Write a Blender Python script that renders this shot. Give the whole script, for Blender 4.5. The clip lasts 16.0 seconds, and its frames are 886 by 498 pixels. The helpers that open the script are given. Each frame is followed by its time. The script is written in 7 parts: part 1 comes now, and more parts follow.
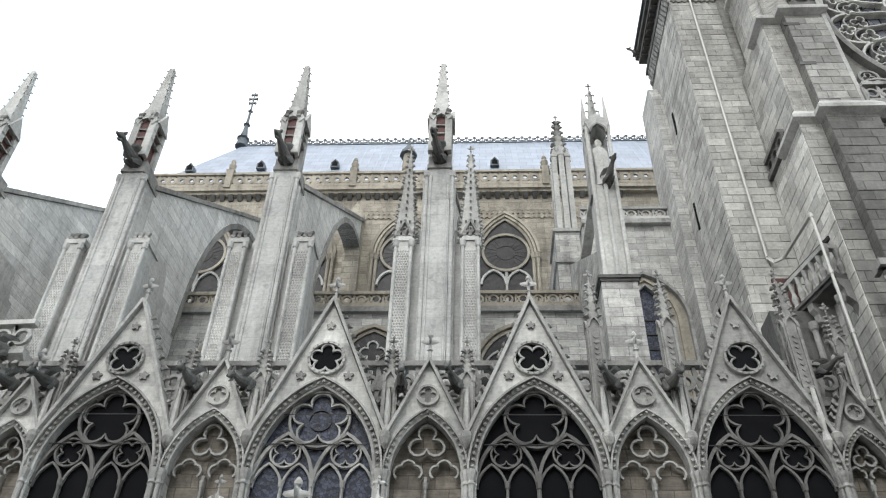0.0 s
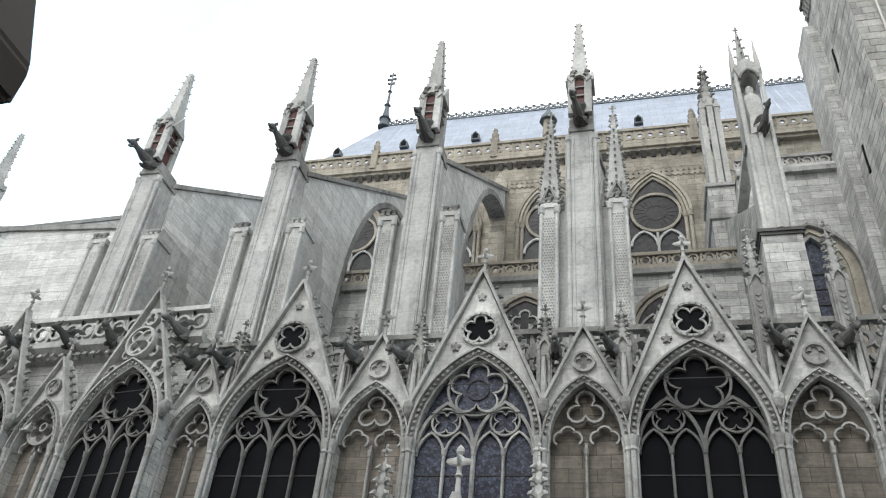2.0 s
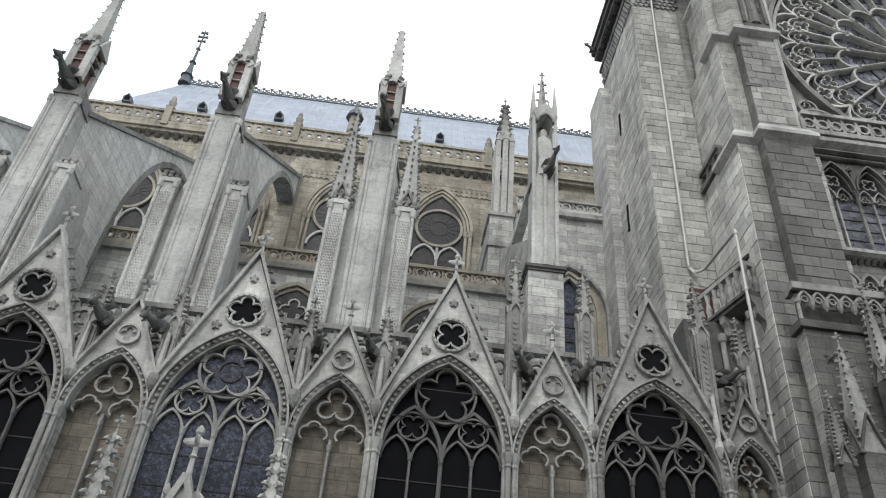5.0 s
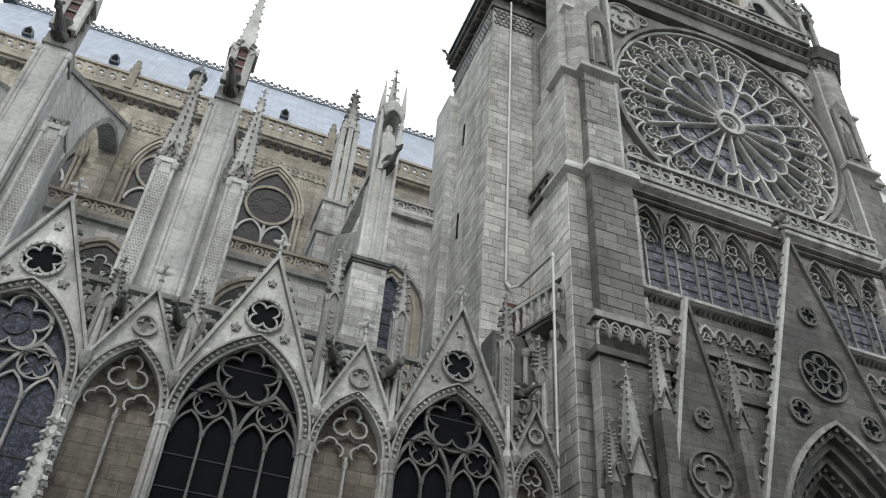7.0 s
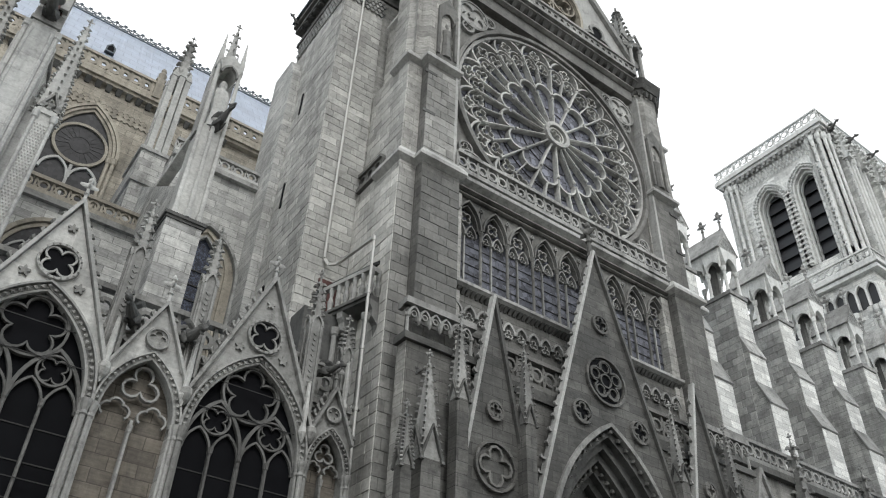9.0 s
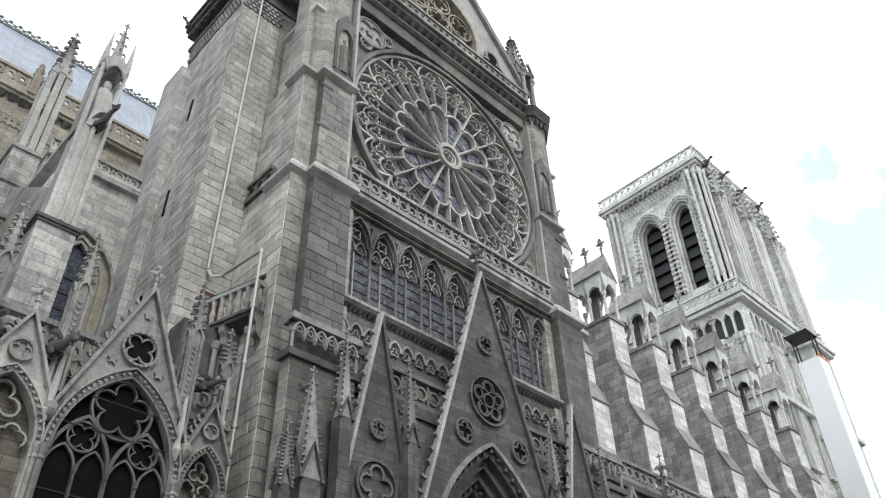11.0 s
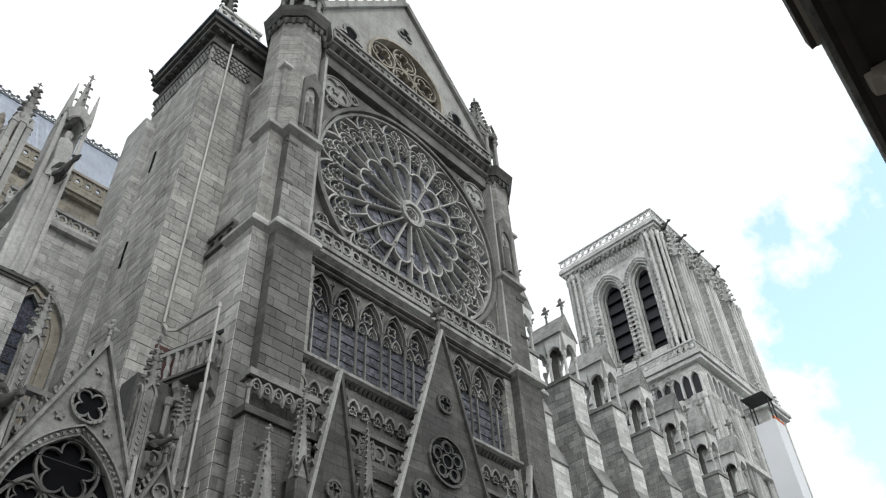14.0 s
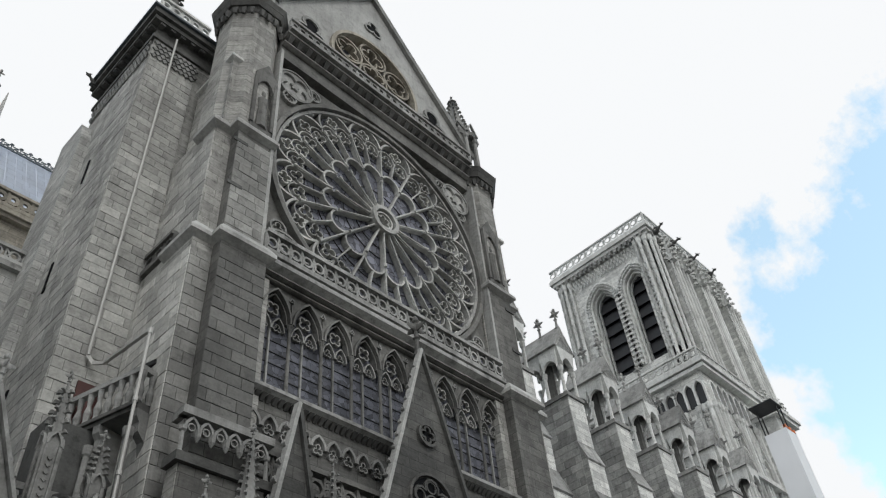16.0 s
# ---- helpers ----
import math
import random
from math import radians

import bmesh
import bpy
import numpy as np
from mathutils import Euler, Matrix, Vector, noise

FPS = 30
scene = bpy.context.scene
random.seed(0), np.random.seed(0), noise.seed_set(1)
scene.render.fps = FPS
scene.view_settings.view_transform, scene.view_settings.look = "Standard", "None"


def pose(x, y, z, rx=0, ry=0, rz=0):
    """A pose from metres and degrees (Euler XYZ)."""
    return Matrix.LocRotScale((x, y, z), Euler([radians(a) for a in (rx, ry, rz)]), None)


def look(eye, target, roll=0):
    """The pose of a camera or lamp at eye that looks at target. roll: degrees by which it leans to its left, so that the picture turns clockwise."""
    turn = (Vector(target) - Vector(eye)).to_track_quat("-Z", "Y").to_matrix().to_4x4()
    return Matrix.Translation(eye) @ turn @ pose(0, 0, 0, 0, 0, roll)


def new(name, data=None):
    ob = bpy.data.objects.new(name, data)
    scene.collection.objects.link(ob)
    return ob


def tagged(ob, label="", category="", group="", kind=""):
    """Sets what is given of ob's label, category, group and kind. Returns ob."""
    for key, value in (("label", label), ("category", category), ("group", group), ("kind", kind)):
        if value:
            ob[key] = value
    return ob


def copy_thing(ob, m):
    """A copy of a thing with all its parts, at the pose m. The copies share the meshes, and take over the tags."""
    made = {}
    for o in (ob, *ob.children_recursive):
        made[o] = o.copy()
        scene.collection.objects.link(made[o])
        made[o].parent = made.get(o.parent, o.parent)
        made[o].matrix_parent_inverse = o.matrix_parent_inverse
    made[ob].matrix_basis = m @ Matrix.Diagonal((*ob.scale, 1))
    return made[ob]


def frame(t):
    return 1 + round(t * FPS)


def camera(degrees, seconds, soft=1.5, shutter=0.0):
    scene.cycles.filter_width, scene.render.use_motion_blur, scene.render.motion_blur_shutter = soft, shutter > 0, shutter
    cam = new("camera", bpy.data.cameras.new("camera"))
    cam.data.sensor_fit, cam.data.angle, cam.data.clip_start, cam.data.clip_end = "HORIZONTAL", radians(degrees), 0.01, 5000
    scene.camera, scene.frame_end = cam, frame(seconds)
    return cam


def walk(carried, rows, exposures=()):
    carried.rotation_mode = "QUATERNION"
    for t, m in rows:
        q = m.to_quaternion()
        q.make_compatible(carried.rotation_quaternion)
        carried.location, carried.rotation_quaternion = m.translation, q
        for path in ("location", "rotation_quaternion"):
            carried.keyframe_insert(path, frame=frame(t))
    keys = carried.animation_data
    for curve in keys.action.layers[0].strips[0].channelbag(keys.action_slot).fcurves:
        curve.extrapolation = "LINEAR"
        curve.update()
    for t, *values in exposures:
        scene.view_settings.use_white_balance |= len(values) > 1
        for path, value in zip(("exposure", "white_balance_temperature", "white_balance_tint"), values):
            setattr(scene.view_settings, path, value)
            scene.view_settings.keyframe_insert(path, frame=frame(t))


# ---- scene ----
cam = camera(58.00, 16.0, soft=1.15)
PATH = [
    (0.0, 0.00, 0.00, 1.60, 3.46, 39.42, 1.77),
    (0.5, 0.00, 0.00, 1.60, 7.50, 40.30, 3.37),
    (1.0, 0.00, 0.00, 1.60, 11.68, 40.52, 4.81),
    (1.5, 0.00, 0.00, 1.60, 14.46, 39.27, 5.81),
    (2.0, 0.00, 0.00, 1.60, 16.53, 36.50, 6.10),
    (2.5, 0.00, 0.00, 1.60, 17.22, 33.91, 7.71),
    (3.0, 0.00, 0.00, 1.60, 16.51, 34.13, 7.68),
    (3.5, 0.00, 0.00, 1.60, 11.85, 34.82, 7.89),
    (4.0, 0.00, 0.00, 1.60, 7.19, 35.81, 6.99),
    (4.5, 0.00, 0.00, 1.60, 2.21, 37.06, 5.53),
    (5.0, 0.00, 0.00, 1.60, -2.89, 37.72, 5.42),
    (7.5, 0.00, 0.00, 1.60, -22.24, 38.01, 4.05),
    (8.0, 0.00, 0.00, 1.60, -26.35, 37.73, 3.23),
    (8.5, 0.00, 0.00, 1.60, -30.71, 37.57, 2.77),
    (9.0, 0.00, 0.00, 1.60, -34.72, 37.59, 2.37),
    (9.5, 0.00, 0.00, 1.60, -38.30, 37.78, 0.81),
    (12.0, 0.00, 0.00, 1.60, -46.42, 40.29, -2.34),
    (12.5, 0.00, 0.00, 1.60, -46.54, 41.45, -2.95),
    (13.0, 0.00, 0.00, 1.60, -44.87, 42.98, -2.13),
    (13.5, 0.00, 0.00, 1.60, -45.23, 43.02, -2.08),
    (14.0, 0.00, 0.00, 1.60, -48.62, 42.91, -3.17),
    (14.5, 0.00, 0.00, 1.60, -50.40, 43.45, -4.90),
    (15.0, 0.00, 0.00, 1.60, -51.63, 44.08, -5.38),
    (15.5, 0.00, 0.00, 1.60, -50.67, 43.78, -5.46),
    (15.6, 0.12, 0.08, 1.71, -50.55, 43.8, -5.6),
    (16.0, 2.85, 1.96, 4.15, -49.94, 44.14, -6.51),
]
walk(cam, [(t, pose(x, y, z) @ pose(0, 0, 0, 0, 0, yaw) @ pose(0, 0, 0, 90 + pitch, 0, 0) @ pose(0, 0, 0, 0, 0, roll))
           for t, x, y, z, yaw, pitch, roll in PATH],
     [(0.0, 0.04), (1.0, 0.02), (2.0, -0.02), (2.5, -0.14), (3.5, -0.2), (5.0, -0.25), (7.5, -0.3), (9.0, -0.31), (9.5, -0.18), (12.0, -0.27), (12.5, -0.36), (13.5, -0.5), (14.5, -0.7), (15.5, -0.82), (16.0, -0.88)])

# ---------------------------------------------------------------- sky and sun
world = bpy.data.worlds.new("sky")
scene.world = world
world.use_nodes = True
wn = world.node_tree
wn.nodes.clear()
w_out = wn.nodes.new("ShaderNodeOutputWorld")
w_bg = wn.nodes.new("ShaderNodeBackground")
w_sky = wn.nodes.new("ShaderNodeTexSky")
w_sky.sky_type = 'NISHITA'
w_sky.sun_disc = False
w_sky.sun_elevation = radians(48)
w_sky.sun_rotation = radians(195)
w_sky.air_density = 1.0
w_co = wn.nodes.new("ShaderNodeTexCoord")
w_no = wn.nodes.new("ShaderNodeTexNoise")
w_no.inputs["Scale"].default_value = 4.2
w_no.inputs["Detail"].default_value = 7
w_no.inputs["Roughness"].default_value = 0.62
w_map = wn.nodes.new("ShaderNodeMapping")
w_map.inputs["Location"].default_value = (0.35, 0.2, 0.1)
w_dot = wn.nodes.new("ShaderNodeVectorMath")
w_dot.operation = 'DOT_PRODUCT'
w_dot.inputs[1].default_value = (0.887, -0.081, 0.454)
w_add = wn.nodes.new("ShaderNodeMath")
w_add.operation = 'MULTIPLY_ADD'
w_add.inputs[1].default_value = -0.14
w_ramp = wn.nodes.new("ShaderNodeMapRange")
w_ramp.inputs["From Min"].default_value, w_ramp.inputs["From Max"].default_value = 0.892, 0.881
wn.links.new(w_co.outputs["Generated"], w_dot.inputs[0])
wn.links.new(w_no.outputs["Fac"], w_add.inputs[0])
wn.links.new(w_dot.outputs["Value"], w_add.inputs[2])
wn.links.new(w_add.outputs[0], w_ramp.inputs["Value"])
w_ramp.inputs["To Min"].default_value = 0.2
w_mix = wn.nodes.new("ShaderNodeMixRGB")
w_mix.inputs["Color2"].default_value = (11.5, 11.7, 11.9, 1)
wn.links.new(w_co.outputs["Generated"], w_map.inputs["Vector"])
wn.links.new(w_map.outputs["Vector"], w_no.inputs["Vector"])
# a second, faint gap over the choir
w_dot2 = wn.nodes.new("ShaderNodeVectorMath")
w_dot2.operation = 'DOT_PRODUCT'
w_dot2.inputs[1].default_value = (-0.561, 0.457, 0.690)
w_add2 = wn.nodes.new("ShaderNodeMath")
w_add2.operation = 'MULTIPLY_ADD'
w_add2.inputs[1].default_value = -0.09
w_ramp2 = wn.nodes.new("ShaderNodeMapRange")
w_ramp2.inputs["From Min"].default_value, w_ramp2.inputs["From Max"].default_value = 0.95, 0.915
w_ramp2.inputs["To Min"].default_value, w_ramp2.inputs["To Max"].default_value = 0.3, 1.0
w_low = wn.nodes.new("ShaderNodeMath")
w_low.operation = 'MINIMUM'
wn.links.new(w_co.outputs["Generated"], w_dot2.inputs[0])
wn.links.new(w_no.outputs["Fac"], w_add2.inputs[0])
wn.links.new(w_dot2.outputs["Value"], w_add2.inputs[2])
wn.links.new(w_add2.outputs[0], w_ramp2.inputs["Value"])
wn.links.new(w_ramp.outputs["Result"], w_low.inputs[0])
wn.links.new(w_ramp2.outputs["Result"], w_low.inputs[1])
wn.links.new(w_low.outputs[0], w_mix.inputs["Fac"])
w_gain = wn.nodes.new("ShaderNodeMixRGB")
w_gain.blend_type = 'MULTIPLY'
w_gain.inputs["Fac"].default_value = 1.0
w_gain.inputs["Color2"].default_value = (5.2, 5.6, 4.4, 1)
wn.links.new(w_sky.outputs["Color"], w_gain.inputs["Color1"])
wn.links.new(w_gain.outputs["Color"], w_mix.inputs["Color1"])
wn.links.new(w_mix.outputs["Color"], w_bg.inputs["Color"])
wn.links.new(w_bg.outputs["Background"], w_out.inputs["Surface"])
w_bg.inputs["Strength"].default_value = 0.15
sun_data = bpy.data.lights.new("sun", 'SUN')
sun_data.energy = 1.5
sun_data.angle = radians(22)
sun_data.color = (1.0, 0.985, 0.96)
sun = new("sun", sun_data)
sun.matrix_world = look((-16, -52, 72), (0, 10, 0))

# ---------------------------------------------------------------- materials
def mat_base(name):
    m = bpy.data.materials.new(name)
    m.use_nodes = True
    return m, m.node_tree, m.node_tree.nodes["Principled BSDF"]


def nd(nt, kind, **inputs):
    n = nt.nodes.new(kind)
    for k, v in inputs.items():
        n.inputs[k].default_value = v
    return n


def stone(name, light, dark, stain=(0.045, 0.045, 0.044), stain_amount=0.5, course=0.0, length=0.9, rough=0.9, bump=0.45, rake=0.0, tone_min=0.8, keep=0.7, joint=0.46, vary=0.34):
    """Limestone: block-to-block tone, fine grain, soot streaks that run down; course > 0 adds shallow joints."""
    light, dark = ([(0.975, 1.0, 0.995)[i] * (keep * c + (1 - keep) * sum(t) / 3) for i, c in enumerate(t)] for t in (light, dark))
    m, nt, bsdf = mat_base(name)
    L = nt.links
    geo = nt.nodes.new("ShaderNodeNewGeometry")
    sep = nt.nodes.new("ShaderNodeSeparateXYZ")
    L.new(geo.outputs["Position"], sep.inputs[0])
    add = nt.nodes.new("ShaderNodeMath")
    L.new(sep.outputs[0], add.inputs[0]), L.new(sep.outputs[1], add.inputs[1])
    uv = nt.nodes.new("ShaderNodeCombineXYZ")
    L.new(add.outputs[0], uv.inputs[0])
    slope = nt.nodes.new("ShaderNodeMath")
    slope.operation = 'MULTIPLY_ADD'
    slope.inputs[1].default_value = -rake
    L.new(sep.outputs[1], slope.inputs[0]), L.new(sep.outputs[2], slope.inputs[2])
    L.new(slope.outputs[0], uv.inputs[1])
    big = nd(nt, "ShaderNodeTexNoise", Scale=0.45, Detail=5.0, Roughness=0.6)
    L.new(geo.outputs["Position"], big.inputs["Vector"])
    fine = nd(nt, "ShaderNodeTexNoise", Scale=9.0, Detail=6.0, Roughness=0.65)
    L.new(geo.outputs["Position"], fine.inputs["Vector"])
    # soot streaks: noise stretched down the wall
    mp = nt.nodes.new("ShaderNodeMapping")
    mp.inputs["Scale"].default_value = (1.6, 1.6, 0.16)
    L.new(geo.outputs["Position"], mp.inputs["Vector"])
    streak = nd(nt, "ShaderNodeTexNoise", Scale=1.0, Detail=6.0, Roughness=0.62)
    L.new(mp.outputs["Vector"], streak.inputs["Vector"])
    sr = nt.nodes.new("ShaderNodeMapRange")
    sr.inputs["From Min"].default_value, sr.inputs["From Max"].default_value = 0.5, 0.72
    sr.inputs["To Max"].default_value = stain_amount
    L.new(streak.outputs["Fac"], sr.inputs["Value"])
    base = nt.nodes.new("ShaderNodeMixRGB")
    base.inputs["Color1"].default_value, base.inputs["Color2"].default_value = (*dark, 1), (*light, 1)
    rg = nt.nodes.new("ShaderNodeMapRange")
    rg.inputs["From Min"].default_value, rg.inputs["From Max"].default_value = 0.32, 0.66
    L.new(big.outputs["Fac"], rg.inputs["Value"])
    L.new(rg.outputs["Result"], base.inputs["Fac"])
    col = base.outputs["Color"]
    info = nt.nodes.new("ShaderNodeObjectInfo")
    height = fine.outputs["Fac"]
    if course:
        br = nt.nodes.new("ShaderNodeTexBrick")
        br.inputs["Scale"].default_value = 1.0
        br.inputs["Mortar Size"].default_value = 0.014
        br.inputs["Mortar Smooth"].default_value = 0.35
        br.inputs["Brick Width"].default_value, br.inputs["Row Height"].default_value = length, course
        br.inputs["Color1"].default_value, br.inputs["Color2"].default_value = (1 - vary, 1 - vary, 1 - vary, 1), (1 + 0.47 * vary, 1 + 0.45 * vary, 1 + 0.4 * vary, 1)
        br.inputs["Mortar"].default_value = (joint, joint * 0.99, joint * 0.97, 1)
        warp = nd(nt, "ShaderNodeTexNoise", Scale=0.7, Detail=2.0)
        L.new(uv.outputs[0], warp.inputs["Vector"])
        wadd = nt.nodes.new("ShaderNodeMixRGB")
        wadd.blend_type = 'LINEAR_LIGHT'
        wadd.inputs["Fac"].default_value = 0.05
        L.new(uv.outputs[0], wadd.inputs["Color1"]), L.new(warp.outputs["Color"], wadd.inputs["Color2"])
        L.new(wadd.outputs["Color"], br.inputs["Vector"])
        mul = nt.nodes.new("ShaderNodeMixRGB")
        mul.blend_type = 'MULTIPLY'
        mul.inputs["Fac"].default_value = 0.85
        L.new(col, mul.inputs["Color1"]), L.new(br.outputs["Color"], mul.inputs["Color2"])
        col = mul.outputs["Color"]
        hm = nt.nodes.new("ShaderNodeMath")
        hm.operation = 'MULTIPLY_ADD'
        hm.inputs[1].default_value = -1.6
        L.new(br.outputs["Fac"], hm.inputs[0]), L.new(fine.outputs["Fac"], hm.inputs[2])
        height = hm.outputs[0]
    else:
        tone = nt.nodes.new("ShaderNodeMapRange")
        tone.inputs["To Min"].default_value, tone.inputs["To Max"].default_value = tone_min, 1.15
        L.new(info.outputs["Random"], tone.inputs["Value"])
        mul = nt.nodes.new("ShaderNodeMixRGB")
        mul.blend_type = 'MULTIPLY'
        mul.inputs["Fac"].default_value = 1.0
        L.new(col, mul.inputs["Color1"]), L.new(tone.outputs["Result"], mul.inputs["Color2"])
        col = mul.outputs["Color"]
    grain = nt.nodes.new("ShaderNodeMapRange")
    grain.inputs["From Min"].default_value, grain.inputs["From Max"].default_value = 0.25, 0.75
    grain.inputs["To Min"].default_value, grain.inputs["To Max"].default_value = 0.78, 1.16
    L.new(fine.outputs["Fac"], grain.inputs["Value"])
    # bedding: fine layers and black crust in patches
    bm_ = nt.nodes.new("ShaderNodeMapping")
    bm_.inputs["Scale"].default_value = (1.2, 1.2, 14.0)
    L.new(geo.outputs["Position"], bm_.inputs["Vector"])
    bed = nd(nt, "ShaderNodeTexNoise", Scale=1.3, Detail=4.0, Roughness=0.6)
    L.new(bm_.outputs["Vector"], bed.inputs["Vector"])
    crust = nd(nt, "ShaderNodeTexNoise", Scale=2.4, Detail=7.0, Roughness=0.7)
    L.new(geo.outputs["Position"], crust.inputs["Vector"])
    cr_ = nt.nodes.new("ShaderNodeMapRange")
    cr_.inputs["From Min"].default_value, cr_.inputs["From Max"].default_value = 0.52, 0.68
    cr_.inputs["To Min"].default_value, cr_.inputs["To Max"].default_value = 1.0, 1.0 - stain_amount * 0.75
    L.new(crust.outputs["Fac"], cr_.inputs["Value"])
    bd = nt.nodes.new("ShaderNodeMapRange")
    bd.inputs["From Min"].default_value, bd.inputs["From Max"].default_value = 0.3, 0.7
    bd.inputs["To Min"].default_value, bd.inputs["To Max"].default_value = (0.78, 1.14) if course and joint < 0.7 else (0.93, 1.05)
    L.new(bed.outputs["Fac"], bd.inputs["Value"])
    mm = nt.nodes.new("ShaderNodeMath")
    mm.operation = 'MULTIPLY'
    L.new(cr_.outputs["Result"], mm.inputs[0]), L.new(bd.outputs["Result"], mm.inputs[1])
    m4 = nt.nodes.new("ShaderNodeMixRGB")
    m4.blend_type = 'MULTIPLY'
    m4.inputs["Fac"].default_value = 1.0
    L.new(col, m4.inputs["Color1"]), L.new(mm.outputs[0], m4.inputs["Color2"])
    col = m4.outputs["Color"]
    m2 = nt.nodes.new("ShaderNodeMixRGB")
    m2.blend_type = 'MULTIPLY'
    m2.inputs["Fac"].default_value = 1.0
    L.new(col, m2.inputs["Color1"]), L.new(grain.outputs["Result"], m2.inputs["Color2"])
    m3 = nt.nodes.new("ShaderNodeMixRGB")
    m3.inputs["Color2"].default_value = (*stain, 1)
    L.new(sr.outputs["Result"], m3.inputs["Fac"]), L.new(m2.outputs["Color"], m3.inputs["Color1"])
    L.new(m3.outputs["Color"], bsdf.inputs["Base Color"])
    bsdf.inputs["Roughness"].default_value = rough
    bp = nd(nt, "ShaderNodeBump", Strength=bump, Distance=0.03)
    L.new(height, bp.inputs["Height"])
    L.new(bp.outputs["Normal"], bsdf.inputs["Normal"])
    return m


def glass_dark(name, colour, cell, lead=0.03):
    """Old leaded glass seen from outside: dark, slightly glossy, quarries of uneven tone."""
    m, nt, bsdf = mat_base(name)
    L = nt.links
    geo = nt.nodes.new("ShaderNodeNewGeometry")
    vo = nd(nt, "ShaderNodeTexVoronoi", Scale=cell)
    L.new(geo.outputs["Position"], vo.inputs["Vector"])
    ve = nd(nt, "ShaderNodeTexVoronoi", Scale=cell)
    ve.feature = 'DISTANCE_TO_EDGE'
    L.new(geo.outputs["Position"], ve.inputs["Vector"])
    hs = nt.nodes.new("ShaderNodeMixRGB")
    hs.inputs["Color1"].default_value = (*[c * 0.45 for c in colour], 1)
    hs.inputs["Color2"].default_value = (*[min(1, c * 1.7) for c in colour], 1)
    sp = nt.nodes.new("ShaderNodeSeparateColor")
    L.new(vo.outputs["Color"], sp.inputs[0])
    L.new(sp.outputs[0], hs.inputs["Fac"])
    st = nt.nodes.new("ShaderNodeMath")
    st.operation = 'LESS_THAN'
    st.inputs[1].default_value = lead
    L.new(ve.outputs["Distance"], st.inputs[0])
    ld = nt.nodes.new("ShaderNodeMixRGB")
    ld.inputs["Color2"].default_value = (0.02, 0.02, 0.022, 1)
    L.new(st.outputs[0], ld.inputs["Fac"]), L.new(hs.outputs["Color"], ld.inputs["Color1"])
    L.new(ld.outputs["Color"], bsdf.inputs["Base Color"])
    bsdf.inputs["Roughness"].default_value = 0.38
    bsdf.inputs["Specular IOR Level"].default_value = 0.2
    bp = nd(nt, "ShaderNodeBump", Strength=0.25, Distance=0.02)
    L.new(sp.outputs[1], bp.inputs["Height"])
    L.new(bp.outputs["Normal"], bsdf.inputs["Normal"])
    return m


def plain(name, colour, rough=0.7, metal=0.0, vary=0.25, scale=3.0, spec=0.5):
    m, nt, bsdf = mat_base(name)
    geo = nt.nodes.new("ShaderNodeNewGeometry")
    no = nd(nt, "ShaderNodeTexNoise", Scale=scale, Detail=5.0)
    nt.links.new(geo.outputs["Position"], no.inputs["Vector"])
    mx = nt.nodes.new("ShaderNodeMixRGB")
    mx.inputs["Color1"].default_value = (*[c * (1 - vary) for c in colour], 1)
    mx.inputs["Color2"].default_value = (*[min(1, c * (1 + vary)) for c in colour], 1)
    nt.links.new(no.outputs["Fac"], mx.inputs["Fac"])
    nt.links.new(mx.outputs["Color"], bsdf.inputs["Base Color"])
    bsdf.inputs["Roughness"].default_value = rough
    bsdf.inputs["Metallic"].default_value = metal
    bsdf.inputs["Specular IOR Level"].default_value = spec
    return m


LIME = stone("pale_limestone", (0.56, 0.55, 0.525), (0.37, 0.36, 0.34), stain_amount=0.36, bump=0.3)
ASHLAR = stone("pale_ashlar", (0.57, 0.56, 0.54), (0.40, 0.39, 0.37), stain_amount=0.42, course=0.36, length=0.85)
TAN = stone("tan_ashlar", (0.50, 0.44, 0.35), (0.34, 0.295, 0.23), stain_amount=0.45, course=0.4, length=0.9, keep=0.75)
TANTRIM = stone("tan_limestone", (0.44, 0.39, 0.31), (0.30, 0.26, 0.205), stain_amount=0.5, keep=0.8)
# sooty front stone, with the front's weaker light in its colour
SOOTY_SHADED = stone("sooty_shaded_ashlar", (0.205, 0.197, 0.183), (0.105, 0.1, 0.093), stain_amount=0.55, course=0.38, length=0.8)
# soot-dark stone; also used where shade is painted in
SOOT_SHADED = stone("sooty_shaded_limestone", (0.15, 0.146, 0.135), (0.07, 0.068, 0.064), stain_amount=0.55)
GREY = stone("grey_limestone", (0.40, 0.39, 0.37), (0.21, 0.205, 0.193), stain_amount=0.6)
BAYSTONE = stone("chapel_limestone", (0.47, 0.46, 0.44), (0.29, 0.283, 0.268), stain_amount=0.5, bump=0.3)
PIERSTONE = stone("smooth_pier_limestone", (0.55, 0.545, 0.53), (0.42, 0.415, 0.4), stain_amount=0.4, bump=0.2, course=0.72, length=5.0, joint=0.8, vary=0.16)
CARVED = stone("weathered_carving", (0.42, 0.41, 0.385), (0.16, 0.156, 0.147), stain_amount=0.75)
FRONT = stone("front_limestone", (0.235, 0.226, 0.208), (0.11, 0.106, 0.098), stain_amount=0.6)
# darker than the bay stone: dimming behind window screens put into the colour
TRACERY = stone("screen_dimmed_tracery", (0.2, 0.195, 0.185), (0.1, 0.097, 0.092), stain_amount=0.5)
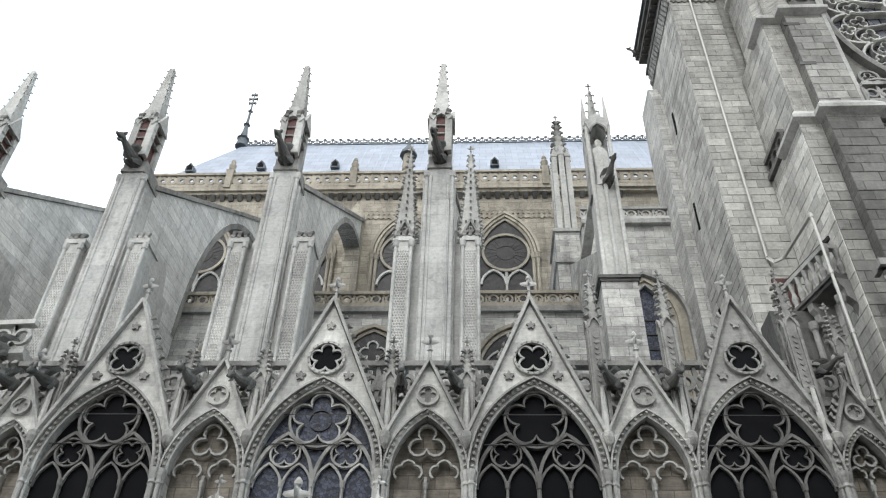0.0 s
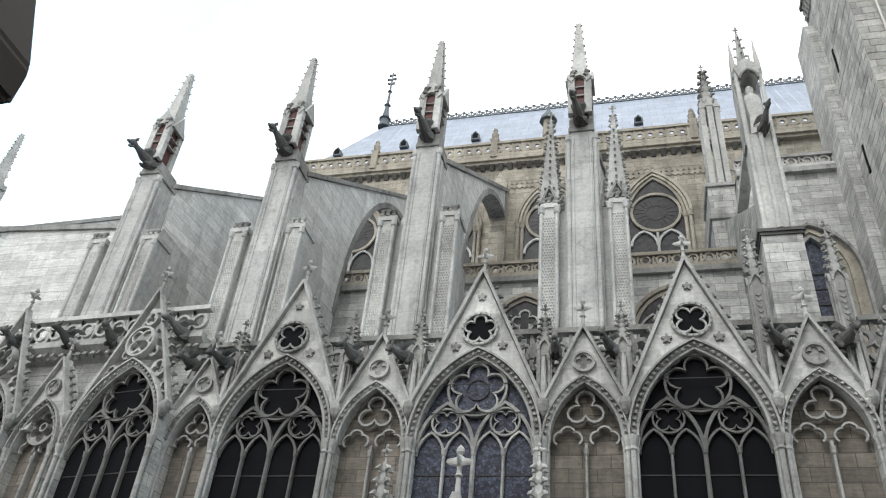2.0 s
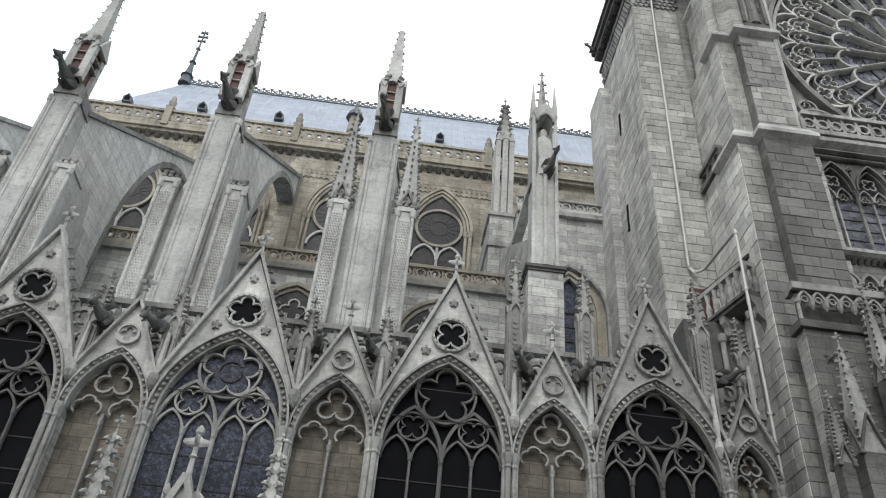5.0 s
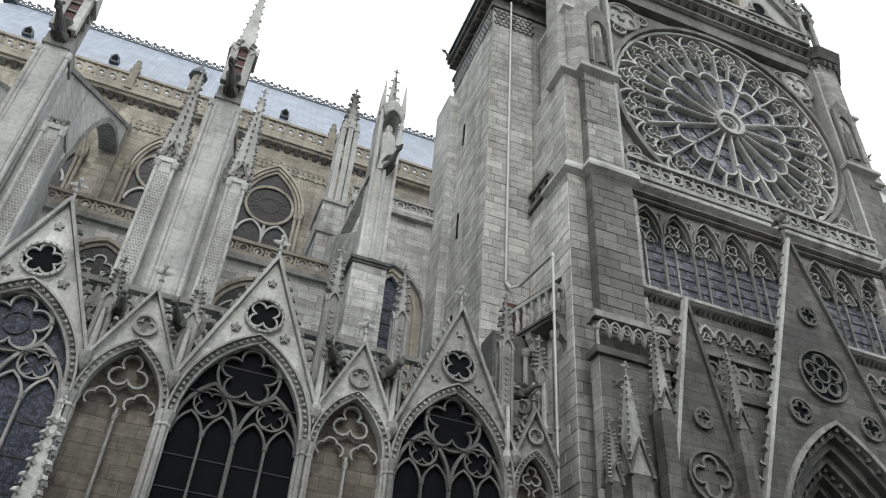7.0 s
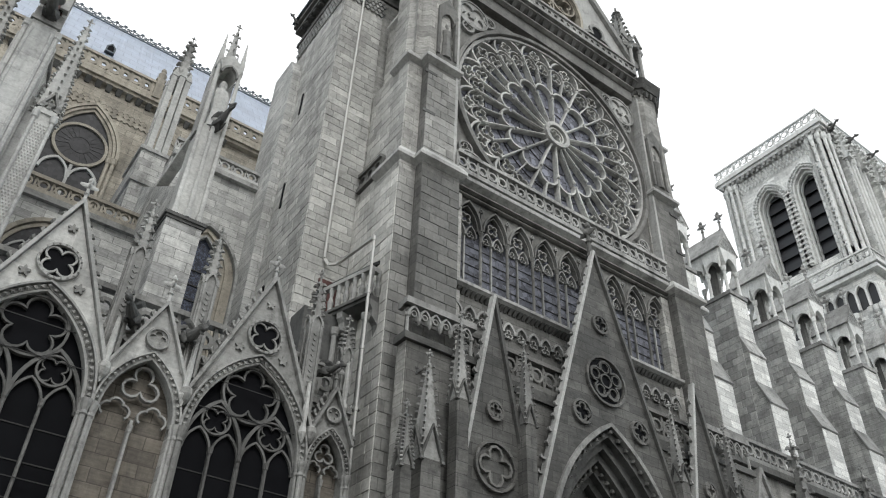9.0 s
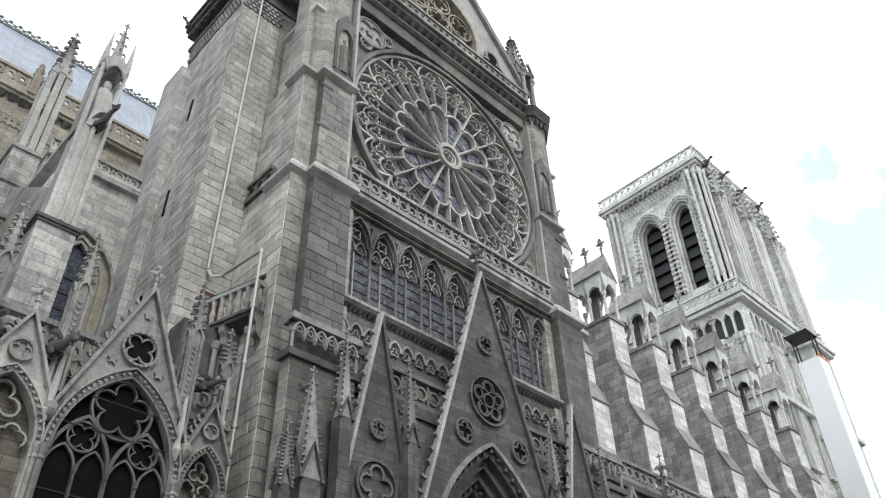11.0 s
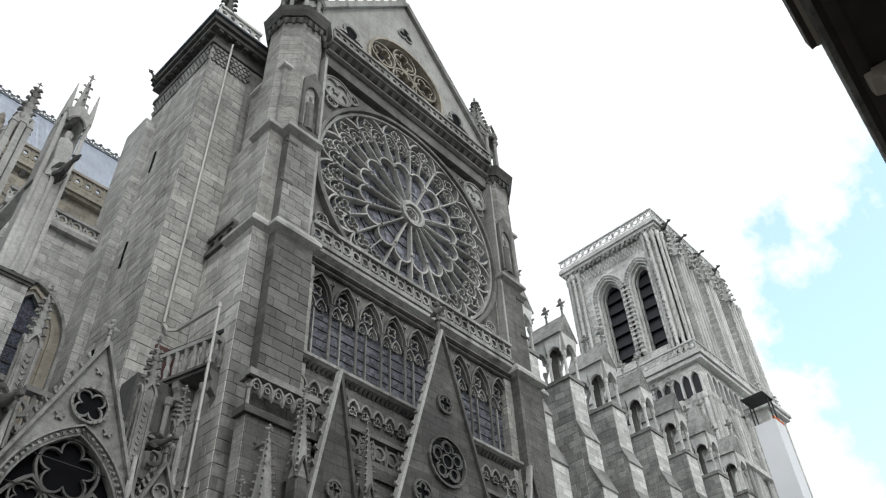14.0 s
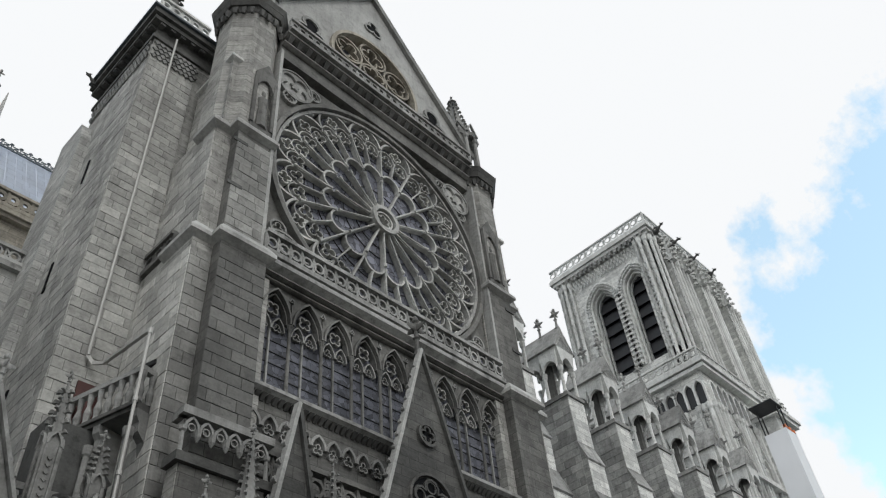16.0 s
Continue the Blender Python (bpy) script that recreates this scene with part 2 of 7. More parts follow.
# blackened stone of the gargoyles; also paints shade in recesses
BLACKENED_SHADED = stone("blackened_shaded_stone", (0.15, 0.148, 0.14), (0.07, 0.069, 0.066), stain_amount=0.6)
ROSESTONE = stone("rose_limestone", (0.6, 0.585, 0.55), (0.38, 0.37, 0.345), stain_amount=0.45)
PANEL = stone("brown_tan_panel", (0.27, 0.232, 0.19), (0.15, 0.128, 0.104), stain_amount=0.55, course=0.36, length=0.7, keep=0.8)
GABLE = stone("gable_ashlar", (0.66, 0.65, 0.628), (0.47, 0.46, 0.44), stain_amount=0.38, course=0.46, length=1.0, bump=0.2, joint=0.92)
PORTALWALL = stone("portal_gable_ashlar", (0.15, 0.146, 0.137), (0.08, 0.078, 0.073), stain_amount=0.5, course=0.36, length=0.8)
# cleaned tower stone; on the nave buttress fronts it paints their stronger light
CLEAN_LIT = stone("cleaned_lit_ashlar", (0.8, 0.79, 0.76), (0.66, 0.65, 0.625), stain_amount=0.25, course=0.42, length=0.95)
CLEANTRIM = stone("cleaned_limestone", (0.8, 0.79, 0.76), (0.6, 0.59, 0.567), stain_amount=0.35)
GLASS = glass_dark("leaded_glass", (0.07, 0.075, 0.095), 4.5, 0.02)
BLUEGLASS = glass_dark("blue_leaded_glass", (0.045, 0.053, 0.08), 11.0, 0.05)
DARKGLASS = glass_dark("old_dark_glass", (0.022, 0.022, 0.024), 5.0, 0.03)
# near-black window screens; also paints the unlit depth of openings and louvres
MESH = plain("dark_screen_and_void", (0.0065, 0.007, 0.0085), 0.7, 0.0, 0.4, 1.2, 0.06)
LEAD = plain("lead_roofing", (0.62, 0.68, 0.77), 0.42, 0.25, 0.22, 0.8)


def lead_sheets():
    """Lapped lead sheets: uneven tone from sheet to sheet and a thin dark lap."""
    nt = LEAD.node_tree
    bsdf = nt.nodes["Principled BSDF"]
    geo = nt.nodes.new("ShaderNodeNewGeometry")
    sep = nt.nodes.new("ShaderNodeSeparateXYZ")
    uv = nt.nodes.new("ShaderNodeCombineXYZ")
    br = nd(nt, "ShaderNodeTexBrick", Scale=1.0)
    br.inputs["Brick Width"].default_value, br.inputs["Row Height"].default_value = 0.9, 0.8
    br.inputs["Mortar Size"].default_value = 0.025
    br.inputs["Color1"].default_value, br.inputs["Color2"].default_value = (0.88, 0.88, 0.88, 1), (1.03, 1.03, 1.03, 1)
    br.inputs["Mortar"].default_value = (0.68, 0.69, 0.71, 1)
    mx = nt.nodes.new("ShaderNodeMixRGB")
    mx.blend_type = 'MULTIPLY'
    mx.inputs["Fac"].default_value = 0.8
    old = bsdf.inputs["Base Color"].links[0].from_socket
    nt.links.new(geo.outputs["Position"], sep.inputs[0])
    nt.links.new(sep.outputs[0], uv.inputs[0]), nt.links.new(sep.outputs[2], uv.inputs[1])
    nt.links.new(uv.outputs[0], br.inputs["Vector"])
    nt.links.new(old, mx.inputs["Color1"]), nt.links.new(br.outputs["Color"], mx.inputs["Color2"])
    nt.links.new(mx.outputs["Color"], bsdf.inputs["Base Color"])


lead_sheets()
COPPER = plain("dark_lead_ornament", (0.10, 0.12, 0.135), 0.6, 0.3, 0.3, 2.0)
LOUVRE = plain("slate_louvre", (0.02, 0.0215, 0.025), 0.6, 0.0, 0.4, 2.0)
IRON = plain("iron_bar", (0.03, 0.03, 0.03), 0.6, 0.4, 0.3, 4.0)
PIPE = plain("pale_zinc_pipe", (0.44, 0.44, 0.42), 0.5, 0.2, 0.15, 2.0)
SHEET = plain("white_sheeting", (0.84, 0.86, 0.88), 0.6, 0.0, 0.05, 0.6)
ORANGE = plain("orange_plastic", (0.75, 0.22, 0.08), 0.6, 0.0, 0.1, 3.0)
REDWOOD = plain("red_brown_boarding", (0.075, 0.028, 0.024), 0.7, 0.0, 0.3, 3.0)
SOFFIT = plain("dark_soffit_paint", (0.075, 0.062, 0.052), 0.8, 0.0, 0.35, 1.5)
RENDERED = plain("cream_house_render", (0.55, 0.51, 0.44), 0.9, 0.0, 0.15, 0.8)
ASPHALT = plain("street_asphalt", (0.055, 0.055, 0.056), 0.9, 0.0, 0.35, 6.0)
PAVING = plain("pavement_stone", (0.25, 0.24, 0.22), 0.9, 0.0, 0.25, 2.0)

# ---------------------------------------------------------------- mesh helpers
def mesh_of(name, bm, material):
    bmesh.ops.recalc_face_normals(bm, faces=bm.faces)
    me = bpy.data.meshes.new(name)
    bm.to_mesh(me)
    bm.free()
    me.materials.append(material)
    return me


def part(name, bm, material, parent=None, label=""):
    ob = new(name, mesh_of(name, bm, material))
    ob.parent = parent
    return tagged(ob, label)


def rep(name, mesh, parent, mats):
    """Alike pieces on one mesh, each an object under its thing."""
    for m in mats:
        o = new(name, mesh)
        o.parent = parent
        o.matrix_basis = m


def empty(name, m, label, category, group="", kind=""):
    ob = new(name)
    ob.matrix_basis = m
    return tagged(ob, label, category, group, kind)


def box(bm, x0, x1, y0, y1, z0, z1):
    v = [bm.verts.new(p) for p in ((x0, y0, z0), (x1, y0, z0), (x1, y1, z0), (x0, y1, z0), (x0, y0, z1), (x1, y0, z1), (x1, y1, z1), (x0, y1, z1))]
    for f in ((0, 1, 2, 3), (4, 5, 6, 7), (0, 1, 5, 4), (1, 2, 6, 5), (2, 3, 7, 6), (3, 0, 4, 7)):
        bm.faces.new([v[i] for i in f])
    return v


def loft(bm, rings, cap=True):
    """Rings of equal length of points, skinned in order."""
    vs = [[bm.verts.new(p) for p in r] for r in rings]
    n = len(vs[0])
    for a, b in zip(vs, vs[1:]):
        for i in range(n):
            bm.faces.new((a[i], a[(i + 1) % n], b[(i + 1) % n], b[i]))
    if cap:
        bm.faces.new(vs[0]), bm.faces.new(vs[-1])


def frustum(bm, x, y, z0, z1, r0, r1, n=8, turn=0.0, sy=1.0):
    def ring(z, r):
        return [(x + r * math.cos(turn + 2 * math.pi * i / n), y + sy * r * math.sin(turn + 2 * math.pi * i / n), z) for i in range(n)]
    loft(bm, [ring(z0, r0), ring(z1, max(r1, 0.004))])


def turned(bm, x, y, prof, n=8):
    """A turned shaft from (z, radius) pairs."""
    loft(bm, [[(x + r * math.cos(2 * math.pi * i / n), y + r * math.sin(2 * math.pi * i / n), z) for i in range(n)] for z, r in prof])


def prism(bm, pts, y0, y1):
    """A polygon in (x, z), given thickness along y."""
    a = [bm.verts.new((x, y0, z)) for x, z in pts]
    b = [bm.verts.new((x, y1, z)) for x, z in pts]
    bm.faces.new(a), bm.faces.new(b)
    for i in range(len(a)):
        j = (i + 1) % len(a)
        bm.faces.new((a[i], a[j], b[j], b[i]))


def side_prism(bm, pts, x0, x1):
    """A polygon in (y, z), given thickness along x."""
    a = [bm.verts.new((x0, y, z)) for y, z in pts]
    b = [bm.verts.new((x1, y, z)) for y, z in pts]
    bm.faces.new(a), bm.faces.new(b)
    for i in range(len(a)):
        j = (i + 1) % len(a)
        bm.faces.new((a[i], a[j], b[j], b[i]))


def skin(bm, inner, outer, y0, y1, closed=False):
    """A slab between two outlines in (x, z) with the same number of points."""
    n = len(inner)
    q = [[bm.verts.new((p[0], y, p[1])) for p in line] for line, y in ((inner, y0), (outer, y0), (outer, y1), (inner, y1))]
    for i in range(n if closed else n - 1):
        j = (i + 1) % n
        for a in range(4):
            b = (a + 1) % 4
            bm.faces.new((q[a][i], q[a][j], q[b][j], q[b][i]))
    if not closed:
        bm.faces.new([q[a][0] for a in range(4)]), bm.faces.new([q[a][-1] for a in range(4)])


def band(bm, pts, w, y0, y1, closed=False):
    """A moulding of width w along a line in (x, z)."""
    n = len(pts)
    ins, outs = [], []
    for i in range(n):
        a = pts[i - 1] if (closed or i) else pts[i]
        b = pts[(i + 1) % n] if (closed or i < n - 1) else pts[i]
        dx, dz = b[0] - a[0], b[1] - a[1]
        d = math.hypot(dx, dz) or 1
        ox, oz = -dz / d * w / 2, dx / d * w / 2
        ins.append((pts[i][0] - ox, pts[i][1] - oz)), outs.append((pts[i][0] + ox, pts[i][1] + oz))
    skin(bm, ins, outs, y0, y1, closed)


def arch(cx, zs, hw, rise, n=10):
    """A pointed arch from the left springing over the crown to the right."""
    c = (hw * hw - rise * rise) / (2 * hw)
    r = hw - c
    top = math.atan2(rise, -c)
    right = [(cx + c + r * math.cos(top * i / n), zs + r * math.sin(top * i / n)) for i in range(n + 1)]
    return [(2 * cx - x, z) for x, z in right] + right[-2::-1]


def circle(cx, cz, r, n=24, a0=0.0):
    return [(cx + r * math.cos(a0 + 2 * math.pi * i / n), cz + r * math.sin(a0 + 2 * math.pi * i / n)) for i in range(n)]


def foil(cx, cz, r, lobes, n=8, turn=math.pi / 2):
    """The outline of a foiled opening: round lobes that meet in cusps."""
    pts = []
    h = math.pi / lobes
    d = r * (0.5, 0.55, 0.6, 0.63)[min(lobes, 6) - 3]
    rl = d * math.sin(h) * 1.03
    c = d * math.cos(h) + math.sqrt(rl * rl - (d * math.sin(h)) ** 2)
    span = math.atan2(c * math.sin(h), c * math.cos(h) - d)
    for k in range(lobes):
        a = turn + 2 * math.pi * k / lobes
        for i in range(n):
            b = a - span + 2 * span * i / n
            pts.append((cx + d * math.cos(a) + rl * math.cos(b), cz + d * math.sin(a) + rl * math.sin(b)))
    return pts


def bud():
    """A crocket: a curled leaf bud on a short stem."""
    bm = bmesh.new()
    loft(bm, [[(x * s + o, y * s * 1.25, z) for x, y in ((-1, -1), (1, -0.7), (1, 0.7), (-1, 1))] for z, s, o in ((-0.06, 0.075, 0), (0.06, 0.06, 0.0), (0.13, 0.085, 0.03), (0.19, 0.09, 0.06), (0.22, 0.05, 0.11), (0.18, 0.02, 0.14))])
    return bm


BUD = {m.name: mesh_of("crocket", bud(), m) for m in (LIME, BAYSTONE, CARVED, SOOT_SHADED, CLEANTRIM, GREY, FRONT)}


def crockets(parent, material, a, b, n, y, out, size=1.0, name="crocket"):
    """n buds along a line in (x, z) that lean by the angle out (degrees from up, to the right)."""
    mats = []
    for i in range(n):
        f = (i + 0.5) / n
        mats.append(pose(a[0] + (b[0] - a[0]) * f, y, a[1] + (b[1] - a[1]) * f, 0, out + random.uniform(-8, 8), random.uniform(-20, 20)) @ Matrix.Diagonal((size, size, size * random.uniform(0.85, 1.15), 1)))
    rep(name, BUD[material.name], parent, mats)


def finial(bm, x, y, z, s=1.0):
    """A stalk with a four-armed leaf cross and a top bud, in one piece."""
    prof = ((0, .1, .1), (.12, .06, .06), (.42, .045, .045), (.46, .085, .085), (.5, .05, .05), (.64, .045, .045), (.68, .2, .06), (.73, .27, .07), (.79, .25, .06), (.82, .09, .05), (.87, .045, .045), (.92, .08, .08), (.99, .08, .07), (1.07, .02, .02))
    rings = []
    for h, ra, rb in prof:
        rings.append([(x + (ra if i % 2 == 0 else rb) * s * math.cos(math.pi / 4 * i), y + (ra if i % 2 == 0 else rb) * s * math.sin(math.pi / 4 * i), z + h * s) for i in range(8)])
    loft(bm, rings)


def spire(parent, material, x, y, z0, z1, r, rows=7, n=4, turn=math.pi / 4, bsize=0.8):
    """A slender stone spire with crockets up its arrises."""
    bm = bmesh.new()
    frustum(bm, x, y, z0, z1, r, 0.06, n, turn)
    finial_z = z1 - 0.1
    finial(bm, x, y, finial_z, 0.55)
    part("spire", bm, material, parent)
    mats = []
    for k in range(rows):
        f = (k + 0.4) / rows
        rr = r * (1 - f) + 0.06 * f
        for i in range(n):
            a = turn + 2 * math.pi * i / n
            mats.append(pose(x + rr * math.cos(a), y + rr * math.sin(a), z0 + (z1 - z0) * f) @ Matrix.Rotation(a, 4, 'Z') @ Matrix.Rotation(radians(60), 4, 'Y') @ Matrix.Diagonal((bsize, bsize, bsize, 1)))
    rep("crocket", BUD[material.name], parent, mats)


def gargoyle_mesh():
    """A crouching beast spout along -y: haunches, folded wings, arched neck, open-jawed head."""
    bm = bmesh.new()
    secs = [(0.3, -0.02, 0.2, 0.22), (0.08, 0.06, 0.27, 0.3), (-0.15, 0.13, 0.22, 0.24), (-0.38, 0.2, 0.23, 0.25), (-0.58, 0.3, 0.16, 0.18), (-0.74, 0.4, 0.12, 0.14), (-0.86, 0.47, 0.16, 0.17), (-0.98, 0.48, 0.15, 0.15), (-1.1, 0.44, 0.09, 0.08), (-1.2, 0.43, 0.06, 0.05)]
    loft(bm, [[(w * math.cos(2 * math.pi * i / 10), y, z + h * math.sin(2 * math.pi * i / 10)) for i in range(10)] for y, z, w, h in secs])
    # lower jaw
    loft(bm, [[(dx * s, y, z + dz * s) for dx, dz in ((-1, -.6), (1, -.6), (1, .6), (-1, .6))] for y, z, s in ((-0.88, 0.34, 0.08), (-1.0, 0.27, 0.07), (-1.13, 0.24, 0.035))])
    for sx in (-1, 1):
        # ear, foreleg, haunch, folded wing
        loft(bm, [[(sx * 0.12 + dx * s, -0.88 + dy * s + yy, 0.58 + zz) for dx, dy in ((-1, -1), (1, -1), (1, 1), (-1, 1))] for zz, s, yy in ((0, 0.06, 0), (0.1, 0.05, 0.04), (0.2, 0.012, 0.12))])
        loft(bm, [[(sx * 0.2 + dx * s, y0, z0 + dz * s * 1.2) for dx, dz in ((-0.7, -1), (0.7, -1), (1, 0), (0.7, 1), (-0.7, 1), (-1, 0))] for y0, z0, s in ((0.26, 0.0, 0.08), (0.05, 0.04, 0.14), (-0.12, -0.04, 0.11), (-0.26, -0.12, 0.06), (-0.36, -0.1, 0.03))])
        loft(bm, [[(sx * (0.18 + xo), y0 - dy, z0 + dz) for dy, dz in ((-w, 0), (w, 0.05), (w, 0.14), (-w, 0.1))] for y0, z0, w, xo in ((-0.32, 0.3, 0.16, 0.0), (-0.12, 0.44, 0.16, 0.14), (0.12, 0.5, 0.12, 0.16), (0.34, 0.46, 0.04, 0.14))])
    box(bm, -0.2, 0.2, 0.1, 0.6, -0.22, 0.1)
    return mesh_of("gargoyle", bm, BLACKENED_SHADED)


GARG = gargoyle_mesh()


def gargoyle(x, y, z, turn=0.0, size=1.0, tilt=0.0):
    o = new("gargoyle", GARG)
    o.matrix_basis = pose(x, y, z, tilt, 0, turn) @ Matrix.Diagonal((size * 0.7, size, size * 0.9, 1))
    return tagged(o, "blackened stone gargoyle spout jutting from the masonry", "gargoyle", "gargoyles")


def balustrade(name, x0, x1, y, z0, z1, material, label, step=0.5, along="x", base=0.22, heavy=1.0):
    """Pierced parapet: plinth, rail and a row of cusped openings."""
    ln = x1 - x0
    th = empty(name, pose(x0, y, 0) if along == "x" else pose(y, x0, 0, 0, 0, 90), label, "balustrade", "balustrades", "structure")
    bm = bmesh.new()
    box(bm, 0, ln, -0.16, 0.16, z0, z0 + base)
    part("plinth", bm, material, th)
    bm = bmesh.new()
    box(bm, 0, ln, -0.14, 0.14, z1 - 0.16, z1)
    part("rail", bm, material, th)
    n = max(1, round(ln / step))
    s = ln / n
    bm = bmesh.new()
    h = z1 - 0.16 - z0 - base
    band(bm, circle(0, h * 0.52, min(s, h) * 0.40, 10), 0.085 * heavy, -0.06, 0.06, True)
    for k in (0, 1):
        band(bm, [(-s / 2, 0 if k else h), (-s * 0.28, h * 0.5), (-s / 2, h if k else 0)], 0.07 * heavy, -0.055, 0.055)
    band(bm, [(-s / 2, 0), (-s / 2, h)], 0.07, -0.05, 0.05)
    me = mesh_of("opening", bm, material)
    rep("opening", me, th, [pose(s * (i + 0.5), 0, z0 + base) for i in range(n)])
    return th


# ---------------------------------------------------------------- ground and street
bm = bmesh.new()
box(bm, -900, 900, -900, 900, -0.5, 0)
tagged(part("ground", bm, ASPHALT), "dark asphalt street and open ground", "ground", "", "structure")
bm = bmesh.new()
box(bm, -60, 90, 14.0, 18.0, 0.004, 0.14)
tagged(part("pavement", bm, PAVING), "pale stone pavement along the church", "pavement", "", "structure")

# ---------------------------------------------------------------- chapel row
YC = 19.0
S = 5.69
BIG_X = [1.41 + S * k for k in (-4, -3, -2, -1, 0, 1)]
SMALL_X = [-1.42 + S * k for k in (-3, -2, -1, 0, 1)]


def mullion(bm, x, z0, z1, w, y0, y1):
    box(bm, x - w / 2, x + w / 2, y0, y1, z0, z1)


def foil_plate(bm, cx, cz, r_in, r_out, lobes, y0, y1, turn=math.pi / 2, n=8):
    """A round stone plate pierced by a foiled opening."""
    ins = foil(cx, cz, r_in, lobes, n, turn)
    outs = []
    for x, z in ins:
        d = math.hypot(x - cx, z - cz)
        outs.append((cx + (x - cx) / d * r_out, cz + (z - cz) / d * r_out))
    skin(bm, ins, outs, y0, y1, True)


def flower(bm, x, z, s, y0, y1):
    """A carved rosette with five petals."""
    prism(bm, [(x + s * (0.12 + 0.04 * math.cos(5 * a)) * math.cos(a + 0.3), z + s * (0.12 + 0.04 * math.cos(5 * a)) * math.sin(a + 0.3)) for a in [math.pi / 15 * i for i in range(30)]], y0, y1)


def big_bay(glass, label, st, tracery, openwork=False, lobes=4):
    """A traceried chapel window under a steep gable."""
    th = empty("chapel_window_bay", Matrix.Identity(4), label, "window bay", "chapel window bays")
    hw, zs, rise = 1.56, 9.95, 2.48
    out_hw = 1.745
    op = arch(0, zs, hw, rise, 12)
    n = len(op)
    apex, foot = 15.12, 10.98
    outer = []
    for i in range(n):
        x = -out_hw + 2 * out_hw * i / (n - 1)
        outer.append((x, apex - (apex - foot) * abs(x) / out_hw))
    bm = bmesh.new()
    if openwork:
        skin(bm, op, arch(0, zs, hw + 0.16, rise + 0.22, 12), -0.05, 0.5)
        part("arch_ring", bm, st, th)
        for cx, cz, rr in ((0.93, 12.3, 0.3), (-0.93, 12.3, 0.3), (0, 14.15, 0.24), (1.36, 11.6, 0.19), (-1.36, 11.6, 0.19), (0.5, 12.95, 0.2), (-0.5, 12.95, 0.2)):
            bm = bmesh.new()
            foil_plate(bm, cx, cz, rr * 0.86, rr, 3, 0.0, 0.18, math.pi / 2, 6)
            part("gable_roundel", bm, st, th)
    else:
        skin(bm, op, outer, -0.05, 0.5)
        part("gable_wall", bm, GABLE if st is BAYSTONE else st, th)
    for s in (-1, 1):
        bm = bmesh.new()
        box(bm, min(s * hw, s * out_hw), max(s * hw, s * out_hw), -0.02, 0.5, 3.0, zs)
        box(bm, min(s * hw, s * out_hw), max(s * hw, s * out_hw), 0.0, 0.5, zs, foot)
        part("jamb", bm, ASHLAR if st is BAYSTONE else st, th)
        # slender shafts with capital and base in front of the jamb
        for dx, y, r in ((1.6, -0.02, 0.05), (1.68, -0.12, 0.07)):
            bm = bmesh.new()
            turned(bm, s * dx, y, [(3.0, r * 1.4), (3.2, r), (9.6, r), (9.64, r * 1.4), (9.72, r * 1.1), (9.93, r * 1.9), (10.0, r * 2.0)], 8)
            part("shaft", bm, st, th)
        bm = bmesh.new()
        band(bm, [(s * 1.84, foot - 0.1), (0, apex + 0.18)], 0.09, (-0.1 if openwork else -0.2) + 0.004 * s, (0.12 if openwork else 0.22) + 0.004 * s)
        part("raking_coping", bm, st, th)
        crockets(th, CARVED if st is BAYSTONE else st, (s * 1.86, foot + 0.2), (s * 0.2, apex - 0.2), 11, 0.1, s * 52, 0.62)
        # carved head at the foot of the gable
        bm = bmesh.new()
        turned(bm, s * 1.8, -0.14, [(10.55, 0.03), (10.68, 0.12), (10.85, 0.17), (11.0, 0.15), (11.08, 0.05)], 8)
        part("label_stop", bm, CARVED, th)
    # arch mouldings: inner roll, leaf hollow, hood
    for d, y0, w, mt in ((0.0, -0.08, 0.07, st), (0.1, -0.1, 0.13, CARVED), (0.2, -0.2, 0.055, st)):
        bm = bmesh.new()
        band(bm, arch(0, zs, hw + d, rise + d * 1.05, 14), w, y0, 0.2)
        part("archivolt", bm, mt, th)
    lf = arch(0, zs, hw + 0.1, rise + 0.105, 19)
    rep("carved_leaf", BUD[CARVED.name], th, [pose(x, -0.1, z, 90, random.uniform(0, 90), 0) @ Matrix.Diagonal((0.42, 0.42, 0.3, 1)) for x, z in lf[1:-1]])
    # foil in the gable
    cz = 13.26
    bm = bmesh.new()
    band(bm, circle(0, cz, 0.5, 28), 0.07, -0.17, 0.05, True)
    part("gable_ring", bm, st, th)
    bm = bmesh.new()
    band(bm, foil(0, cz, 0.475, lobes, 8, math.pi / 4 if lobes == 4 else math.pi / 2), 0.055, -0.13, 0.0, True)
    part("gable_foil", bm, st, th)
    if not openwork:
        rep("ring_bead", BUD[CARVED.name], th, [pose(0.5 * math.cos(a), -0.15, cz + 0.5 * math.sin(a), 90, 0, 0) @ Matrix.Diagonal((0.22, 0.22, 0.2, 1)) for a in [math.pi / 10 * i for i in range(20)]])
        # Near-black disc paints the foil's unlit depth on the solid wall.
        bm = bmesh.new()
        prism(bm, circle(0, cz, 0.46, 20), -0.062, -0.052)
        part("foil_opening", bm, MESH, th, "near-black disc painting the depth of the foil")
        for x, z, s in ((0, 14.35, 0.85), (-0.66, 12.72, 0.95), (0.66, 12.72, 0.95)):
            bm = bmesh.new()
            flower(bm, x, z, s, -0.12, -0.04)
            part("rosette", bm, CARVED, th)
    bm = bmesh.new()
    finial(bm, 0, 0, apex + 0.05, 0.95)
    part("finial", bm, st, th, "leafy stone cross finial")
    # tracery
    y0, y1 = 0.07, 0.19
